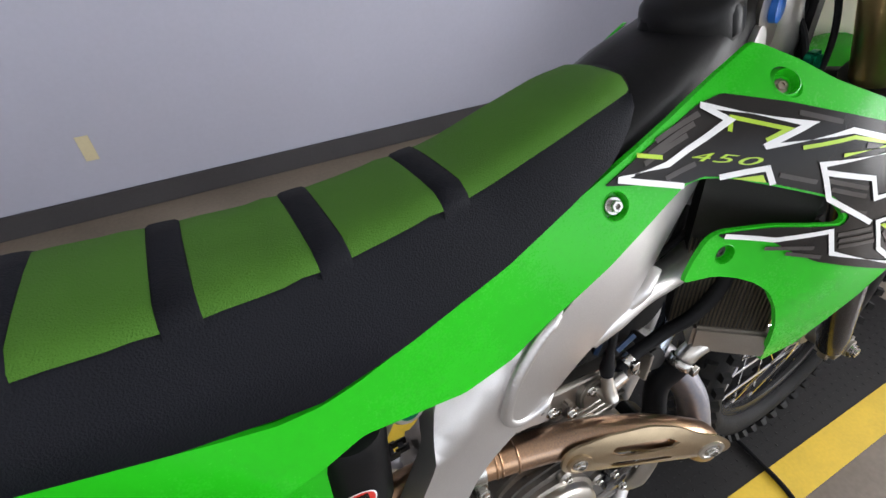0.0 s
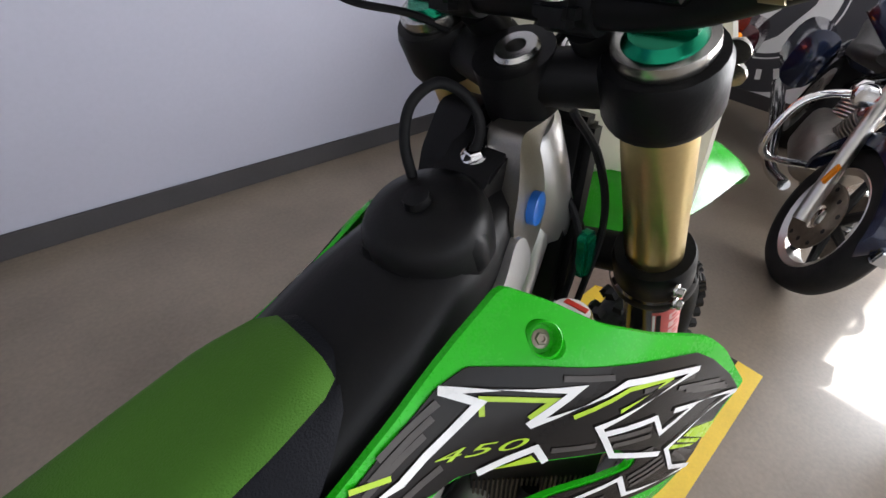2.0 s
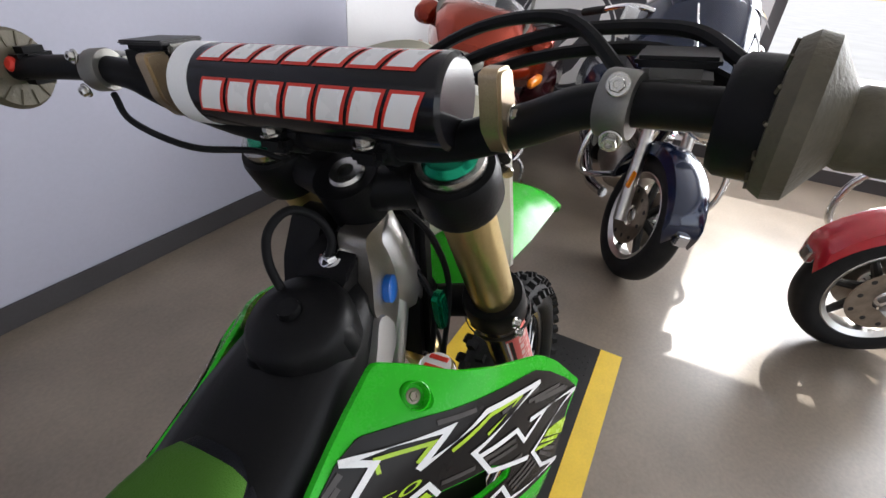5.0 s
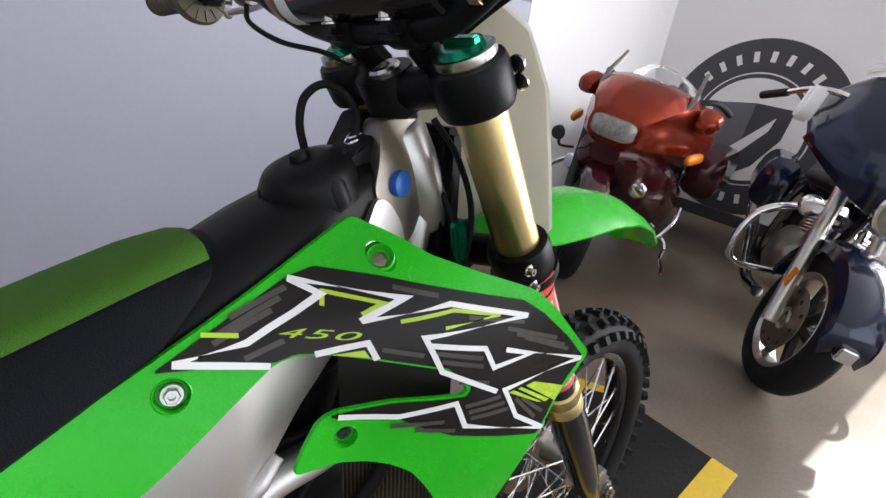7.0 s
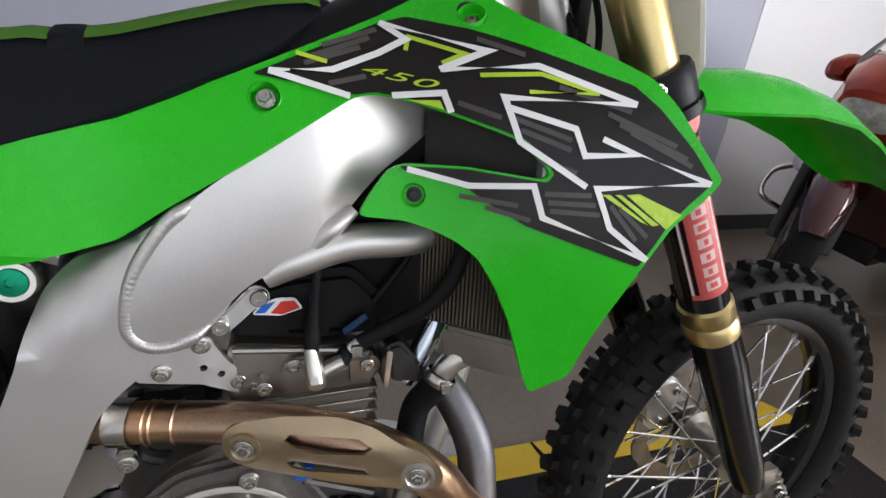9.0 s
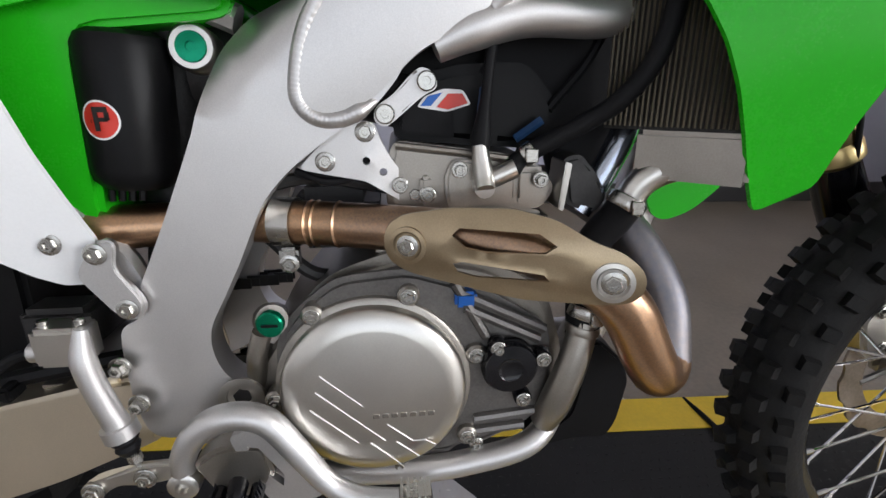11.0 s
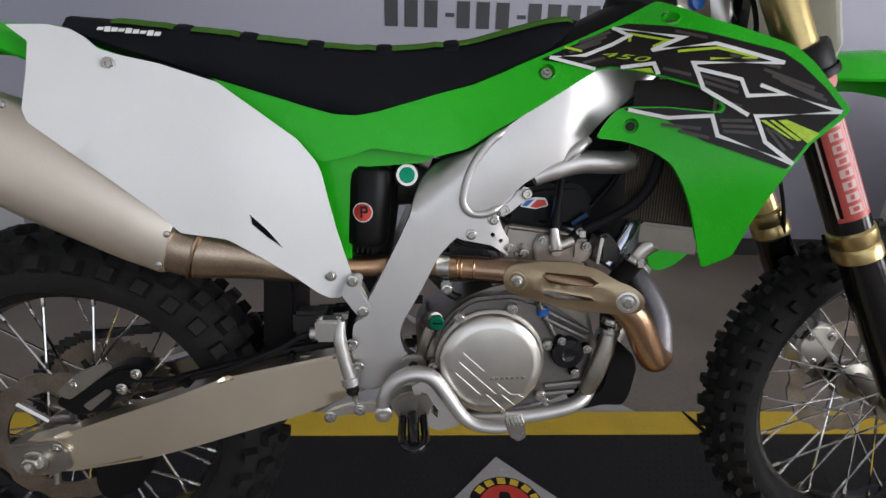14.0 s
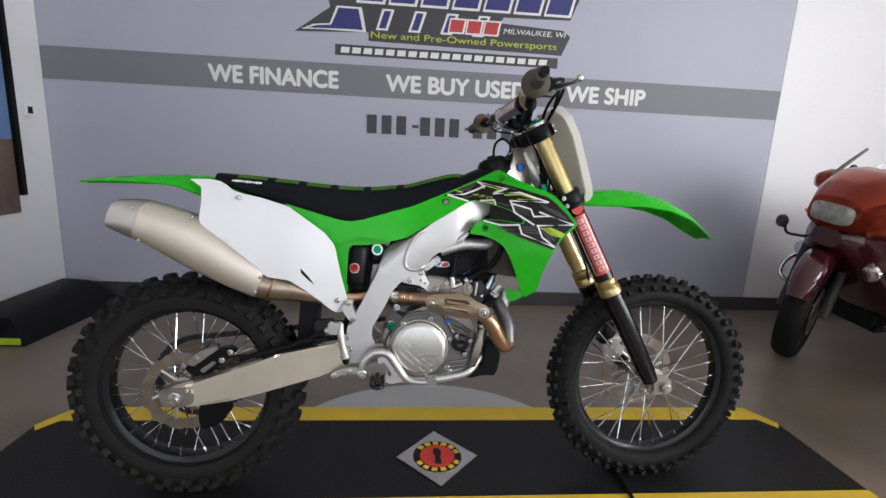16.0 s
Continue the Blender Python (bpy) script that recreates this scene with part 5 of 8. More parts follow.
bm = B()
sheet(bm, GUARD, f_guard, 0.003, 0.008, [S1, S2])
guard = part("heat_guard", bm, M["guard"], bike, "bronze coloured slotted exhaust heat guard", smooth=50)
for x, z in ((0.729, 0.628), (0.875, 0.614)):
    bm = B()
    lathe(bm, [(0.0155, -0.002), (0.0155, 0.0015), (0.012, 0.002), (0.0105, 0.0005), (0, 0.0005)], (x, f_guard(x, z), z), (-0.35, -1, 0), 28)
    part("bolt_seat", bm, M["guard"] if x < 0.8 else M["alu"], guard)
    bolt((x, f_guard(x, z) - 0.0008, z), (-0.35, -1, 0), r=0.0062, h=0.005, parent=guard)

# exhaust clamp band and bead rings
bm = B()
lathe(bm, [(0.0205, -0.010), (0.0222, -0.010), (0.0222, 0.010), (0.0205, 0.010)], (0.624, -0.0653, 0.635), (1, -0.26, 0.0), 36, False)
box(bm, (0.617, -0.084, 0.594), (0.634, -0.068, 0.616), 0.003)
band = part("clamp_band", bm, M["steel"], bike, "steel exhaust clamp band")
bolt((0.626, -0.084, 0.602), r=0.0058, h=0.006, parent=band)
for x in (0.646, 0.652, 0.671):
    bm = B()
    lathe(bm, [(0.0196, -0.0016), (0.0211, 0), (0.0196, 0.0016)], (x, -0.0645 - (x - 0.62) * 0.26, 0.6348), (1, -0.26, 0), 28, False)
    part("bead_ring", bm, M["exhaust"], band)

# black engine guard ahead of the case
bm = B()
plate(bm, round_poly([(0.902, 0.500), (0.920, 0.508), (0.950, 0.480), (0.958, 0.455), (0.950, 0.405), (0.940, 0.386), (0.905, 0.388), (0.862, 0.379), (0.850, 0.386), (0.897, 0.42), (0.905, 0.46)], 0.008), -0.082, -0.03, 0.006)
part("engine_guard", bm, M["black"], bike, "black plastic engine guard")
bm = B()
box(bm, (0.770, -0.108, 0.562), (0.790, -0.092, 0.577), 0.003)
part("connector", bm, M["blue"], bike, "blue plastic connector")

# ---- radiators ----
def radiator(s):
    a, b = Vector((0.905, 0.075)), Vector((0.984, 0.148))
    d = (b - a).normalized()
    n = Vector((d.y, -d.x))
    core = B()
    for z0, z1 in ((0.715, 0.925),):
        q = [a, b, b + n * 0.028, a + n * 0.028]
        lo = [core.verts.new((p.x, p.y * s, z0)) for p in q]
        hi = [core.verts.new((p.x, p.y * s, z1)) for p in q]
        core.faces.new(lo)
        core.faces.new(hi)
        for i in range(4):
            core.faces.new((lo[i], lo[(i + 1) % 4], hi[(i + 1) % 4], hi[i]))
    rad = part("radiator", core, M["core"], bike, "aluminium radiator with fine ribbed core")
    fins = B()
    for k in range(26):
        p = a.lerp(b, (k + 0.5) / 26) - n * 0.0035
        box(fins, (p.x - 0.0008, p.y * s - 0.0008, 0.718), (p.x + 0.0008, p.y * s + 0.0008, 0.842), 0)
    fin = part("fin_pack", fins, M["fin"], rad)
    fin["kind"] = "stuff"
    for z0, z1 in ((0.675, 0.715), (0.925, 0.955)):
        tank_b = B()
        q = [a + d * 0.030 - n * 0.006, b - n * 0.006 + d * 0.008, b + n * 0.034 + d * 0.008, a + d * 0.030 + n * 0.034]
        lo = [tank_b.verts.new((p.x, p.y * s, z0)) for p in q]
        hi = [tank_b.verts.new((p.x, p.y * s, z1)) for p in q]
        tank_b.faces.new(lo)
        tank_b.faces.new(hi)
        for i in range(4):
            tank_b.faces.new((lo[i], lo[(i + 1) % 4], hi[(i + 1) % 4], hi[i]))
        bmesh.ops.bevel(tank_b, geom=tank_b.edges[:], offset=0.004, segments=2, affect="EDGES")
        part("header_tank", tank_b, M["cast"], rad)
    return rad


rad_r, rad_l = radiator(-1), radiator(1)
bm = B()
lathe(bm, [(0.020, 0), (0.020, 0.012), (0.017, 0.018), (0, 0.020)], (1.000, -0.088, 0.957), (0, 0, 1), 28)
rcap = part("radiator_cap", bm, M["chrome"], rad_r, "bright radiator cap")
bm = B()
lathe(bm, [(0.0150, 0.0200), (0, 0.0206)], (1.000, -0.088, 0.957), (0, 0, 1), 28)
cl_ob = part("cap_label", bm, M["dwhite"], rcap, "red and white warning label")
for x0, x1 in ((0.989, 0.996), (1.004, 1.010)):
    bm = B()
    box(bm, (x0, -0.098, 0.9765), (x1, -0.078, 0.9782), 0.0004, 1)
    part("label_bar", bm, M["red"], cl_ob)

# ---- rear shock reservoir ----
bm = B()
lathe(bm, [(0.0, -0.062), (0.026, -0.062), (0.033, -0.055), (0.035, -0.045), (0.035, 0.050), (0.032, 0.058), (0.024, 0.062), (0, 0.062)], (0.503, -0.052, 0.730), (0.06, 0.0, 1), 32)
shock = part("shock_reservoir", bm, M["black"], bike, "black shock reservoir with round red sticker")
bm = B()
n = 28
vs = []
for r in (0.0, 0.0135, 0.0150):
    ring = []
    for k in range(n):
        a = 2 * math.pi * k / n
        x, z = 0.497 + r * math.cos(a), 0.725 + r * math.sin(a)
        dx = x - 0.5027
        ring.append((x, -0.052 - math.sqrt(max(0, 0.0357 ** 2 - dx * dx)), z))
    vs.append(ring)
for i, m in ((0, "red"), (1, "dwhite")):
    b2 = B()
    A, C = [b2.verts.new(p) for p in vs[i]], [b2.verts.new(p) for p in vs[i + 1]]
    for k in range(n):
        b2.faces.new((A[k], A[(k + 1) % n], C[(k + 1) % n], C[k]))
    part("sticker" if i == 0 else "sticker_rim", b2, M[m], shock)
for lo, hi in (((0.4935, 0.717), (0.4965, 0.735)), ((0.4965, 0.731), (0.504, 0.735)), ((0.5015, 0.725), (0.5045, 0.731)), ((0.4965, 0.724), (0.503, 0.727))):
    bm = B()
    box(bm, (lo[0], -0.0886, lo[1]), (hi[0], -0.0868, hi[1]), 0)
    part("sticker_mark", bm, M["decal"], shock)
bm = B()
lathe(bm, [(0.019, -0.02), (0.019, 0.004), (0.0165, 0.007), (0.0125, 0.007)], (0.563, -0.056, 0.779), (0.05, -1, 0.1), 30)
adj = part("adjuster_ring", bm, M["alu"], bike, "knurled shock adjuster")
bm = B()
lathe(bm, [(0.0125, 0.0065), (0.0115, 0.0085), (0.004, 0.009), (0.0035, 0.0075), (0, 0.0075)], (0.563, -0.056, 0.779), (0.05, -1, 0.1), 24)
part("adjuster_screw", bm, M["anod"], adj, "green anodised adjuster screw")
bm = B()
tube(bm, [(0.53, 0, 0.80), (0.505, 0, 0.62), (0.48, 0, 0.46)], 0.030, 16, 3)
part("shock_body", bm, M["dark"], bike, "dark rear shock body")
for k in range(4):
    bm = B()
    tube(bm, [(0.487 + k * 0.008, -0.072, 0.673), (0.485 + k * 0.008, -0.072, 0.659)], 0.0028, 6, 1)
    part("reservoir_lug", bm, M["black"], shock)

# ---- frame details ----
bm = B()
seam = [(0.716, 0.858), (0.696, 0.842), (0.679, 0.827), (0.660, 0.800), (0.650, 0.778), (0.645, 0.756), (0.644, 0.740), (0.650, 0.729), (0.662, 0.723), (0.679, 0.724), (0.694, 0.731), (0.708, 0.740)]
line = spline([(x + 0.004, -0.0945 + (0.005 if i in (0, len(seam) - 1) else 0), z + 0.002) for i, (x, z) in enumerate(seam)], 14)
tube(bm, line, [0.0068 * min(1, 0.15 + 0.05 * min(k, len(line) - 1 - k)) + 0.00022 * math.sin(k * 2.1) for k in range(len(line))], 12, 1)
part("weld_bead", bm, M["satin"], bike, "rippled aluminium weld bead", smooth=60)
bm = B()
tube(bm, [(0.755, -0.085, 0.778), (0.785, -0.084, 0.792), (0.83, -0.080, 0.804), (0.89, -0.076, 0.804), (0.93, -0.066, 0.812)], [0.012, 0.0165, 0.0175, 0.0175, 0.0165], 16, 5)
part("frame_brace", bm, M["satin"], bike, "aluminium frame brace tube")
bm = B()
tube(bm, [(0.800, -0.092, 0.806), (0.815, -0.094, 0.822), (0.835, -0.090, 0.838)], [0.006, 0.009, 0.006], 10, 5)
part("brace_weld", bm, M["satin"], bike, "lumpy weld on the frame brace")
bm = B()
lathe(bm, [(0.0135, -0.008), (0.0135, 0.0006), (0.0115, 0.0016), (0, 0.0018)], (1.006, -0.0420, 1.048), (0.28, -1, 0.05), 24)
part("frame_plug", bm, M["blue"], bike, "blue plastic frame plug")
# pivot bolt recess and hollow
bm = B()
lathe(bm, [(0.021, 0), (0.021, 0.003), (0.014, 0.003), (0.013, -0.004), (0.0, -0.004)], (0.574, -0.0975, 0.478), (0, -1, 0), 30)
pv = part("pivot_collar", bm, M["alu"], bike, "swingarm pivot collar")
bm = B()
lathe(bm, [(0.0085, -0.0035), (0.0085, 0.001), (0, 0.001)], (0.574, -0.0975, 0.478), (0, -1, 0), 6)
part("pivot_bolt", bm, M["dark"], pv)
for x, z in ((0.477, 0.518), (0.486, 0.480)):
    bolt((x, -0.1005, z), r=0.0065, h=0.010)
# subframe link
LINK = round_poly([(0.474, 0.624), (0.487, 0.636), (0.498, 0.631), (0.492, 0.610), (0.510, 0.579), (0.507, 0.566), (0.494, 0.562), (0.484, 0.570), (0.461, 0.604)], 0.008)
bm = B()
plate(bm, LINK, -0.104, -0.0955, 0.002)
lk = part("subframe_link", bm, M["satin"], bike, "aluminium subframe link plate")
for x, z in ((0.481, 0.623), (0.496, 0.574)):
    bolt((x, -0.1045, z), r=0.0062, h=0.005, parent=lk)

# ---- right foot controls ----
PEDAL = [(0.526, 0.424), (0.529, 0.444), (0.541, 0.464), (0.560, 0.478), (0.583, 0.481), (0.605, 0.472), (0.627, 0.443), (0.651, 0.410), (0.676, 0.396), (0.706, 0.394), (0.736, 0.399)]
bm = B()
tube(bm, [(x, -0.130 - 0.020 * max(0, (x - 0.6)) / 0.13, z) for x, z in PEDAL], [0.010, 0.011, 0.0115, 0.012, 0.0122, 0.0122, 0.0115, 0.0105, 0.0098, 0.0092, 0.008], 16, 5, flat=1.0)
pedal = part("brake_pedal", bm, M["satin"], bike, "forged aluminium rear brake pedal", smooth=60)
bm = B()
sheet(bm, round_poly([(0.570, 0.462), (0.592, 0.472), (0.624, 0.440), (0.658, 0.400), (0.640, 0.390), (0.616, 0.384), (0.598, 0.390), (0.582, 0.425)], 0.005), lambda x, z: -0.134, 0.008, 0.03, [[(0.584, 0.452), (0.594, 0.449), (0.613, 0.418), (0.611, 0.406), (0.593, 0.426)]])
part("pedal_web", bm, M["satin"], pedal)
bm = B()
lathe(bm, [(0.0135, 0), (0.0135, 0.014), (0.011, 0.016), (0.006, 0.016), (0.005, 0.010), (0, 0.010)], (0.527, -0.124, 0.417), (0, -1, 0), 24)
part("pedal_pivot", bm, M["alu"], pedal)
bm = B()
plate(bm, round_poly([(0.714, 0.408), (0.743, 0.414), (0.746, 0.390), (0.735, 0.382), (0.722, 0.390)], 0.003), -0.168, -0.146, 0.002)
for k in range(5):
    box(bm, (0.716 + k * 0.006, -0.168, 0.406), (0.7185 + k * 0.006, -0.146, 0.4155), 0)
part("pedal_tip", bm, M["steel"], pedal, "toothed steel pedal tip")
bm = B()
plate(bm, round_poly([(0.433, 0.402), (0.436, 0.414), (0.451, 0.420), (0.487, 0.431), (0.515, 0.432), (0.520, 0.412), (0.488, 0.411), (0.461, 0.408), (0.446, 0.397)], 0.006), -0.124, -0.115, 0.003)
arm = part("pedal_arm", bm, M["alu"], bike, "aluminium brake pedal arm")
for x, z in ((0.444, 0.407), (0.490, 0.418)):
    bolt((x, -0.1245, z), r=0.0068, h=0.006, parent=arm)
# master cylinder
bm = B()
box(bm, (0.425, -0.122, 0.531), (0.466, -0.094, 0.566), 0.004)
mc = part("rear_master_cylinder", bm, M["alu"], bike, "silver rear brake master cylinder")
for x in (0.432, 0.460):
    bm = B()
    lathe(bm, [(0.0045, 0), (0.0045, 0.004), (0, 0.0055)], (x, -0.110, 0.566), (0, 0, 1), 10)
    part("lid_screw", bm, M["steel"], mc)
bm = B()
lathe(bm, [(0.009, 0), (0.009, 0.008), (0.007, 0.010)], (0.425, -0.108, 0.541), (-1, 0, 0), 14)
tube(bm, [(0.465, -0.118, 0.565), (0.462, -0.120, 0.536), (0.468, -0.120, 0.500), (0.475, -0.119, 0.472)], [0.0055, 0.010, 0.010, 0.0105], 14, 4)
lathe(bm, [(0.0145, -0.006), (0.0145, 0.006)], (0.476, -0.119, 0.467), (0.2, 0, -1), 18)
part("cylinder_bore", bm, M["satin"], mc)
bm = B()
lathe(bm, [(0.0105, 0), (0.0115, 0.004), (0.009, 0.008), (0.0105, 0.012), (0.0075, 0.018)], (0.477, -0.119, 0.461), (0.15, 0, -1), 16)
part("rubber_boot", bm, M["hose"], mc)
bm = B()
tube(bm, [(0.480, -0.119, 0.446), (0.488, -0.119, 0.418)], 0.0035, 8, 1)
lathe(bm, [(0.006, 0), (0.006, 0.008)], (0.4815, -0.119, 0.441), (0.15, 0, -1), 6)
part("push_rod", bm, M["steel"], mc)
bm = B()
tube(bm, [(0.425, -0.108, 0.541), (0.40, -0.106, 0.535), (0.36, -0.106, 0.512), (0.25, -0.100, 0.470), (0.14, -0.082, 0.455)], 0.0045, 8, 6)
part("rear_brake_hose", bm, M["hose"], bike, "black brake hose along the swingarm")
# foot peg
bm = B()
tube(bm, [(0.557, -0.130, 0.408), (0.556, -0.180, 0.404), (0.560, -0.196, 0.402), (0.573, -0.203, 0.401), (0.586, -0.196, 0.402), (0.590, -0.180, 0.404), (0.589, -0.130, 0.408)], 0.0065, 10, 5)
for k in range(11):
    for x0 in (0.552, 0.590):
        y = -0.198 + k * 0.0057
        v = [bm.verts.new(p) for p in ((x0, y, 0.410), (x0 + 0.005, y, 0.410), (x0 + 0.005, y + 0.004, 0.410), (x0, y + 0.004, 0.410), (x0 + 0.0025, y + 0.002, 0.421))]
        for q in ((0, 1, 4), (1, 2, 4), (2, 3, 4), (3, 0, 4)):
            bm.faces.new([v[i] for i in q])
tube(bm, [(0.573, -0.200, 0.404), (0.573, -0.12, 0.415)], 0.009, 10, 1)
peg = part("foot_peg", bm, M["gloss"], bike, "toothed steel foot peg")
bm = B()
plate(bm, round_poly([(0.535, 0.436), (0.56, 0.452), (0.598, 0.452), (0.605, 0.418), (0.590, 0.396), (0.555, 0.396)], 0.008), -0.135, -0.108, 0.004)
part("peg_mount", bm, M["cast"], peg, "cast foot peg mount")

# ---- swingarm, chain and rear brake details ----
bm = B()
plate(bm, round_poly([(-0.040, 0.372), (0.03, 0.378), (0.05, 0.362), (0.05, 0.330), (0.02, 0.318), (-0.030, 0.320), (-0.044, 0.345)], 0.008), -0.1245, -0.083, 0.004)
ax_bl = part("axle_block", bm, M["cast"], bike, "cast axle adjuster block")
bm = B()
lathe(bm, [(0.019, 0), (0.019, 0.004), (0.016, 0.005)], (0.002, -0.1245, 0.346), (0, -1, 0), 28)
lathe(bm, [(0.0145, 0.004), (0.0145, 0.014), (0.012, 0.016), (0.008, 0.016), (0.008, 0.010), (0, 0.010)], (0.002, -0.1245, 0.346), (0, -1, 0), 6)
part("axle_nut", bm, M["steel"], ax_bl, "steel axle nut")
bolt((0.034, -0.1245, 0.368), r=0.005, h=0.005, parent=ax_bl)
for x, z in ((0.225, 0.452), (0.385, 0.492)):
    bm = B()
    box(bm, (x - 0.006, -0.112, z + 0.002), (x + 0.006, -0.090, z + 0.016), 0.003)
    part("hose_clip", bm, M["black"], bike, "black hose clip")
bm = B()
tube(bm, [(0.52, -0.06, 0.515), (0.38, -0.09, 0.505), (0.24, -0.092, 0.470), (0.17, -0.09, 0.448)], 0.008, 8, 5)
part("swingarm_strip", bm, M["black"], bike, "black rubber strip on the swingarm")
bm = B()
plate(bm, round_poly([(0.012, 0.418), (0.036, 0.444), (0.078, 0.462), (0.120, 0.482), (0.148, 0.482), (0.158, 0.468), (0.140, 0.450), (0.112, 0.430), (0.088, 0.404), (0.040, 0.394)], 0.008), -0.088, -0.050, 0.008)
cal = part("rear_caliper", bm, M["black"], bike, "black rear brake caliper with silver bracket")
bm = B()
plate(bm, round_poly([(0.020, 0.440), (0.058, 0.474), (0.104, 0.492), (0.112, 0.482), (0.068, 0.448), (0.040, 0.428)], 0.006), -0.094, -0.084, 0.003)
part("caliper_bracket", bm, M["cast"], cal, "silver caliper bracket")
bm = B()
plate(bm, round_poly([(0.058, 0.418), (0.098, 0.446), (0.104, 0.438), (0.068, 0.408)], 0.004), -0.094, -0.086, 0.003)
part("caliper_rib", bm, M["cast"], cal)
for x, z in ((0.052, 0.456), (0.144, 0.470), (0.120, 0.446)):
    bolt((x, -0.091, z), r=0.006, h=0.006, parent=cal)
bm = B()
plate(bm, round_poly([(0.05, 0.325), (0.14, 0.31), (0.15, 0.30), (0.11, 0.245), (0.06, 0.225), (0.045, 0.25)], 0.015), -0.074, -0.069, 0.002)
part("disc_guard", bm, M["black"], bike, "black rear disc guard")
# sprocket
bm = B()
n = 100
rings = []
for r, y in ((0.070, 0.064), (None, 0.064), (None, 0.070), (0.070, 0.070)):
    rings.append([bm.verts.new(((r or (0.118 + 0.004 * (1 if j % 2 else -1))) * math.cos(2 * math.pi * j / n), y, (r or (0.118 + 0.004 * (1 if j % 2 else -1))) * math.sin(2 * math.pi * j / n))) for j in range(n)])
rings.append(rings[0])
for a, b in zip(rings, rings[1:]):
    for j in range(n):
        bm.faces.new((a[j], a[(j + 1) % n], b[(j + 1) % n], b[j]))
spk = part("sprocket", bm, M["disc"], rear, "brown-grey steel rear sprocket")
for k in range(6):
    a = 2 * math.pi * k / 6
    bm = B()
    tube(bm, [(0.03 * math.cos(a), 0.062, 0.03 * math.sin(a)), (0.085 * math.cos(a), 0.067, 0.085 * math.sin(a))], 0.007, 6, 1)
    part("sprocket_arm", bm, M["dark"], spk)
bm = B()
for a, b in (((0.004, 0.472), (0.60, 0.535)), ((0.004, 0.220), (0.60, 0.455)), (None, None)):
    if a:
        L0, L1 = Vector((a[0], 0.067, a[1])), Vector((b[0], 0.067, b[1]))
        k = int((L1 - L0).length / 0.0159)
        row = [L0.lerp(L1, i / k) for i in range(k)]
    else:
        row = [Vector((0.002 - 0.126 * math.sin(math.pi * i / 25), 0.067, 0.346 + 0.126 * math.cos(math.pi * i / 25))) for i in range(26)]
    for i, c in enumerate(row):
        for y in ((0.058, 0.076) if i % 2 else (0.061, 0.073)):
            box(bm, (c.x - 0.0105, y - 0.001, c.z - 0.0065), (c.x + 0.0105, y + 0.001, c.z + 0.0065), 0)
        box(bm, (c.x - 0.004, 0.058, c.z - 0.004), (c.x + 0.004, 0.076, c.z + 0.004), 0)
ch = part("chain", bm, M["dark"], bike, "dark drive chain")
ch["kind"] = "stuff"
bm = B()
plate(bm, round_poly([(0.325, 0.47), (0.335, 0.62), (0.372, 0.64), (0.385, 0.60), (0.380, 0.48)], 0.010), -0.055, 0.07, 0.006)
part("mud_flap", bm, M["black"], bike, "black mud flap behind the rear shock")
bm = B()
box(bm, (0.372, -0.06, 0.485), (0.40, 0.06, 0.51), 0.004)
box(bm, (0.38, -0.07, 0.52), (0.44, -0.03, 0.56), 0.006)
part("linkage", bm, M["dark"], bike, "dark suspension linkage")

# wiring and connectors under the tank; an added black sheet stands for the shade
bm = B()
plate(bm, round_poly([(0.70, 0.76), (0.72, 0.80), (0.80, 0.88), (0.86, 0.93), (1.00, 0.94), (1.045, 0.92), (1.035, 0.72), (0.955, 0.70), (0.93, 0.668), (0.868, 0.665), (0.858, 0.74)], 0.02), -0.040, -0.026, 0.005)
part("ignition_coil_cover", bm, M["hose"], bike, "added black sheet for the dark space under the tank")
for at, ax, n in (((0.797, -0.068, 0.732), (0.06, -0.15, 1), 0.034), ((0.838, -0.072, 0.714), (1, -0.1, 0.72), 0.028)):
    bm = B()
    d = Vector(ax).normalized()
    tube(bm, [Vector(at) - d * n * 0.5, Vector(at) + d * n * 0.5], 0.0038, 4, 1)
    part("wire_connector", bm, M["dull_blue"], bike, "blue plastic wire connector")
for pts in ([(0.80, -0.05, 0.76), (0.83, -0.045, 0.83), (0.90, -0.04, 0.86), (0.95, -0.05, 0.90)], [(0.86, -0.055, 0.73), (0.90, -0.05, 0.78), (0.93, -0.05, 0.86)], [(0.77, -0.07, 0.80), (0.82, -0.065, 0.83), (0.88, -0.06, 0.82), (0.94, -0.06, 0.84)]):
    bm = B()
    tube(bm, pts, 0.0045, 8, 6)
    part("wire", bm, M["hose"], bike, "black sheathed wire")

# ---- fork details ----
FV = Vector((-AX.z, 0, AX.x)).normalized()


def fork_patch(bm, y, r, a0, a1, z0, z1, n=10):
    """A label on the fork tube: angles from the right-hand side towards the front, degrees."""
    s = -1 if y < 0 else 1
    rows = []
    for z in (z0, (z0 + z1) / 2, z1):
        c = on_fork(z, y)
        rows.append([bm.verts.new(c + Vector((0, s, 0)) * (r * math.cos(radians(a0 + (a1 - a0) * k / n))) + FV * (r * math.sin(radians(a0 + (a1 - a0) * k / n)))) for k in range(n + 1)])
    for a, b in zip(rows, rows[1:]):
        for k in range(n):
            bm.faces.new((a[k], a[k + 1], b[k + 1], b[k]))


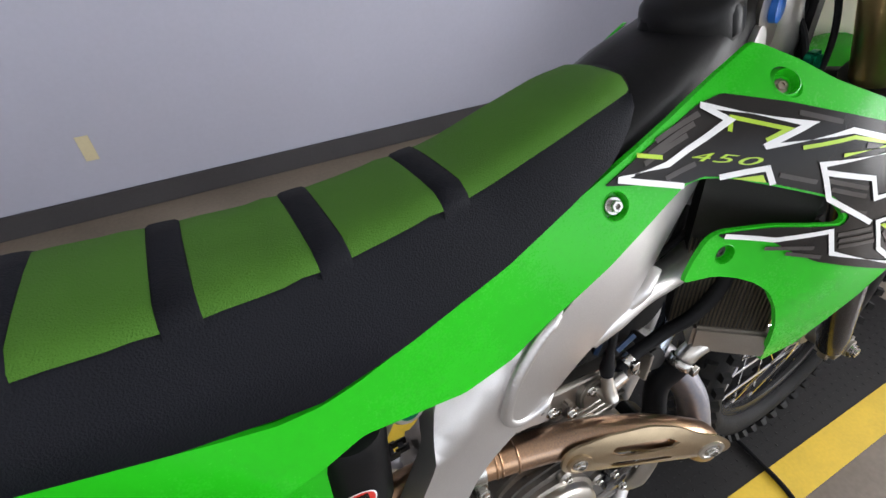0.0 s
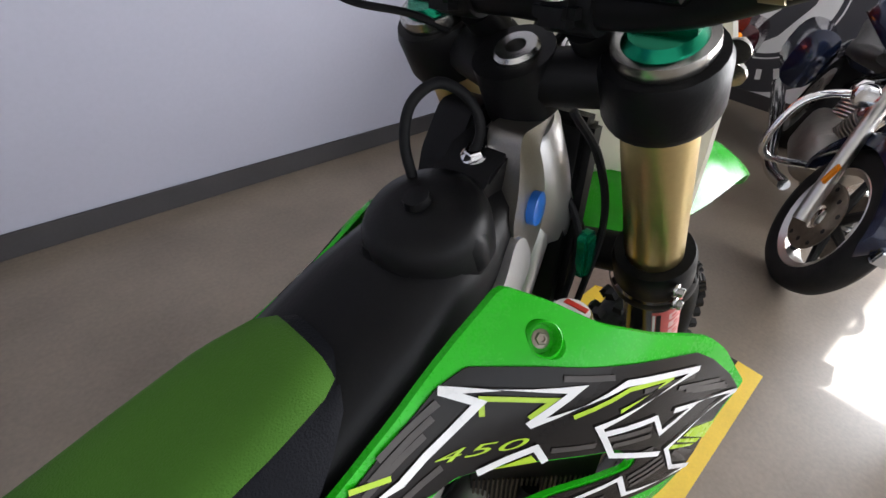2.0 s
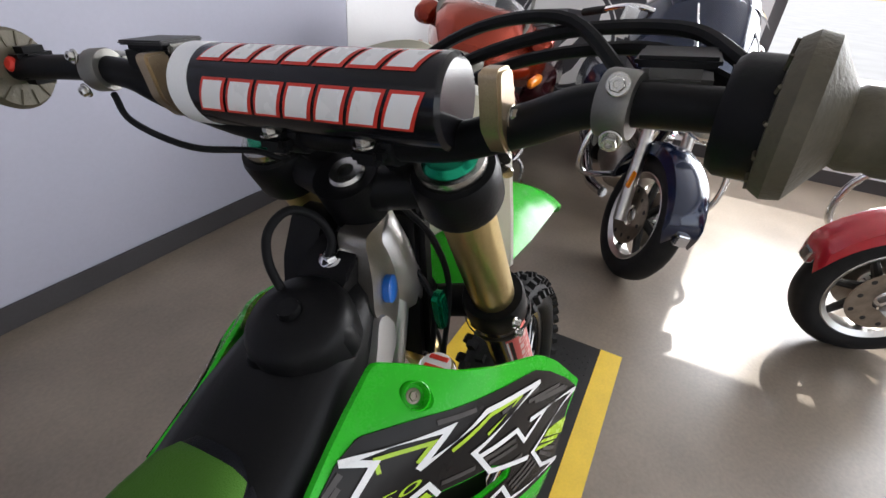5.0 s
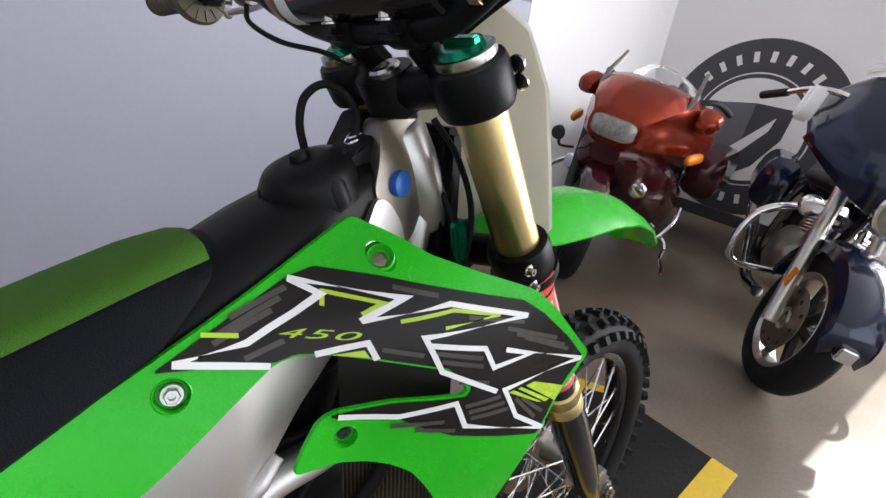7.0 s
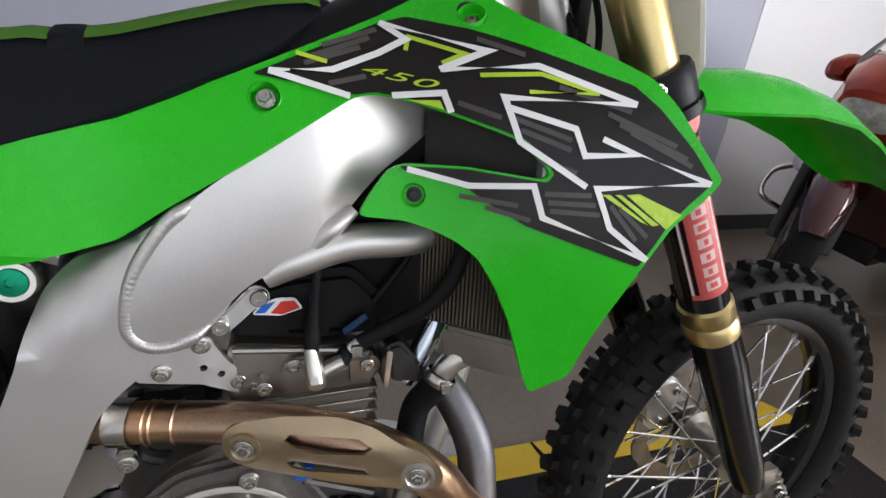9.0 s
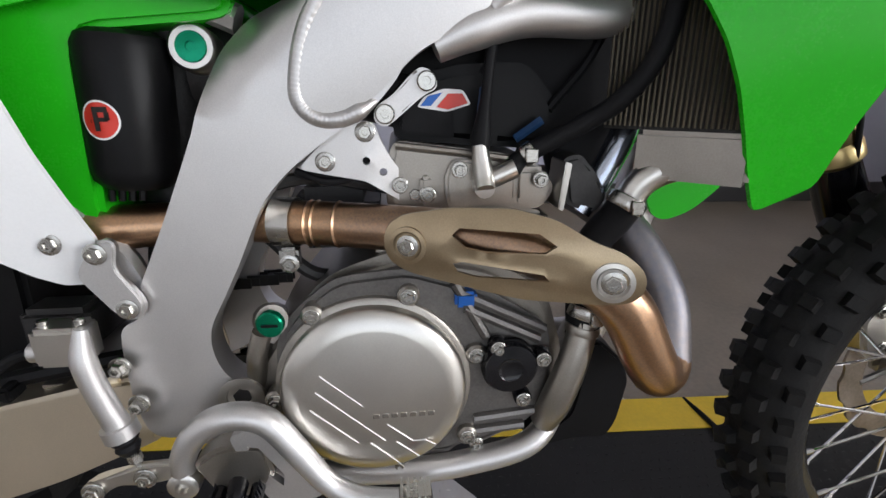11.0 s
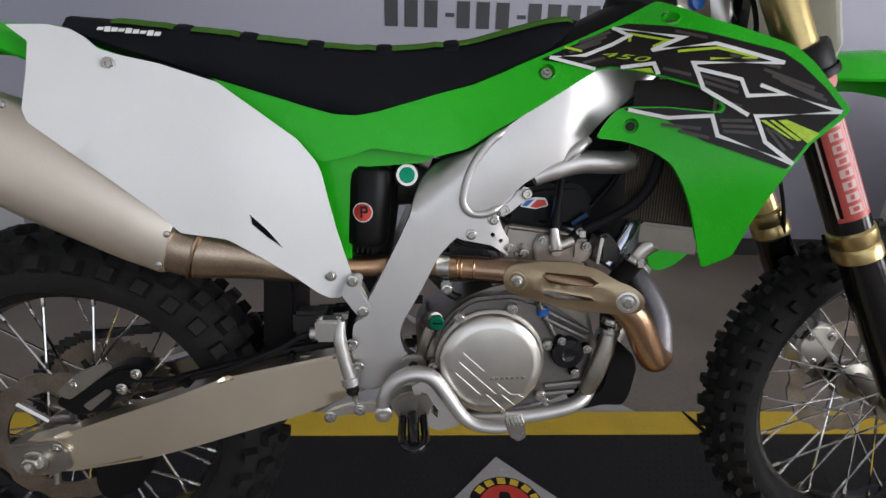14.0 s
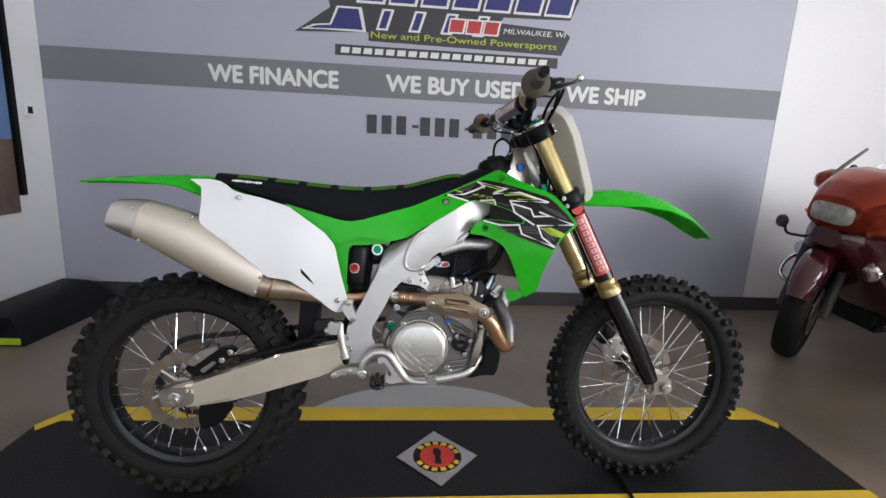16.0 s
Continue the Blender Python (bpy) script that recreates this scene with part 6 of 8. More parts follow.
for s in (-1, 1):
    y = 0.095 * s
    bm = B()
    fork_patch(bm, y, 0.0305, -62, 38, 0.905, 0.728)
    lab = part("fork_label", bm, M["label"], bike, "red fork label with pale print")
    for k in range(9):
        z = 0.895 - k * 0.0180
        bm = B()
        fork_patch(bm, y, 0.0307, -28, 6, z, z - 0.0125, 5)
        mark = part("label_mark", bm, M["label_print"], lab)
        bm = B()
        fork_patch(bm, y, 0.0309, -22 + (k * 7) % 9, -8 + (k * 5) % 7, z - 0.003, z - 0.0095, 4)
        part("mark_core", bm, M["label"], mark)
    for a0, a1, m in ((-61, -56, "dwhite"), (-54, -45, "black"), (20, 26, "dwhite")):
        bm = B()
        fork_patch(bm, y, 0.0308, a0, a1, 0.90, 0.735)
        part("label_stripe", bm, M[m], lab)
    bm = B()
    lathe(bm, [(0.0185, 0), (0, 0.0008)], on_fork(0.925, y) + Vector((0, s * 0.0304, 0)), (0, s, 0), 24)
    part("label_disc", bm, M["red"], lab)
    # pinch bolts of the clamps
    for z in (1.152, 1.137):
        bolt(on_fork(z, y + 0.030 * s, 0.030), FV, 0.006, 0.008, upper)
    for z in (0.966, 0.944):
        bolt(on_fork(z, y + 0.034 * s, -0.026), (0, s, 0), 0.005, 0.008)
    bm = B()
    lathe(bm, [(0.0415, -0.006), (0.0425, 0), (0.0415, 0.006)], on_fork(0.935, y), AX, 28, False)
    part("clamp_boot", bm, M["black"], bike)
# raised bars on the fork caps
for s in (-1, 1):
    bm = B()
    c = on_fork(1.172, 0.095 * s) - AX * 0.010
    mtx = turn_to(c, -AX)
    box(bm, (-0.020, -0.0045, -0.002), (0.020, 0.0045, 0.006), 0.0015)
    part("cap_bar", bm, M["anod"], bike, "raised bar of the green fork cap", at=mtx)
for s in (-1, 1):
    bm = B()
    lathe(bm, [(0.017, -0.006), (0.0195, -0.006), (0.0195, 0.001), (0.017, 0.001)], on_fork(1.158, 0.045 * s, 0.002), AX, 28, False)
    part("mount_ring", bm, M["chrome"], upper, "bright ring of the bar mount")
# steering stem, radiator catch tank and cables between the legs
bm = B()
tube(bm, [on_fork(1.12, 0, -0.03), on_fork(0.95, 0, -0.03)], 0.020, 16, 1)
part("steering_stem", bm, M["dark"], bike, "dark steering stem")
for y0, pts in ((0.04, [(1.05, 0.05, 1.16), (1.10, 0.05, 1.08), (1.17, 0.05, 0.95), (1.27, 0.05, 0.76), (1.33, 0.075, 0.60), (1.40, 0.085, 0.47)]), (0.02, [(1.03, 0.03, 1.11), (1.05, 0.01, 1.08), (1.075, -0.04, 1.01), (1.075, -0.045, 0.93), (1.03, -0.04, 0.85)]), (0.0, [(1.055, -0.03, 1.11), (1.075, -0.05, 1.07), (1.095, -0.058, 1.0), (1.085, -0.052, 0.90)])):
    bm = B()
    tube(bm, pts, 0.0036, 8, 7)
    part("cable", bm, M["hose"], bike, "black control cable")
# stay enlarged into a black block that darkens the gap by the fork
bm = B()
box(bm, (1.070, -0.040, 0.90), (1.098, 0.045, 1.10), 0.008)
part("number_plate_stay", bm, M["black"], bike, "black stay behind the number plate, enlarged to darken the gap")
bm = B()
plate(bm, round_poly([(1.070, 0.996), (1.088, 1.000), (1.098, 0.952), (1.080, 0.944)], 0.006), -0.058, -0.044, 0.004)
part("catch_bottle", bm, M["anod"], bike, "green plastic connector block")
# front caliper and its bracket, on the left leg
bm = B()
plate(bm, round_poly([(1.36, 0.44), (1.38, 0.475), (1.43, 0.48), (1.455, 0.45), (1.43, 0.41), (1.40, 0.37), (1.375, 0.39)], 0.010), 0.040, 0.085, 0.006)
fc = part("front_caliper", bm, M["alu"], bike, "silver front brake caliper")
bm = B()
plate(bm, round_poly([(1.345, 0.46), (1.37, 0.52), (1.40, 0.53), (1.41, 0.48), (1.37, 0.44)], 0.008), 0.045, 0.082, 0.006)
part("caliper_cover", bm, M["gloss"], fc)
for x, z in ((1.385, 0.455), (1.43, 0.455), (1.40, 0.40)):
    bolt((x, 0.039, z), (0, -1, 0), 0.006, 0.006, fc)
bm = B()
tube(bm, [(1.505, -0.135, 0.352), (1.505, 0.125, 0.352)], 0.011, 16, 1)
lathe(bm, [(0.015, 0), (0.015, 0.010), (0.009, 0.011), (0.009, 0.004), (0, 0.004)], (1.505, -0.118, 0.352), (0, -1, 0), 24)
part("front_axle", bm, M["steel"], bike, "steel front axle")

# ---- handlebar ----
half = [(0.992, 0.0, 1.198), (0.992, 0.06, 1.198), (0.987, 0.11, 1.205), (0.972, 0.165, 1.226), (0.964, 0.21, 1.243), (0.950, 0.29, 1.246), (0.922, 0.440, 1.239)]
bm = B()
tube(bm, [(a, -b, c) for a, b, c in reversed(half[1:])] + half, [0.011, 0.011, 0.0125, 0.0135, 0.0140, 0.0142, 0.0142, 0.0142, 0.0140, 0.0135, 0.0125, 0.011, 0.011], 16)
bar = part("handlebar", bm, M["black"], bike, "black tapered handlebar", at=Matrix.Translation((0.010, -0.005, -0.006)), smooth=60)
PA, PB, PR = Vector((0.979, -0.116, 1.2345)), Vector((0.977, 0.101, 1.2357)), 0.0324
PD = (PB - PA).normalized()
PU = (Vector((0, 0, 1)) - PD * PD.z).normalized()
PX = PU.cross(PD)
if PX.x > 0:
    PX = -PX
bm = B()
lathe(bm, [(PR - 0.003, 0), (PR, 0.003), (PR, (PB - PA).length)], PA, PD, 40)
pad = part("bar_pad", bm, M["gloss"], bar, "black crossbar pad with red-edged white print")
bm = B()
lathe(bm, [(PR + 0.0006, 0), (PR + 0.0006, 0.022), (PR - 0.003, 0.026), (0, 0.026)], PB, PD, 40)
part("pad_end", bm, M["white"], pad, "white pad end band")


def pad_patch(s0, s1, a0, a1, lean, lift, m, name):
    """A slanted block of print: s along the pad, angles up from the side that faces the rider."""
    b = B()
    n = 6
    rows = []
    for k in range(n + 1):
        a = radians(a0 + (a1 - a0) * k / n)
        sh = lean * (k / n - 0.5)
        o = PX * math.cos(a) + PU * math.sin(a)
        rows.append([b.verts.new(PA + PD * (s + sh) + o * (PR + lift)) for s in (s0, s1)])
    for p, q in zip(rows, rows[1:]):
        b.faces.new((p[0], p[1], q[1], q[0]))
    part(name, b, M[m], pad)


for a0, a1 in ((-24, 22), (44, 84)):
    for k in range(7):
        s0 = 0.014 + k * 0.0276
        pad_patch(s0, s0 + 0.0248, a0, a1, -0.010, 0.0006, "red", "print_edge")
        pad_patch(s0 + 0.0026, s0 + 0.0222, a0 + 4, a1 - 4, -0.009, 0.0011, "dwhite", "print_block")
for s in (-1, 1):
    y = 0.045 * s
    bm = B()
    lathe(bm, [(0.0165, 0), (0.0150, 0.012), (0.0145, 0.040)], on_fork(1.158, y, 0.002), Vector((0.992, y, 1.198)) - on_fork(1.158, y, 0.002), 24)
    box(bm, (0.962, y - 0.014, 1.186), (1.018, y + 0.014, 1.202), 0.005)
    lathe(bm, [(0.0175, -0.018), (0.0185, -0.015), (0.0185, 0.015), (0.0175, 0.018)], (0.992, y, 1.198), (0, 1, 0), 28)
    cl = part("bar_clamp", bm, M["black"], bar, "black handlebar clamp")
    for dx in (-0.024, 0.020):
        bolt((0.991 + dx, y, 1.2015), (dx * 6, 0, 1), 0.0062, 0.008, cl)
    # crossbar mount plates
    bm = B()
    plate(bm, round_poly([(0.945, 1.262), (0.968, 1.262), (0.986, 1.215), (0.968, 1.206), (0.950, 1.225)], 0.006), 0.149 * s - 0.007, 0.149 * s + 0.007, 0.002)
    cm = part("crossbar_mount", bm, M["guard"], bar, "gold anodised crossbar mount")
    bolt((0.966, 0.149 * s - 0.0075, 1.232), (0, -1, 0), 0.005, 0.005, cm)
    # grip with its flange
    g0, g1 = (Vector((0.943, 0.336, 1.244)), Vector((0.922, 0.456, 1.238))) if s > 0 else (Vector((0.948, -0.292, 1.246)), Vector((0.925, -0.412, 1.240)))
    gd = (g1 - g0).normalized()
    n = (g1 - g0).length
    bm = B()
    prof = [(0.016, 0), (0.0175, 0.004)]
    for k in range(9):
        prof += [(0.0170, 0.010 + k * n / 10), (0.0182, 0.013 + k * n / 10), (0.0182, 0.018 + k * n / 10)]
    lathe(bm, prof + [(0.0175, n - 0.003), (0.012, n), (0, n)], g0, gd, 24)
    part("grip", bm, M["grip"], bar, "worn brown-grey rubber grip")
    bm = B()
    lathe(bm, [(0.017, -0.006), (0.034, -0.004), (0.0375, 0.002), (0.036, 0.010), (0.020, 0.020), (0.017, 0.022)], g0, gd, 36)
    fl = part("grip_flange", bm, M["grip"], bar, "ribbed grip flange")
    for k in range(14):
        a = 2 * math.pi * k / 14
        u = gd.orthogonal().normalized()
        w = gd.cross(u)
        o = u * math.cos(a) + w * math.sin(a)
        b2 = B()
        tube(b2, [g0 + o * 0.020 - gd * 0.006, g0 + o * 0.034 - gd * 0.0045], 0.0011, 5, 1)
        part("flange_rib", b2, M["grip"], fl)
    # lever and perch
    c = Vector((0.961, 0.228 if s > 0 else -0.219, 1.2445))
    bm = B()
    lathe(bm, [(0.0175, -0.009), (0.0185, -0.007), (0.0185, 0.007), (0.0175, 0.009)], c, gd, 22)
    box(bm, c + Vector((0.012, -0.012, -0.012)), c + Vector((0.052, 0.012, 0.010)), 0.004)
    perch = part("lever_perch", bm, M["perch"], bar, "grey lever perch")
    for dz in (0.020, -0.020):
        bolt(c + Vector((-0.020, 0, dz * 0.7)), (-1, 0, dz * 10), 0.0042, 0.006, perch)
    bm = B()
    tube(bm, [c + Vector((0.045, 0, -0.002)), Vector((1.022, 0.30 * s, 1.246)), Vector((1.028, 0.36 * s, 1.240)), Vector((1.012, 0.42 * s, 1.233))], [0.007, 0.0075, 0.0065, 0.0055], 12, 5, flat=0.8)
    lathe(bm, [(0.0, -0.008), (0.006, -0.006), (0.0085, 0), (0.006, 0.006), (0.0, 0.008)], (1.012, 0.423 * s, 1.233), (0, 1, 0), 14)
    part("lever", bm, M["alu"], bar, "silver hand lever")
# left side: start switch, red stop button, clutch housing
bm = B()
box(bm, (0.938, 0.306, 1.230), (0.968, 0.333, 1.264), 0.006)
sw = part("stop_switch", bm, M["black"], bar, "black switch block with red button")
bm = B()
lathe(bm, [(0.007, 0), (0.007, 0.004), (0.005, 0.006), (0, 0.006)], (0.938, 0.323, 1.249), (-1, 0, 0.3), 18)
part("stop_button", bm, M["red"], sw, "red stop button")
bm = B()
box(bm, (0.962, 0.142, 1.236), (1.002, 0.194, 1.266), 0.004)
hb = part("clutch_housing", bm, M["black"], bar, "black square clutch housing")
bm = B()
box(bm, (0.961, 0.140, 1.266), (1.003, 0.196, 1.270), 0.0015)
part("housing_lid", bm, M["dark"], hb)
bm = B()
box(bm, (0.966, 0.136, 1.258), (0.985, 0.1415, 1.267), 0.002)
part("housing_tab", bm, M["perch"], hb)
bm = B()
tube(bm, [(0.955, 0.215, 1.225), (0.945, 0.185, 1.205), (0.955, 0.13, 1.185), (0.99, 0.09, 1.175), (1.03, 0.06, 1.15)], 0.0030, 8, 6)
part("clutch_cable", bm, M["hose"], bar, "black clutch cable")
# right side: brake master cylinder, throttle tube and its cables
bm = B()
box(bm, (0.972, -0.262, 1.228), (1.016, -0.224, 1.262), 0.006)
mcf = part("front_master_cylinder", bm, M["perch"], bar, "grey front brake master cylinder")
bm = B()
box(bm, (0.971, -0.264, 1.262), (1.017, -0.222, 1.268), 0.002)
part("reservoir_lid", bm, M["black"], mcf)
bm = B()
lathe(bm, [(0.026, 0), (0.029, 0.004), (0.029, 0.020), (0.024, 0.024)], (0.953, -0.268, 1.245), (-0.19, -0.98, -0.05), 26)
box(bm, (0.955, -0.292, 1.232), (1.000, -0.270, 1.268), 0.006)
part("throttle_housing", bm, M["black"], bar, "black throttle housing")
for pts in ([(0.995, -0.28, 1.26), (1.04, -0.24, 1.275), (1.06, -0.15, 1.268), (1.06, -0.06, 1.235), (1.06, 0.0, 1.18)], [(0.995, -0.275, 1.25), (1.05, -0.22, 1.262), (1.075, -0.12, 1.245), (1.075, -0.03, 1.20), (1.07, 0.02, 1.15)], [(1.01, -0.22, 1.245), (1.06, -0.16, 1.28), (1.09, -0.06, 1.26), (1.09, 0.03, 1.19), (1.07, 0.055, 1.10)]):
    bm = B()
    tube(bm, pts, 0.0048, 8, 7)
    part("cable", bm, M["hose"], bar, "black control cable")
# tank mount screw
bolt((0.977, -0.001, 1.0895), (-0.55, 0, 1), 0.0085, 0.006, tank, "chrome")
# seat maker's plain badge
for k in range(9):
    b2 = B()
    x = 0.148 + k * 0.0093
    zt, zl, wt, wl = lerp_table(SEAT, x)
    y, h = -(wt + 0.0090), 0.0021 + 0.0007 * (k * 5 % 3)
    v = [b2.verts.new(p) for p in ((x, y - 0.001, zt - 0.017 - h), (x + 0.0080, y - 0.001, zt - 0.017 - h), (x + 0.0098, y + 0.001, zt - 0.017 + h), (x + 0.0018, y + 0.001, zt - 0.017 + h))]
    b2.faces.new(v)
    part("badge_mark", b2, M["dwhite"], seat)

# ---- wall lettering ----
def wall_sign(name, words, x0, x1, z0, height, material, label, category="wall lettering", shear=0.0, lift=0.004):
    me = lettering(words, 1.0, 0.0, 1.0, shear)
    xs, ys = [v.co.x for v in me.vertices], [v.co.y for v in me.vertices]
    sx, sz = (x1 - x0) / (max(xs) - min(xs)), height / (max(ys) - min(ys))
    a, b = min(xs), min(ys)
    for v in me.vertices:
        v.co = ((v.co.x - a) * sx + x0, WALL_Y - lift, (v.co.y - b) * sz + z0)
    me.materials.append(material)
    ob = new(name, me)
    if label:
        ob.matrix_basis = ROOM
    return tagged(ob, label, category)


M["sign_white"] = mat("white_wall_vinyl", (0.78, 0.78, 0.77), 0.5, var=0.04, bump=0.0)
M["sign_dark"] = mat("charcoal_wall_vinyl", (0.050, 0.050, 0.057), 0.5, var=0.08, bump=0.0)
M["sign_navy"] = mat("navy_wall_vinyl", (0.03, 0.035, 0.17), 0.45, var=0.1, bump=0.0)
M["sign_red"] = mat("red_wall_vinyl", (0.50, 0.05, 0.05), 0.45, var=0.1, bump=0.0)
M["sign_lime"] = mat("lime_wall_vinyl", (0.52, 0.58, 0.05), 0.45, var=0.06, bump=0.0)


def bold(ob, w=0.006):
    """Thickens thin letters a little."""
    bm = B()
    bm.from_mesh(ob.data)
    extra = []
    for dx, dz in ((w, 0), (-w, 0), (0, w), (0, -w)):
        r = bmesh.ops.duplicate(bm, geom=[f for f in bm.faces if f.is_valid][:len(ob.data.polygons)])
        for g in r["geom"]:
            if isinstance(g, bmesh.types.BMVert):
                g.co.x += dx
                g.co.z += dz
                g.co.y += 0.00012 * (len(extra) + 1)
        extra.append(1)
    bm.to_mesh(ob.data)
    bm.free()
    return ob


for words, a, b in (("WE FINANCE", -0.635, 0.168), ("WE BUY USED", 0.480, 1.405), ("WE SHIP", 1.680, 2.225)):
    bold(wall_sign("wall_lettering", words, a, b, 1.436, 0.100, M["sign_white"], "white capital lettering on the grey wall stripe"), 0.0055)
# the number under the stripe, as plain dark bars
num = thing("number_row", "row of charcoal bars in place of a number on the wall", "wall lettering", at=ROOM)
x = 0.358
for k in range(12):
    dash = k in (3, 7)
    w = 0.062 if dash else 0.088
    bm = B()
    if dash:
        box(bm, (x + 0.006, WALL_Y - 0.004, 1.212), (x + w - 0.012, WALL_Y - 0.002, 1.230), 0)
    else:
        box(bm, (x, WALL_Y - 0.004, 1.163), (x + 0.064, WALL_Y - 0.002, 1.283), 0)
    part("plain_bar", bm, M["sign_dark"], num)
    x += w + 0.009 if not dash else w
# shop sign above the stripe: plain shapes for the name, words for the rest
sign = thing("shop_sign", "large navy, white and red shop sign decal on the grey wall", "wall sign", at=ROOM)


def sign_shape(name, pts, material, lift):
    bm = B()
    vs = [bm.verts.new((x, WALL_Y - lift, z)) for x, z in pts]
    f = bm.faces.new(vs)
    r = bmesh.ops.extrude_face_region(bm, geom=[f])
    for v in r["geom"]:
        if isinstance(v, bmesh.types.BMVert):
            v.co.y += 0.0012
    return part(name, bm, material, sign)


sign_shape("backing", [(-0.10, 1.765), (0.36, 1.785), (0.36, 1.735), (1.62, 1.722), (1.67, 1.84), (1.62, 1.875), (1.20, 1.895), (1.22, 1.93), (1.66, 1.94), (1.75, 2.18), (0.05, 2.18), (0.12, 1.92)], M["sign_dark"], 0.0025)
sign_shape("backing", [(0.150, 1.640), (1.60, 1.640), (1.60, 1.705), (0.150, 1.705)], M["sign_dark"], 0.0025)
for k in range(5):
    sign_shape("name_edge", [(0.10 + k * 0.205 + (0.10 if k else 0), 1.785 + 0.018 * (k > 0)), (0.285 + k * 0.205 - (0.01 if k else -0.06), 1.785 + 0.018 * (k > 0)), (0.325 + k * 0.205 - 0.01, 1.93), (0.16 + k * 0.205 + (0.08 if k else 0), 1.93)], M["sign_white"], 0.0038)
    sign_shape("name_block", [(0.118 + k * 0.205 + (0.10 if k else 0), 1.797 + 0.018 * (k > 0)), (0.272 + k * 0.205 - (0.01 if k else -0.05), 1.797 + 0.018 * (k > 0)), (0.305 + k * 0.205 - 0.01, 1.918), (0.172 + k * 0.205 + (0.08 if k else 0), 1.918)], M["sign_navy"], 0.0052)
sign_shape("name_flash", [(-0.06, 1.782), (0.20, 1.790), (0.30, 1.84), (0.02, 1.815)], M["sign_white"], 0.0040)
sign_shape("name_flash", [(-0.02, 1.790), (0.20, 1.796), (0.26, 1.826), (0.04, 1.808)], M["sign_navy"], 0.0060)
for k in range(3):
    sign_shape("ending_edge", [(0.862 + k * 0.112, 1.812), (0.968 + k * 0.112, 1.812), (0.985 + k * 0.112, 1.905), (0.875 + k * 0.112, 1.905)], M["sign_white"], 0.0062)
    sign_shape("ending_block", [(0.872 + k * 0.112, 1.822), (0.957 + k * 0.112, 1.822), (0.970 + k * 0.112, 1.895), (0.884 + k * 0.112, 1.895)], M["sign_red"], 0.0075)
for k in range(7):
    sign_shape("name_edge", [(0.28 + k * 0.20, 1.955), (0.46 + k * 0.20, 1.955), (0.50 + k * 0.20, 2.14), (0.32 + k * 0.20, 2.14)], M["sign_white"], 0.0038)
    sign_shape("name_block", [(0.295 + k * 0.20, 1.970), (0.445 + k * 0.20, 1.970), (0.48 + k * 0.20, 2.125), (0.335 + k * 0.20, 2.125)], M["sign_navy"], 0.0052)
for k in range(19):
    sign_shape("address_bar", [(0.185 + k * 0.0715, 1.655), (0.238 + k * 0.0715, 1.655), (0.243 + k * 0.0715, 1.690), (0.190 + k * 0.0715, 1.690)], M["sign_white"], 0.0045)
ob = wall_sign("slogan", "New and Pre-Owned Powersports", 0.375, 1.585, 1.742, 0.052, M["sign_lime"], "", "", 0.0, 0.005)
ob.parent = sign
ob = wall_sign("town", "MILWAUKEE, WI", 1.225, 1.640, 1.828, 0.036, M["sign_white"], "", "", 0.2, 0.005)
ob.parent = sign
# scrap of tape on the wall
bm = B()
box(bm, (-0.02, WALL_Y - 0.003, 0.245), (0.025, WALL_Y - 0.001, 0.345), 0)
M["tape"] = mat("masking_tape", (0.66, 0.58, 0.36), 0.6, var=0.08, bump=0.05)
tagged(part("masking_tape", bm, M["tape"], label="short strip of cream masking tape on the grey wall", at=ROOM), category="tape")

# ---- west wall things ----
pic = thing("framed_print", "large black-framed print in blue and brown on the wall", "picture", at=ROOM)
M["print_blue"] = mat("print_blue", (0.09, 0.16, 0.38), 0.4, var=0.3, scale=3, bump=0.0, tint=(0.16, 0.26, 0.42))
M["print_brown"] = mat("print_brown", (0.16, 0.11, 0.085), 0.4, var=0.5, scale=4, bump=0.0)
for name, lo, hi, m in (("print_sky", (LEFT_X + 0.002, 0.4, 1.02), (LEFT_X + 0.012, 1.60, 1.95), "print_blue"), ("print_ground", (LEFT_X + 0.002, 0.4, 0.60), (LEFT_X + 0.012, 1.60, 1.02), "print_brown"), ("frame_side", (LEFT_X, 1.60, 0.70), (LEFT_X + 0.035, 1.635, 1.98), "black"), ("frame_top", (LEFT_X, 0.4, 1.95), (LEFT_X + 0.035, 1.60, 1.98), "black")):
    bm = B()
    box(bm, lo, hi, 0.002)
    part(name, bm, M[m], pic)
bm = B()
box(bm, (LEFT_X, 1.715, 1.155), (LEFT_X + 0.022, 1.80, 1.225), 0.004)
th = part("thermostat", bm, M["white"], label="small white wall thermostat with dark display", at=ROOM)
tagged(th, category="thermostat")
bm = B()
box(bm, (LEFT_X + 0.022, 1.728, 1.172), (LEFT_X + 0.024, 1.765, 1.212), 0.0005)
part("display", bm, M["gloss"], th)
# low black display stand
st = thing("display_stand", "low black display stand with a lime strip and white print", "stand", at=ROOM)
bm = B()
v = [bm.verts.new(p) for p in ((-1.61, 1.05, 0), (-1.27, 1.05, 0), (-1.20, 1.80, 0), (-1.61, 1.88, 0), (-1.61, 1.10, 0.13), (-1.36, 1.10, 0.13), (-1.42, 1.82, 0.13), (-1.61, 1.85, 0.13))]
for q in ((0, 1, 5, 4), (1, 2, 6, 5), (2, 3, 7, 6), (3, 0, 4, 7), (4, 5, 6, 7)):
    bm.faces.new([v[i] for i in q])
part("stand_body", bm, M["black"], st)
bm = B()
box(bm, (-1.60, 1.040, 0.012), (-1.285, 1.0495, 0.045), 0.001)
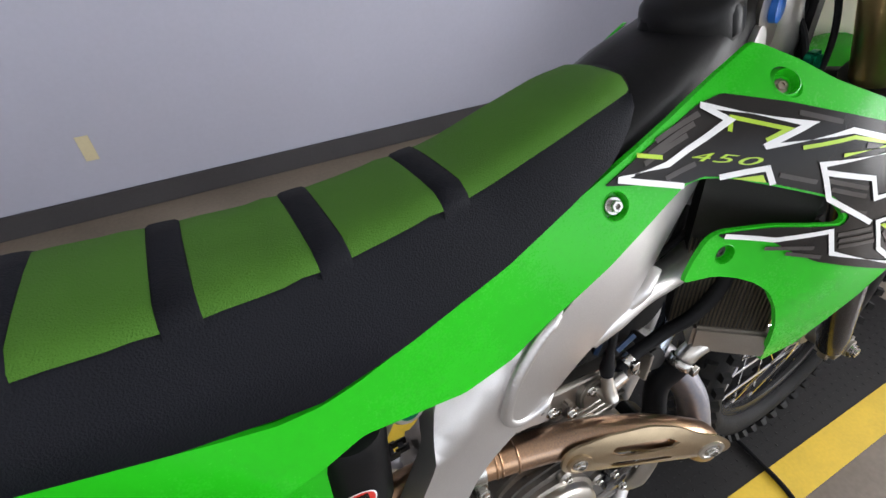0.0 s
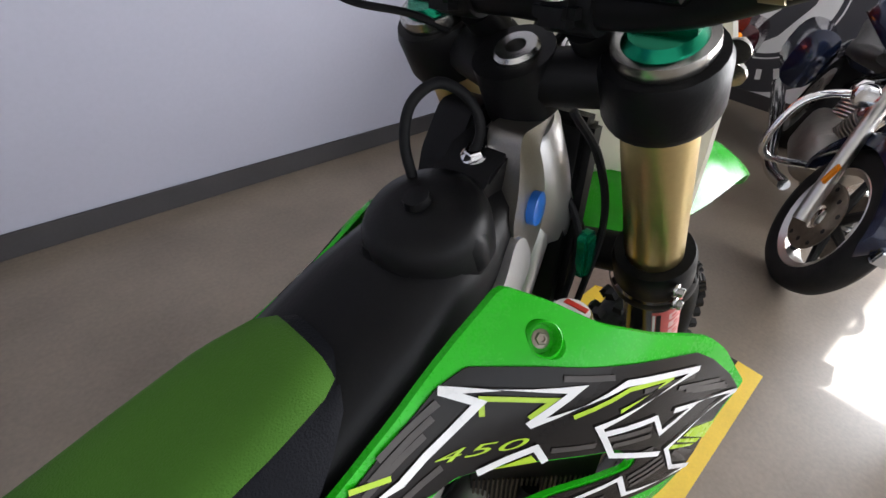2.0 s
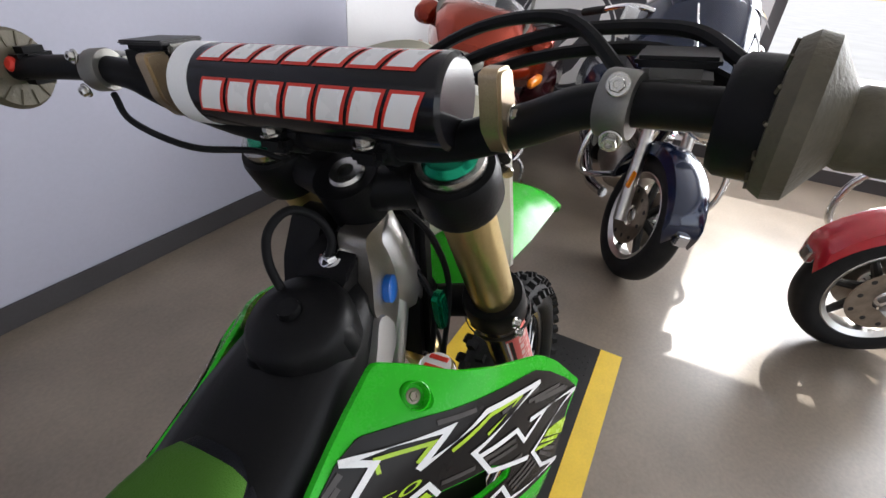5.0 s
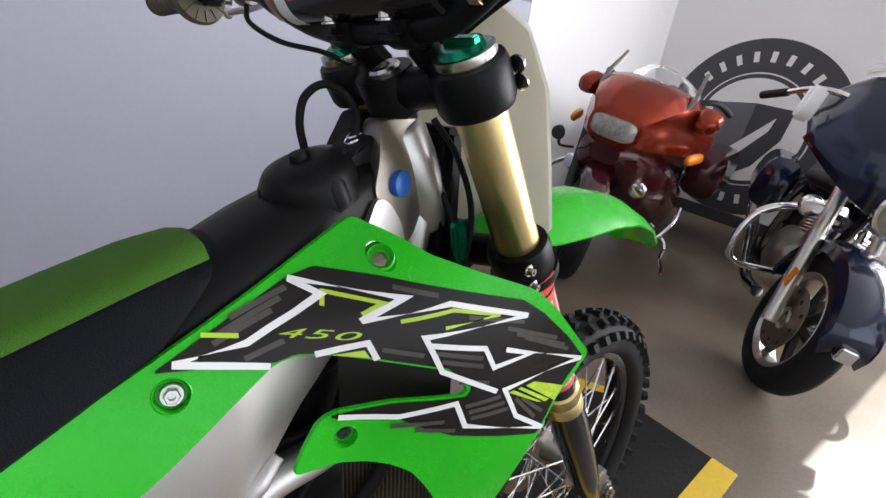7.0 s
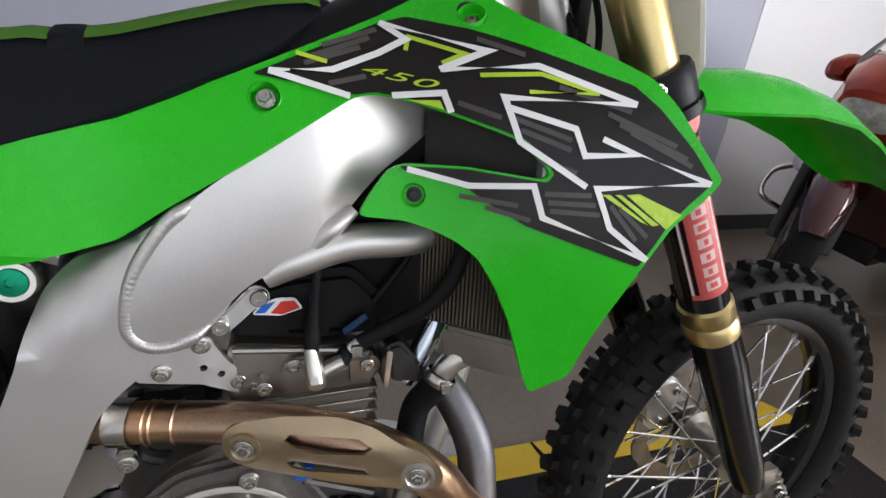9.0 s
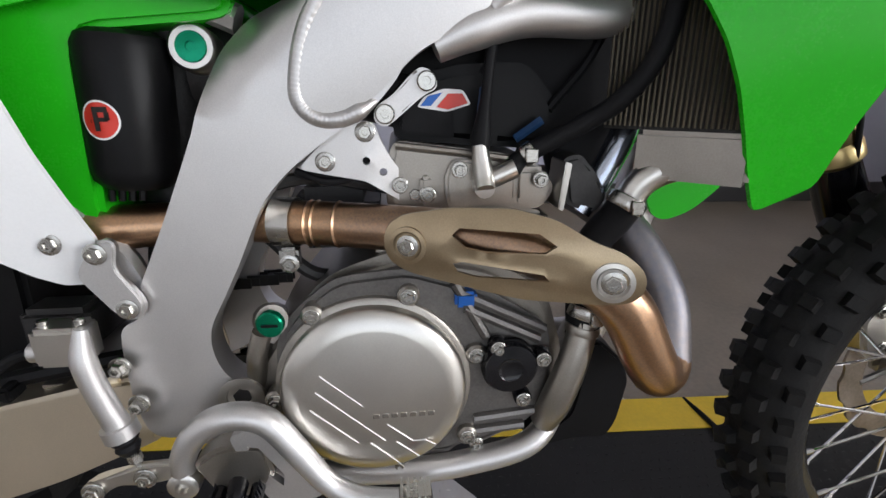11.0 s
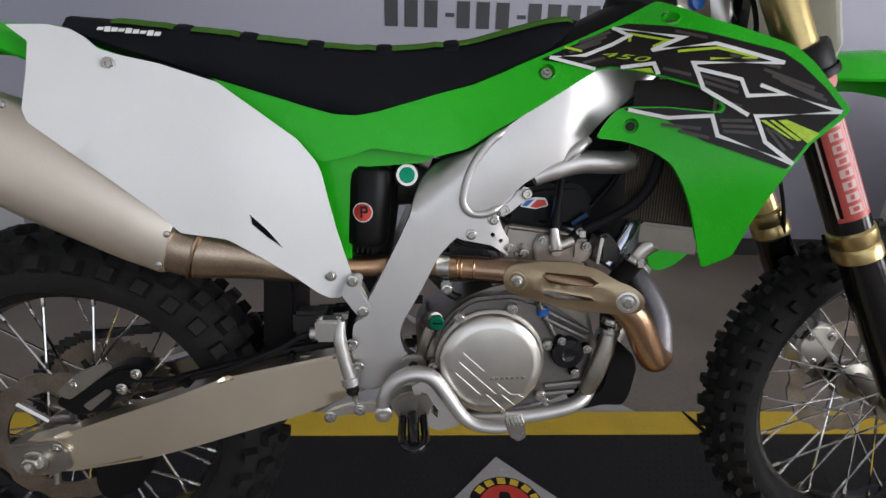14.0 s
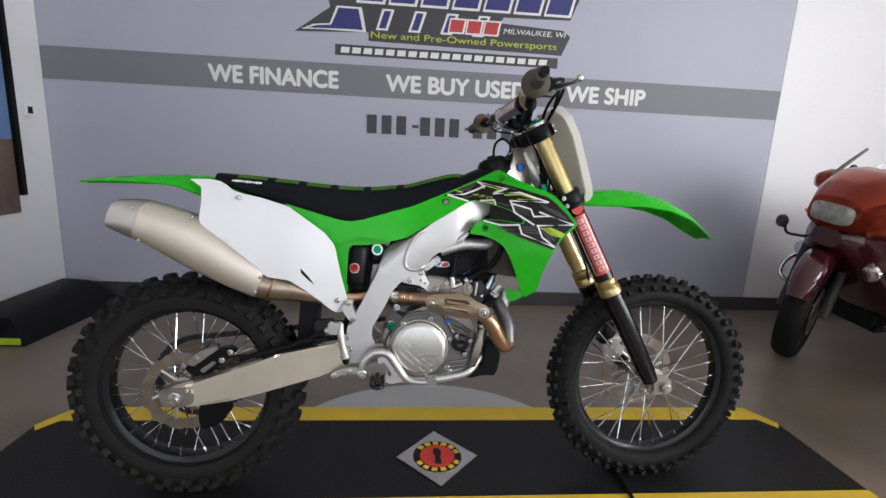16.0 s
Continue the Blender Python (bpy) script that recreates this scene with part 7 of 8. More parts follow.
part("lime_strip", bm, M["lime"], st)
for k in range(3):
    bm = B()
    box(bm, (-1.58 + k * 0.07, 1.046, 0.062), (-1.535 + k * 0.07, 1.060, 0.105), 0)
    part("print_bar", bm, M["dwhite"], st)

# ---- diamond plate emblem on the mat ----
EM = Matrix.Translation((0.785, 0.134, 0.0102)) @ Matrix.Rotation(radians(1.5), 4, "Z")
em = thing("diamond_emblem", "diamond-shaped silver tread plate emblem with red and yellow disc", "emblem", at=EM)
bm = B()
flat_slab(bm, [(0.146, 0), (0, 0.156), (-0.146, 0), (0, -0.156)], 0, 0.003)
part("tread_plate", bm, M["alu"], em, "silver tread plate")
bm = B()
for i in range(-9, 10):
    for j in range(-9, 10):
        x, y = i * 0.016 + (j % 2) * 0.008, j * 0.016
        if abs(x) / 0.135 + abs(y) / 0.145 < 1 and x * x + y * y > 0.086 ** 2:
            d = (0.005, 0.0016) if (i + j) % 2 else (0.0016, 0.005)
            q = [bm.verts.new((x + a * d[0], y + b * d[1], 0.003)) for a, b in ((-1, 0), (0, -1), (1, 0), (0, 1))]
            t = bm.verts.new((x, y, 0.0045))
            for k in range(4):
                bm.faces.new((q[k], q[(k + 1) % 4], t))
tr = part("plate_tread", bm, M["alu"], em)
tr["kind"] = "stuff"


def disc(name, r, z, m, parent, sx=1.0):
    bm = B()
    flat_slab(bm, [(r * sx * math.cos(2 * math.pi * k / 40), r * math.sin(2 * math.pi * k / 40)) for k in range(40)], z, z + 0.0012)
    return part(name, bm, M[m], parent)


disc("black_disc", 0.088, 0.003, "decal", em)
disc("red_disc", 0.062, 0.0043, "red", em)
for k in range(12):
    a = math.radians(-150 + k * 24 + (0 if k < 6 else 24))
    bm = B()
    c = Vector((0.075 * math.cos(a), 0.075 * math.sin(a)))
    t, n = Vector((-math.sin(a), math.cos(a))), Vector((math.cos(a), math.sin(a)))
    flat_slab(bm, [tuple(c + t * u * 0.010 + n * w * 0.0085) for u, w in ((-1, -1), (1, -1), (1, 1), (-1, 1))], 0.0043, 0.0055)
    part("yellow_mark", bm, M["yellow"], em)
bm = B()
flat_slab(bm, round_poly([(-0.012, -0.045), (0.014, -0.045), (0.010, -0.005), (0.016, 0.012), (0.012, 0.040), (-0.010, 0.042), (-0.016, 0.015), (-0.006, -0.002)], 0.006), 0.0056, 0.0066)
part("dark_figure_shape", bm, M["decal"], em, "plain dark shape")
# black cable lying across the mat under the front wheel
bm = B()
tube(bm, [(1.372, 0.475, 0.006), (1.386, 0.40, 0.014), (1.396, 0.32, 0.016), (1.408, 0.17, 0.016), (1.416, 0.04, 0.016), (1.412, -0.09, 0.016), (1.405, -0.14, 0.014)], 0.006, 8, 6)
tagged(part("cable", bm, M["hose"], label="black cable lying across the display mat"), category="cable")

# ---- round emblem on the east wall ----
eml = thing("wall_emblem", "round black and white shield emblem on the white wall", "wall sign", at=ROOM)
ECY, ECZ, ER = 1.06, 0.755, 0.665
M["sign_grey"] = mat("grey_wall_vinyl", (0.14, 0.14, 0.15), 0.5, var=0.1, bump=0.0)


def wall_disc(name, r, x, m):
    bm = B()
    lathe(bm, [(r, 0), (r, 0.0015), (0, 0.0016)], (x, ECY, ECZ), (-1, 0, 0), 64)
    return part(name, bm, M[m], eml)


wall_disc("black_ring", ER, RIGHT_X - 0.0005, "sign_dark")
wall_disc("pale_line", ER * 0.645, RIGHT_X - 0.0022, "sign_white")
wall_disc("dark_line", ER * 0.63, RIGHT_X - 0.0040, "sign_dark")
wall_disc("pale_disc", ER * 0.585, RIGHT_X - 0.0058, "sign_white")


def wall_shape(name, pts, m, x):
    bm = B()
    vs = [bm.verts.new((x, ECY - u, ECZ + w)) for u, w in pts]
    f = bm.faces.new(vs)
    r = bmesh.ops.extrude_face_region(bm, geom=[f])
    for v in r["geom"]:
        if isinstance(v, bmesh.types.BMVert):
            v.co.x += 0.0012
    part(name, bm, M[m], eml)


wall_shape("shield", [(-0.30, 0.17), (0.0, 0.21), (0.27, 0.20), (0.25, -0.02), (0.12, -0.25), (-0.02, -0.36), (-0.18, -0.26), (-0.28, -0.05)], "sign_grey", RIGHT_X - 0.0090)
wall_shape("shield_dark", [(0.0, 0.21), (0.27, 0.20), (0.25, -0.02), (0.12, -0.25), (-0.02, -0.36)], "sign_dark", RIGHT_X - 0.0108)
wall_shape("blade", [(-0.09, -0.16), (0.17, 0.13), (0.15, 0.03), (-0.02, -0.20)], "sign_white", RIGHT_X - 0.0126)
for k in range(18):
    a = math.radians(140 - k * 12.5) if k < 9 else math.radians(-140 + (k - 9) * 12.5)
    bm = B()
    n, t = Vector((0, -math.cos(a), math.sin(a))), Vector((0, math.sin(a), math.cos(a)))
    c = Vector((RIGHT_X - 0.0028, ECY, ECZ)) + n * ER * 0.81
    bm.faces.new([bm.verts.new(c + t * u * 0.019 + n * w * 0.037) for u, w in ((-1, -1), (1, -1), (1, 1), (-1, 1))])
    part("ring_mark", bm, M["sign_white"], eml)
# shop window frames
for name, lo, hi in (("window_mullion", (RIGHT_X + 0.06, -2.2, 0.72), (RIGHT_X + 0.14, -2.12, 2.75)), ("window_mullion", (RIGHT_X + 0.06, -3.6, 0.72), (RIGHT_X + 0.14, -3.52, 2.75)), ("window_mullion", (RIGHT_X + 0.06, -0.43, 0.72), (RIGHT_X + 0.14, -0.35, 2.75))):
    slab(name, lo, hi, M["base"], 0.004)
# mullions of the added south window, out of view
for k in range(4):
    x = -1.3 + 5.7 * k / 3
    slab("window_mullion", (x - 0.04, FRONT_Y - 0.14, 0.12), (x + 0.04, FRONT_Y - 0.06, 2.75), M["base"], 0.004)

# ---- motorcycles parked beyond: x forwards, origin on the floor under the front axle ----
M["navy"] = mat("navy_paint", (0.006, 0.013, 0.040), 0.14, 0.2, var=0.1, scale=5, bump=0.0, coat=0.6)
M["wine"] = mat("red_metallic_paint", (0.27, 0.028, 0.008), 0.18, 0.70, var=0.12, scale=5, bump=0.0, coat=0.25)
# darker copy of the red: shade on the tourer's lower parts put into colour
M["shaded_wine"] = mat("shaded_wine_paint", (0.055, 0.006, 0.010), 0.16, 0.3, var=0.12, scale=5, bump=0.0, coat=0.7)
M["cherry"] = mat("cherry_paint", (0.42, 0.012, 0.022), 0.16, 0.15, var=0.1, scale=5, bump=0.0, coat=0.6)
M["amber"] = mat("amber_lens", (0.85, 0.26, 0.01), 0.2, var=0.08, bump=0.0)
M["lens"] = mat("clear_lens", (0.40, 0.39, 0.34), 0.10, 0.3, var=0.45, scale=30, bump=0.05)
M["leather"] = mat("black_saddle", (0.015, 0.014, 0.014), 0.5, var=0.2, scale=14, fine=300, bump=0.3)
glass = bpy.data.materials.new("clear_screen")
glass.use_nodes = True
_p = glass.node_tree.nodes["Principled BSDF"]
_p.inputs["Base Color"].default_value = (0.9, 0.92, 0.93, 1)
_p.inputs["Transmission Weight"].default_value, _p.inputs["Roughness"].default_value, _p.inputs["IOR"].default_value = 1.0, 0.03, 1.15


def blob(bm, stations, n=20, p=0.75):
    """A body through ovals: x, centre height, half height, half width."""
    rings = []
    for x, z, h, w, *rest in stations:
        y = rest[0] if rest else 0.0
        rings.append([(x, y + w * math.copysign(abs(math.cos(a)) ** p, math.cos(a)), z + h * math.copysign(abs(math.sin(a)) ** p, math.sin(a))) for a in (2 * math.pi * k / n for k in range(n))])
    loft(bm, rings)


def road_wheel(thing_ob, name, at, r, w, mtx, paint_rim="alu"):
    """Tyre, cast rim with spokes, and brake disc."""
    bm = B()
    lathe(bm, [(0.030, -0.06), (0.045, -0.05), (0.030, -0.03), (0.030, 0.03), (0.045, 0.05), (0.030, 0.06)], (0, 0, 0), (0, 1, 0), 20)
    wh = part(name, bm, M["chrome"], thing_ob, "cast wheel with black tyre", at=mtx @ Matrix.Translation(at))
    bm = B()
    lathe(bm, [(r * 0.70, w * 0.42), (r * 0.80, w * 0.52), (r * 0.92, w * 0.46), (r * 0.985, w * 0.25), (r, 0), (r * 0.985, -w * 0.25), (r * 0.92, -w * 0.46), (r * 0.80, -w * 0.52), (r * 0.70, -w * 0.42), (r * 0.70, w * 0.42)], (0, 0, 0), (0, 1, 0), 56, False)
    part("tyre", bm, M["rubber"], wh, "smooth road tyre", smooth=60)
    bm = B()
    lathe(bm, [(r * 0.71, w * 0.42), (r * 0.69, w * 0.44), (r * 0.62, w * 0.30), (r * 0.62, -w * 0.30), (r * 0.69, -w * 0.44), (r * 0.71, -w * 0.42)], (0, 0, 0), (0, 1, 0), 56, False)
    part("rim", bm, M[paint_rim], wh)
    for k in range(7):
        a = 2 * math.pi * k / 7
        bm = B()
        tube(bm, [(0.03 * math.cos(a), 0, 0.03 * math.sin(a)), (r * 0.64 * math.cos(a), 0, r * 0.64 * math.sin(a))], [0.022, 0.014], 8, 1)
        part("wheel_spoke", bm, M["dark"], wh)
    for s in (-1, 1):
        bm = B()
        n = 48
        ring = [(0.050, 0.0), (r * 0.46, 0.0), (r * 0.46, 0.005), (0.050, 0.005), (0.050, 0.0)]
        lathe(bm, [(q, s * (w * 0.52 + h)) for q, h in ring], (0, 0, 0), (0, 1, 0), n, False)
        dsc = part("brake_disc", bm, M["disc"], wh, "steel brake disc")
        for k in range(10):
            a = 2 * math.pi * k / 10
            bm = B()
            q = r * (0.34 + 0.05 * (k % 2))
            lathe(bm, [(0.010, 0), (0.010, 0.0012), (0, 0.0014)], (q * math.cos(a), s * (w * 0.52 + 0.0052), q * math.sin(a)), (0, s, 0), 10)
            part("disc_hole", bm, M["dark"], wh)
    return wh


def cruiser(label, at, heading, lean, steer, paint, fairing):
    T = thing("cruiser_motorcycle", label, "motorcycle", "parked road motorcycles", at=Matrix.Translation(at) @ Matrix.Rotation(radians(heading), 4, "Z") @ Matrix.Rotation(radians(-lean), 4, "X"))
    S = Matrix.Rotation(radians(steer), 4, "Z")

    def add(name, bm, m, lab="", turned=False, parent=None, smooth=45):
        return part(name, bm, M[m], parent or T, lab, at=S if turned else Matrix.Identity(4), smooth=smooth)

    road_wheel(T, "front_wheel", (0, 0, 0.305), 0.305, 0.115, S)
    road_wheel(T, "rear_wheel", (-1.62, 0, 0.305), 0.305, 0.15, Matrix.Identity(4))
    # front fender: a strip round the wheel
    bm = B()
    rings = []
    for k in range(19):
        a = radians(18 + k * 8.2)
        rr = 0.345 - 0.012 * (k == 0)
        w = 0.085 if 0 < k < 18 else 0.065
        c = (rr * math.cos(a), rr * math.sin(a) + 0.305)
        rings.append([(c[0], -w, c[1] - 0.05), (c[0] * 1.01, -w * 0.92, c[1]), (c[0] * 1.03, -w * 0.5, c[1] + 0.018), (c[0] * 1.03, w * 0.5, c[1] + 0.018), (c[0] * 1.01, w * 0.92, c[1]), (c[0], w, c[1] - 0.05), (c[0] * 0.97, w * 0.9, c[1] - 0.045), (c[0] * 0.98, 0, c[1] + 0.008), (c[0] * 0.97, -w * 0.9, c[1] - 0.045)])
    loft(bm, rings)
    add("front_fender", bm, paint, "painted front fender", True)
    bm = B()
    box(bm, (0.315, -0.03, 0.375), (0.345, 0.03, 0.43), 0.006)
    add("fender_tip", bm, "chrome", "chrome fender tip lamp", True)
    for s in (-1, 1):
        bm = B()
        tube(bm, [(0.01, 0.105 * s, 0.27), (-0.06, 0.105 * s, 0.42), (-0.25, 0.105 * s, 0.84)], [0.030, 0.030, 0.027], 14, 2)
        leg = add("fork_leg", bm, "alu", "polished fork leg", True)
        bm = B()
        box(bm, (-0.055, 0.128 * s - 0.006, 0.42), (-0.025, 0.128 * s + 0.006, 0.50), 0.003)
        part("reflector", bm, M["amber"], leg, "amber reflector")
        bm = B()
        tube(bm, [(-0.34, 0.10 * s, 0.36), (-0.26, 0.30 * s, 0.33), (-0.24, 0.36 * s, 0.42), (-0.27, 0.34 * s, 0.58), (-0.32, 0.22 * s, 0.66), (-0.36, 0.06 * s, 0.66)], 0.016, 12, 6)
        add("crash_bar", bm, "chrome", "chrome engine guard bar")
        bm = B()
        tube(bm, [(-0.42, 0.12 * s, 0.20), (-0.70, 0.17 * s, 0.16), (-1.25, 0.20 * s, 0.22), (-1.95, 0.22 * s, 0.24)], [0.028, 0.032, 0.042, 0.045], 16, 5)
        add("exhaust", bm, "chrome", "long chrome exhaust")
        bm = B()
        blob(bm, [(-1.25, 0.55, 0.06, 0.05, 0.25 * s), (-1.30, 0.55, 0.16, 0.10, 0.27 * s), (-1.80, 0.54, 0.16, 0.11, 0.27 * s), (-1.98, 0.52, 0.10, 0.07, 0.26 * s)])
        add("saddlebag", bm, paint, "painted hard saddlebag")
        bm = B()
        tube(bm, [(-0.34, 0.04 * s, 1.02), (-0.36, 0.20 * s, 1.10), (-0.42, 0.34 * s, 1.10), (-0.60, 0.42 * s, 1.03)], 0.0125, 12, 5)
        add("handlebar_half", bm, "chrome", "chrome handlebar", True)
        bm = B()
        tube(bm, [(-0.56, 0.405 * s, 1.045), (-0.70, 0.455 * s, 0.995)], 0.018, 12, 1)
        add("hand_grip", bm, "rubber", "", True)
        if fairing:
            continue
        bm = B()
        blob(bm, [(-0.42, 1.19, 0.01, 0.02, 0.42 * s), (-0.40, 1.19, 0.045, 0.075, 0.42 * s), (-0.385, 1.19, 0.04, 0.07, 0.42 * s)], 16, 0.8)
        tube(bm, [(-0.41, 0.36 * s, 1.10), (-0.40, 0.40 * s, 1.16)], 0.006, 8, 1)
        add("mirror", bm, "chrome", "chrome mirror", True)
    # engine: a V of two finned cylinders over a case
    bm = B()
    blob(bm, [(-0.52, 0.32, 0.05, 0.08), (-0.58, 0.32, 0.13, 0.14), (-0.90, 0.33, 0.14, 0.15), (-1.05, 0.34, 0.10, 0.12)], 20, 0.6)
    eng = add("engine", bm, "cast", "chromed V-twin engine")
    for tilt, x in ((22, -0.66), (-22, -0.88)):
        d = Vector((math.sin(radians(tilt)), 0, math.cos(radians(tilt))))
        for k in range(9):
            bm = B()
            lathe(bm, [(0.070, 0), (0.085, 0.002), (0.085, 0.009), (0.070, 0.011)], Vector((x, 0, 0.40)) + d * (0.02 + k * 0.018), d, 20)
            part("cooling_fin", bm, M["alu"], eng)
        bm = B()
        lathe(bm, [(0.080, 0), (0.085, 0.02), (0.070, 0.06), (0.0, 0.07)], Vector((x, 0, 0.40)) + d * 0.18, d, 20)
        part("rocker_box", bm, M["chrome"], eng)
    bm = B()
    lathe(bm, [(0.095, 0), (0.10, 0.01), (0.09, 0.035), (0, 0.04)], (-0.77, 0.13, 0.52), (0, 1, 0), 28)
    part("air_cleaner", bm, M["chrome"], eng, "round chrome air cleaner")
    bm = B()
    lathe(bm, [(0.10, 0), (0.10, 0.03), (0.08, 0.045), (0, 0.05)], (-0.68, 0.14, 0.32), (0, 1, 0), 28)
    part("primary_cover", bm, M["chrome"], eng)
    bm = B()
    tube(bm, [(-0.30, 0, 0.80), (-0.50, 0, 0.30), (-0.62, 0, 0.18), (-1.30, 0, 0.20), (-1.60, 0, 0.33)], 0.022, 10, 5)
    tube(bm, [(-0.30, 0, 0.82), (-0.75, 0, 0.74), (-1.25, 0, 0.58), (-1.60, 0, 0.33)], 0.022, 10, 5)
    add("frame", bm, "gloss", "black tube frame")
    bm = B()
    blob(bm, [(-0.40, 0.84, 0.03, 0.05), (-0.44, 0.85, 0.09, 0.12), (-0.60, 0.86, 0.12, 0.16), (-0.85, 0.82, 0.09, 0.13), (-0.98, 0.78, 0.04, 0.06)], 22, 0.85)
    add("fuel_tank", bm, paint, "glossy teardrop tank")
    bm = B()
    blob(bm, [(-0.93, 0.74, 0.03, 0.10), (-1.02, 0.72, 0.055, 0.16), (-1.22, 0.69, 0.05, 0.18), (-1.36, 0.74, 0.06, 0.15), (-1.60, 0.78, 0.045, 0.13), (-1.70, 0.78, 0.02, 0.09)], 20, 0.7)
    add("saddle", bm, "leather", "black leather saddle")
    bm = B()
    blob(bm, [(-1.30, 0.62, 0.02, 0.10), (-1.55, 0.66, 0.06, 0.13), (-1.85, 0.58, 0.06, 0.12), (-2.0, 0.46, 0.03, 0.08)], 18, 0.7)
    add("rear_fender", bm, paint, "painted rear fender")
    # lamps and fairing
    hz, hx = (0.84, 0.03) if fairing else (0.86, -0.10)
    bm = B()
    lathe(bm, [(0.03, -0.10), (0.085, -0.07), (0.100, 0.0), (0.104, 0.018), (0.094, 0.024)], (hx, 0, hz), (1, 0, -0.05), 32)
    hl = add("headlight", bm, "chrome", "round headlight in a chrome shell", True)
    bm = B()
    lathe(bm, [(0.095, 0.020), (0.075, 0.036), (0, 0.044)], (hx, 0, hz), (1, 0, -0.05), 32)
    part("headlight_lens", bm, M["lens"], hl)
    for s in (-1, 1):
        bm = B()
        lathe(bm, [(0.02, -0.05), (0.04, -0.03), (0.045, 0.0), (0.037, 0.012), (0, 0.018)], (-0.13, 0.20 * s, 0.72), (1, 0, 0), 20)
        add("auxiliary_lamp", bm, "chrome", "", True)
    if fairing:
        bm = B()
        rings = []
        for j in range(-10, 11):
            v = j / 10
            av = abs(v)
            low = 0.745 + 0.12 * av ** 0.8 if av < 0.45 else 0.745 + 0.0633 + 0.22 * (av - 0.45) ** 1.2
            top = 1.29 - 0.24 * av ** 2.6
            low = min(low, top - 0.03)
            front = [(-0.03 - 0.24 * av ** 2 - 0.22 * u ** 1.5 - 0.05 * (1 - u) ** 3 + 0.03 * math.sin(math.pi * u), 0.315 * v, low + (top - low) * u) for u in (0, 0.12, 0.3, 0.5, 0.7, 0.88, 1)]
            rings.append(front + [(x - 0.05, y * 0.97, z) for x, y, z in reversed(front)])
        loft(bm, rings)
        fg = add("fairing", bm, paint, "glossy batwing-shaped handlebar fairing", True, None, 60)
        for s in (-1, 1):
            bm = B()
            tube(bm, [(-0.052, 0.13 * s, 0.98), (-0.10, 0.17 * s, 1.10), (-0.20, 0.15 * s, 1.19)], 0.005, 8, 5)
            part("fairing_trim", bm, M["chrome"], fg, "thin chrome trim line", at=S)
            bm = B()
            box(bm, (-0.34, 0.37 * s - 0.035, 0.97), (-0.315, 0.37 * s + 0.035, 1.11), 0.012)
            tube(bm, [(-0.36, 0.33 * s, 1.05), (-0.335, 0.38 * s, 1.04)], 0.007, 8, 1)
            add("mirror", bm, "chrome", "rectangular chrome mirror", True)
        bm = B()
        rows = []
        for t in range(6):
            u = t / 5
            rows.append([(-0.215 - 0.12 * u - 0.12 * v * v, 0.26 * v * (1 - 0.2 * u * u), 1.25 + 0.06 * u - 0.06 * v * v) for v in (-1, -0.7, -0.35, 0, 0.35, 0.7, 1)])
        loft(bm, [r + [(a - 0.005, b, c) for a, b, c in reversed(r)] for r in rows])
        part("windscreen", bm, glass, T, "clear low windscreen", at=S, smooth=60)
    return T


cruiser("dark navy cruiser with glossy fairing, leaning on its stand", (2.94, 0.035, 0.006), 196, 13, 13, "navy", True)
cruiser("cherry red cruiser with chrome engine, leaning on its stand", (2.89, -0.92, 0.006), 150, 7, -42, "cherry", False)

# ---- red touring motorcycle ----
TR = thing("touring_motorcycle", "metallic red touring motorcycle with full fairing and clear screen", "motorcycle", "parked road motorcycles", at=Matrix.Translation((2.94, 1.11, 0.006)) @ Matrix.Rotation(radians(190), 4, "Z") @ Matrix.Rotation(radians(-8), 4, "X"))
TS = Matrix.Rotation(radians(28), 4, "Z")
road_wheel(TR, "front_wheel", (0, 0, 0.30), 0.30, 0.12, TS, "dark")
road_wheel(TR, "rear_wheel", (-1.52, 0, 0.30), 0.30, 0.16, Matrix.Identity(4), "dark")
bm = B()
rings = []
for k in range(17):
    a = radians(25 + k * 7.9)
    c, w = (0.34 * math.cos(a), 0.34 * math.sin(a) + 0.30), 0.078 - 0.03 * (abs(k - 8) / 8) ** 4
    out = []
    for q in range(13):
        b = math.pi * q / 12
        lift = 0.03 * math.sin(b) - 0.05 * abs(math.cos(b)) ** 4
        out.append((c[0] * (1 + lift / 0.34), -w * math.copysign(abs(math.cos(b)) ** 0.7, math.cos(b)), 0.30 + (c[1] - 0.30) * (1 + lift / 0.34)))
    rings.append(out + [(x * 0.985, y * 0.95, 0.30 + (z - 0.30) * 0.985) for x, y, z in reversed(out)])
loft(bm, rings)
part("front_fender", bm, M["shaded_wine"], TR, "red front fender with shade put into its dark colour", at=TS, smooth=70)
for s in (-1, 1):
    bm = B()
    tube(bm, [(0.0, 0.10 * s, 0.28), (-0.24, 0.10 * s, 0.80)], 0.026, 12, 1)
    part("fork_leg", bm, M["dark"], TR, at=TS)
bm = B()
blob(bm, [(0.05, 0.86, 0.03, 0.08), (0.03, 0.875, 0.085, 0.14), (-0.06, 0.895, 0.140, 0.20), (-0.16, 0.915, 0.180, 0.24), (-0.26, 0.92, 0.195, 0.285), (-0.38, 0.90, 0.195, 0.33), (-0.52, 0.85, 0.17, 0.36), (-0.62, 0.80, 0.12, 0.34), (-0.70, 0.77, 0.06, 0.28)], 14, 0.60)
part("fairing", bm, M["wine"], TR, "large metallic red fairing", smooth=24)
bm = B()
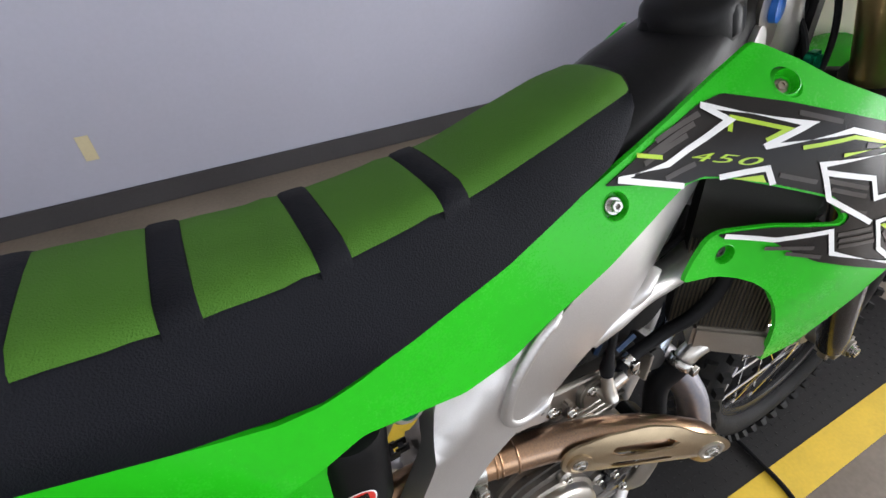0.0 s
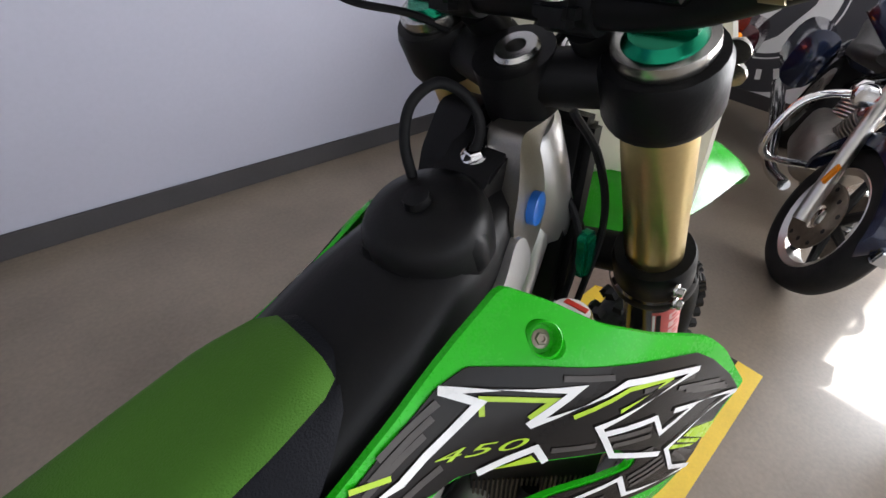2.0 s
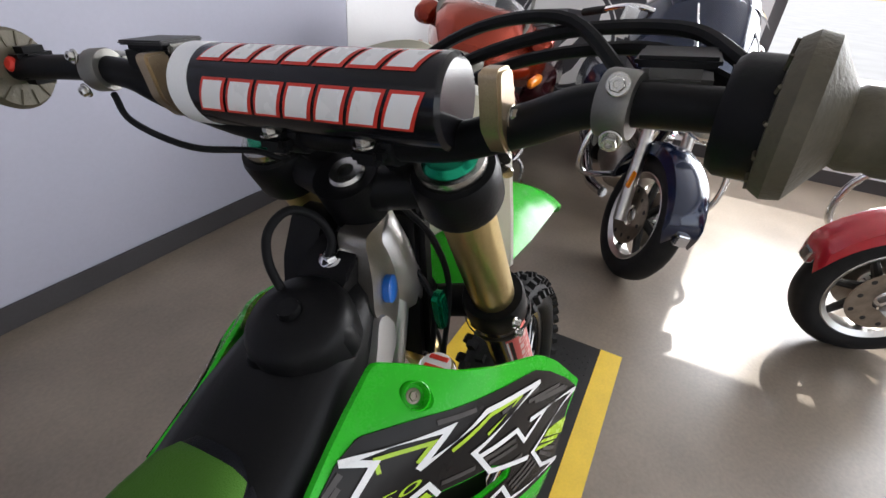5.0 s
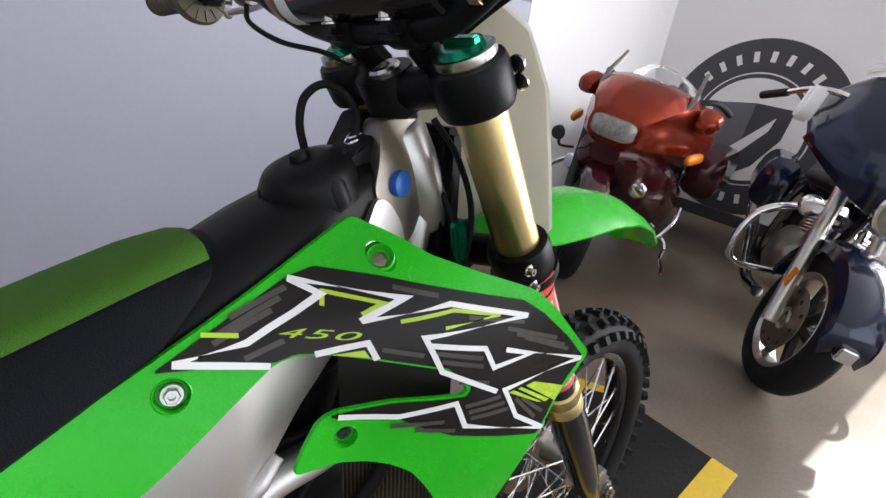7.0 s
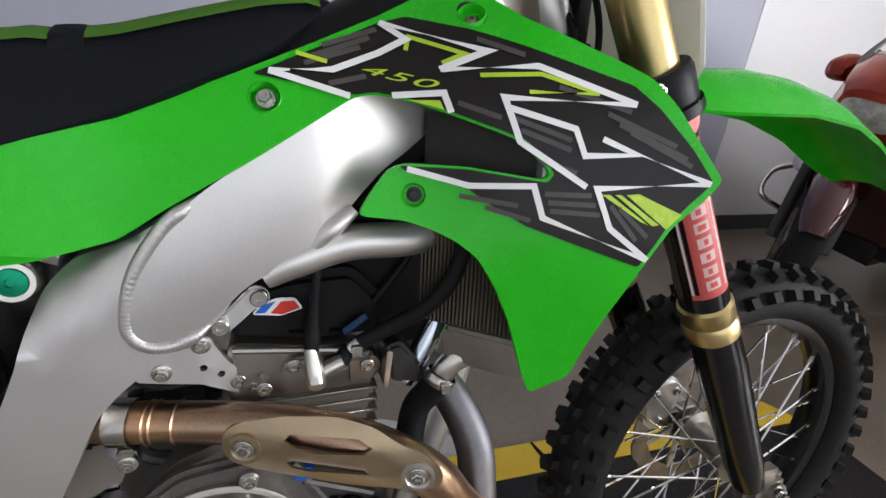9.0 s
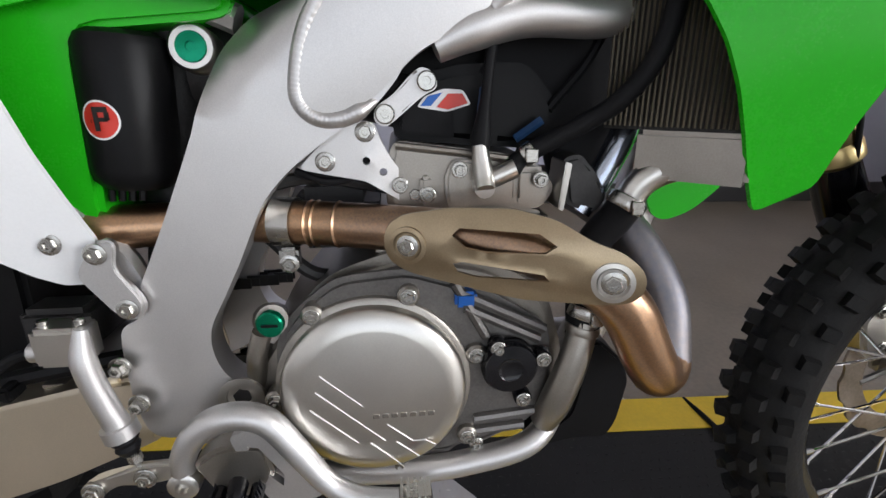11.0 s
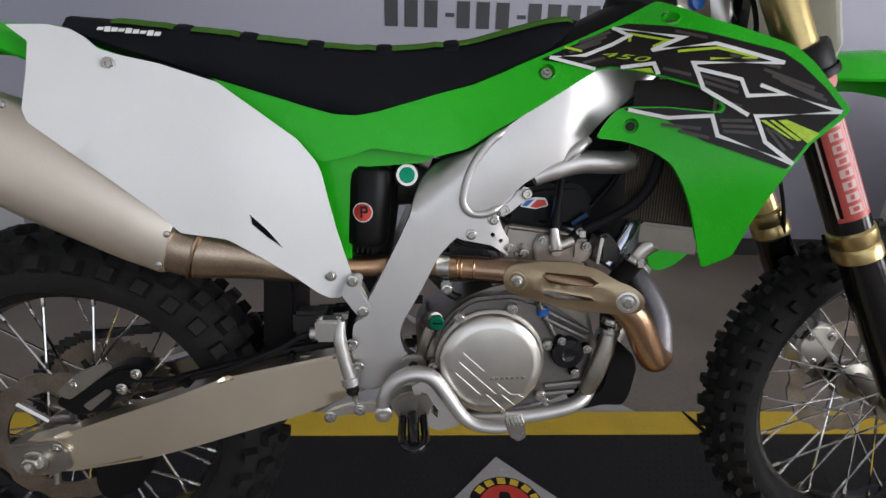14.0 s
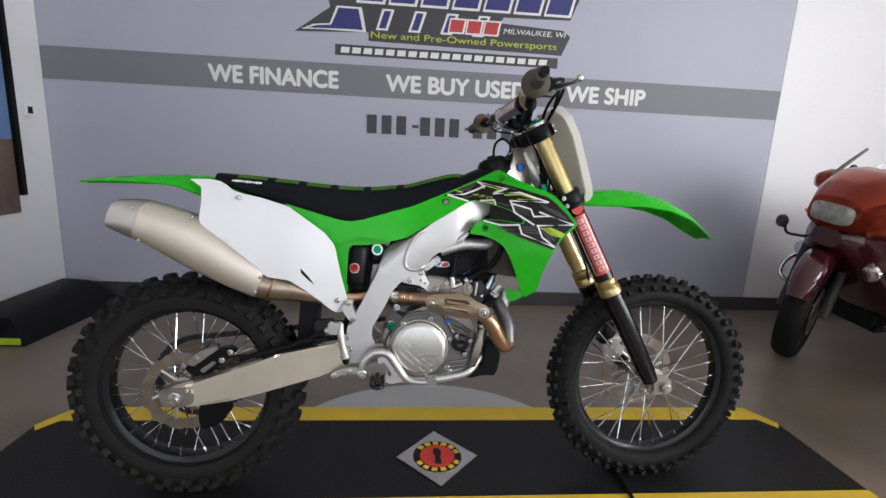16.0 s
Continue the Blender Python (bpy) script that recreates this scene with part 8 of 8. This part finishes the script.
blob(bm, [(0.02, 0.74, 0.05, 0.08), (-0.04, 0.72, 0.10, 0.16), (-0.16, 0.66, 0.15, 0.22), (-0.30, 0.56, 0.22, 0.28), (-0.55, 0.45, 0.25, 0.31), (-0.90, 0.38, 0.18, 0.28), (-1.05, 0.36, 0.10, 0.2)], 16, 0.62)
part("lower_cowl", bm, M["shaded_wine"], TR, "red lower cowl with shade put into its dark colour", smooth=28)
for s in (-1, 1):
    bm = B()
    blob(bm, [(-0.22, 0.80, 0.008, 0.01, 0.335 * s), (-0.25, 0.80, 0.026, 0.02, 0.335 * s), (-0.36, 0.81, 0.026, 0.022, 0.355 * s), (-0.39, 0.81, 0.008, 0.01, 0.36 * s)], 14)
    part("turn_lamp", bm, M["amber"], TR, "amber turn lamp")
    bm = B()
    lathe(bm, [(0.03, -0.04), (0.045, 0), (0.038, 0.010), (0, 0.016)], (-0.10, 0.20 * s, 0.60), (1, 0.2 * s, 0), 20)
    part("fog_lamp", bm, M["chrome"], TR, "round chrome fog lamp")
    bm = B()
    blob(bm, [(-0.36, 1.00, 0.02, 0.04, 0.30 * s), (-0.32, 1.00, 0.06, 0.07, 0.32 * s), (-0.26, 0.99, 0.05, 0.06, 0.325 * s), (-0.23, 0.985, 0.02, 0.03, 0.32 * s)], 16, 0.8)
    part("mirror", bm, M["wine"], TR, "red mirror housing")
    bm = B()
    blob(bm, [(-1.20, 0.56, 0.05, 0.06, 0.27 * s), (-1.26, 0.56, 0.17, 0.12, 0.29 * s), (-1.72, 0.55, 0.17, 0.12, 0.29 * s), (-1.85, 0.53, 0.09, 0.07, 0.27 * s)], 20, 0.6)
    part("side_case", bm, M["shaded_wine"], TR, "side case in the shade-darkened wine red")
    bm = B()
    tube(bm, [(-0.30, 0.18 * s, 1.04), (-0.42, 0.30 * s, 1.08), (-0.60, 0.36 * s, 1.03)], 0.016, 10, 4)
    part("hand_grip", bm, M["rubber"], TR)
    bm = B()
    tube(bm, [(-0.30, 0.25 * s, 0.30), (-0.22, 0.36 * s, 0.36), (-0.30, 0.40 * s, 0.46), (-0.45, 0.38 * s, 0.50)], 0.014, 10, 5)
    part("guard_bar", bm, M["chrome"], TR, "chrome guard bar")
bm = B()
blob(bm, [(0.062, 0.865, 0.02, 0.06), (0.052, 0.87, 0.05, 0.105), (0.0, 0.88, 0.06, 0.15), (-0.05, 0.885, 0.055, 0.17)], 24, 0.5)
part("headlight", bm, M["lens"], TR, "wide clear headlight lens")
bm = B()
tube(bm, [(-0.16, -0.24, 0.66), (-0.06, -0.28, 0.67), (-0.02, -0.28, 0.73)], 0.008, 8, 4)
lathe(bm, [(0.02, -0.02), (0.04, 0.0), (0.035, 0.02), (0, 0.025)], (0.0, -0.28, 0.745), (1, -0.2, 0), 18)
part("stalk_lamp", bm, M["dark"], TR, "dark stalk lamp")
bm = B()
tube(bm, [(-0.30, 0.30, 0.40), (-0.22, 0.42, 0.36), (-0.20, 0.44, 0.28)], 0.012, 8, 3)
tube(bm, [(-0.20, 0.44, 0.28), (-0.10, 0.50, 0.24)], 0.010, 8, 1)
part("foot_guard", bm, M["chrome"], TR, "chrome foot guard")
bm = B()
rows = []
for t in range(7):
    u = t / 6
    rows.append([(-0.18 - 0.16 * u - 0.14 * abs(v) ** 2, 0.25 * v * (1 - 0.2 * u * u), 1.05 + 0.13 * u - 0.09 * abs(v) ** 2) for v in (-1, -0.7, -0.35, 0, 0.35, 0.7, 1)])
loft(bm, [r + [(a - 0.005, b, c) for a, b, c in reversed(r)] for r in rows])
part("windscreen", bm, glass, TR, "clear windscreen", smooth=60)
for s in (-1, 1):
    bm = B()
    tube(bm, [(-0.14, 0.20 * s, 0.98), (-0.22, 0.235 * s, 1.06), (-0.36, 0.215 * s, 1.20)], [0.010, 0.014, 0.009], 8, 4, flat=0.5)
    part("screen_edge", bm, M["perch"], TR, "grey edge of the screen")
bm = B()
blob(bm, [(-0.72, 0.84, 0.03, 0.08), (-0.78, 0.86, 0.09, 0.17), (-0.95, 0.84, 0.10, 0.17), (-1.08, 0.80, 0.05, 0.12)], 20, 0.8)
part("tank_cover", bm, M["wine"], TR)
bm = B()
blob(bm, [(-0.98, 0.78, 0.03, 0.10), (-1.06, 0.77, 0.07, 0.17), (-1.25, 0.76, 0.06, 0.18), (-1.38, 0.82, 0.07, 0.17), (-1.62, 0.84, 0.05, 0.16), (-1.72, 0.84, 0.02, 0.1)], 20, 0.7)
part("saddle", bm, M["leather"], TR, "black saddle")
bm = B()
box(bm, (-0.95, -0.2, 0.20), (-0.35, 0.2, 0.50), 0.05)
part("engine", bm, M["dark"], TR, "dark engine block")
bm = B()
tube(bm, [(-1.0, 0, 0.40), (-1.52, 0, 0.30)], 0.05, 10, 1)
part("swingarm", bm, M["dark"], TR)
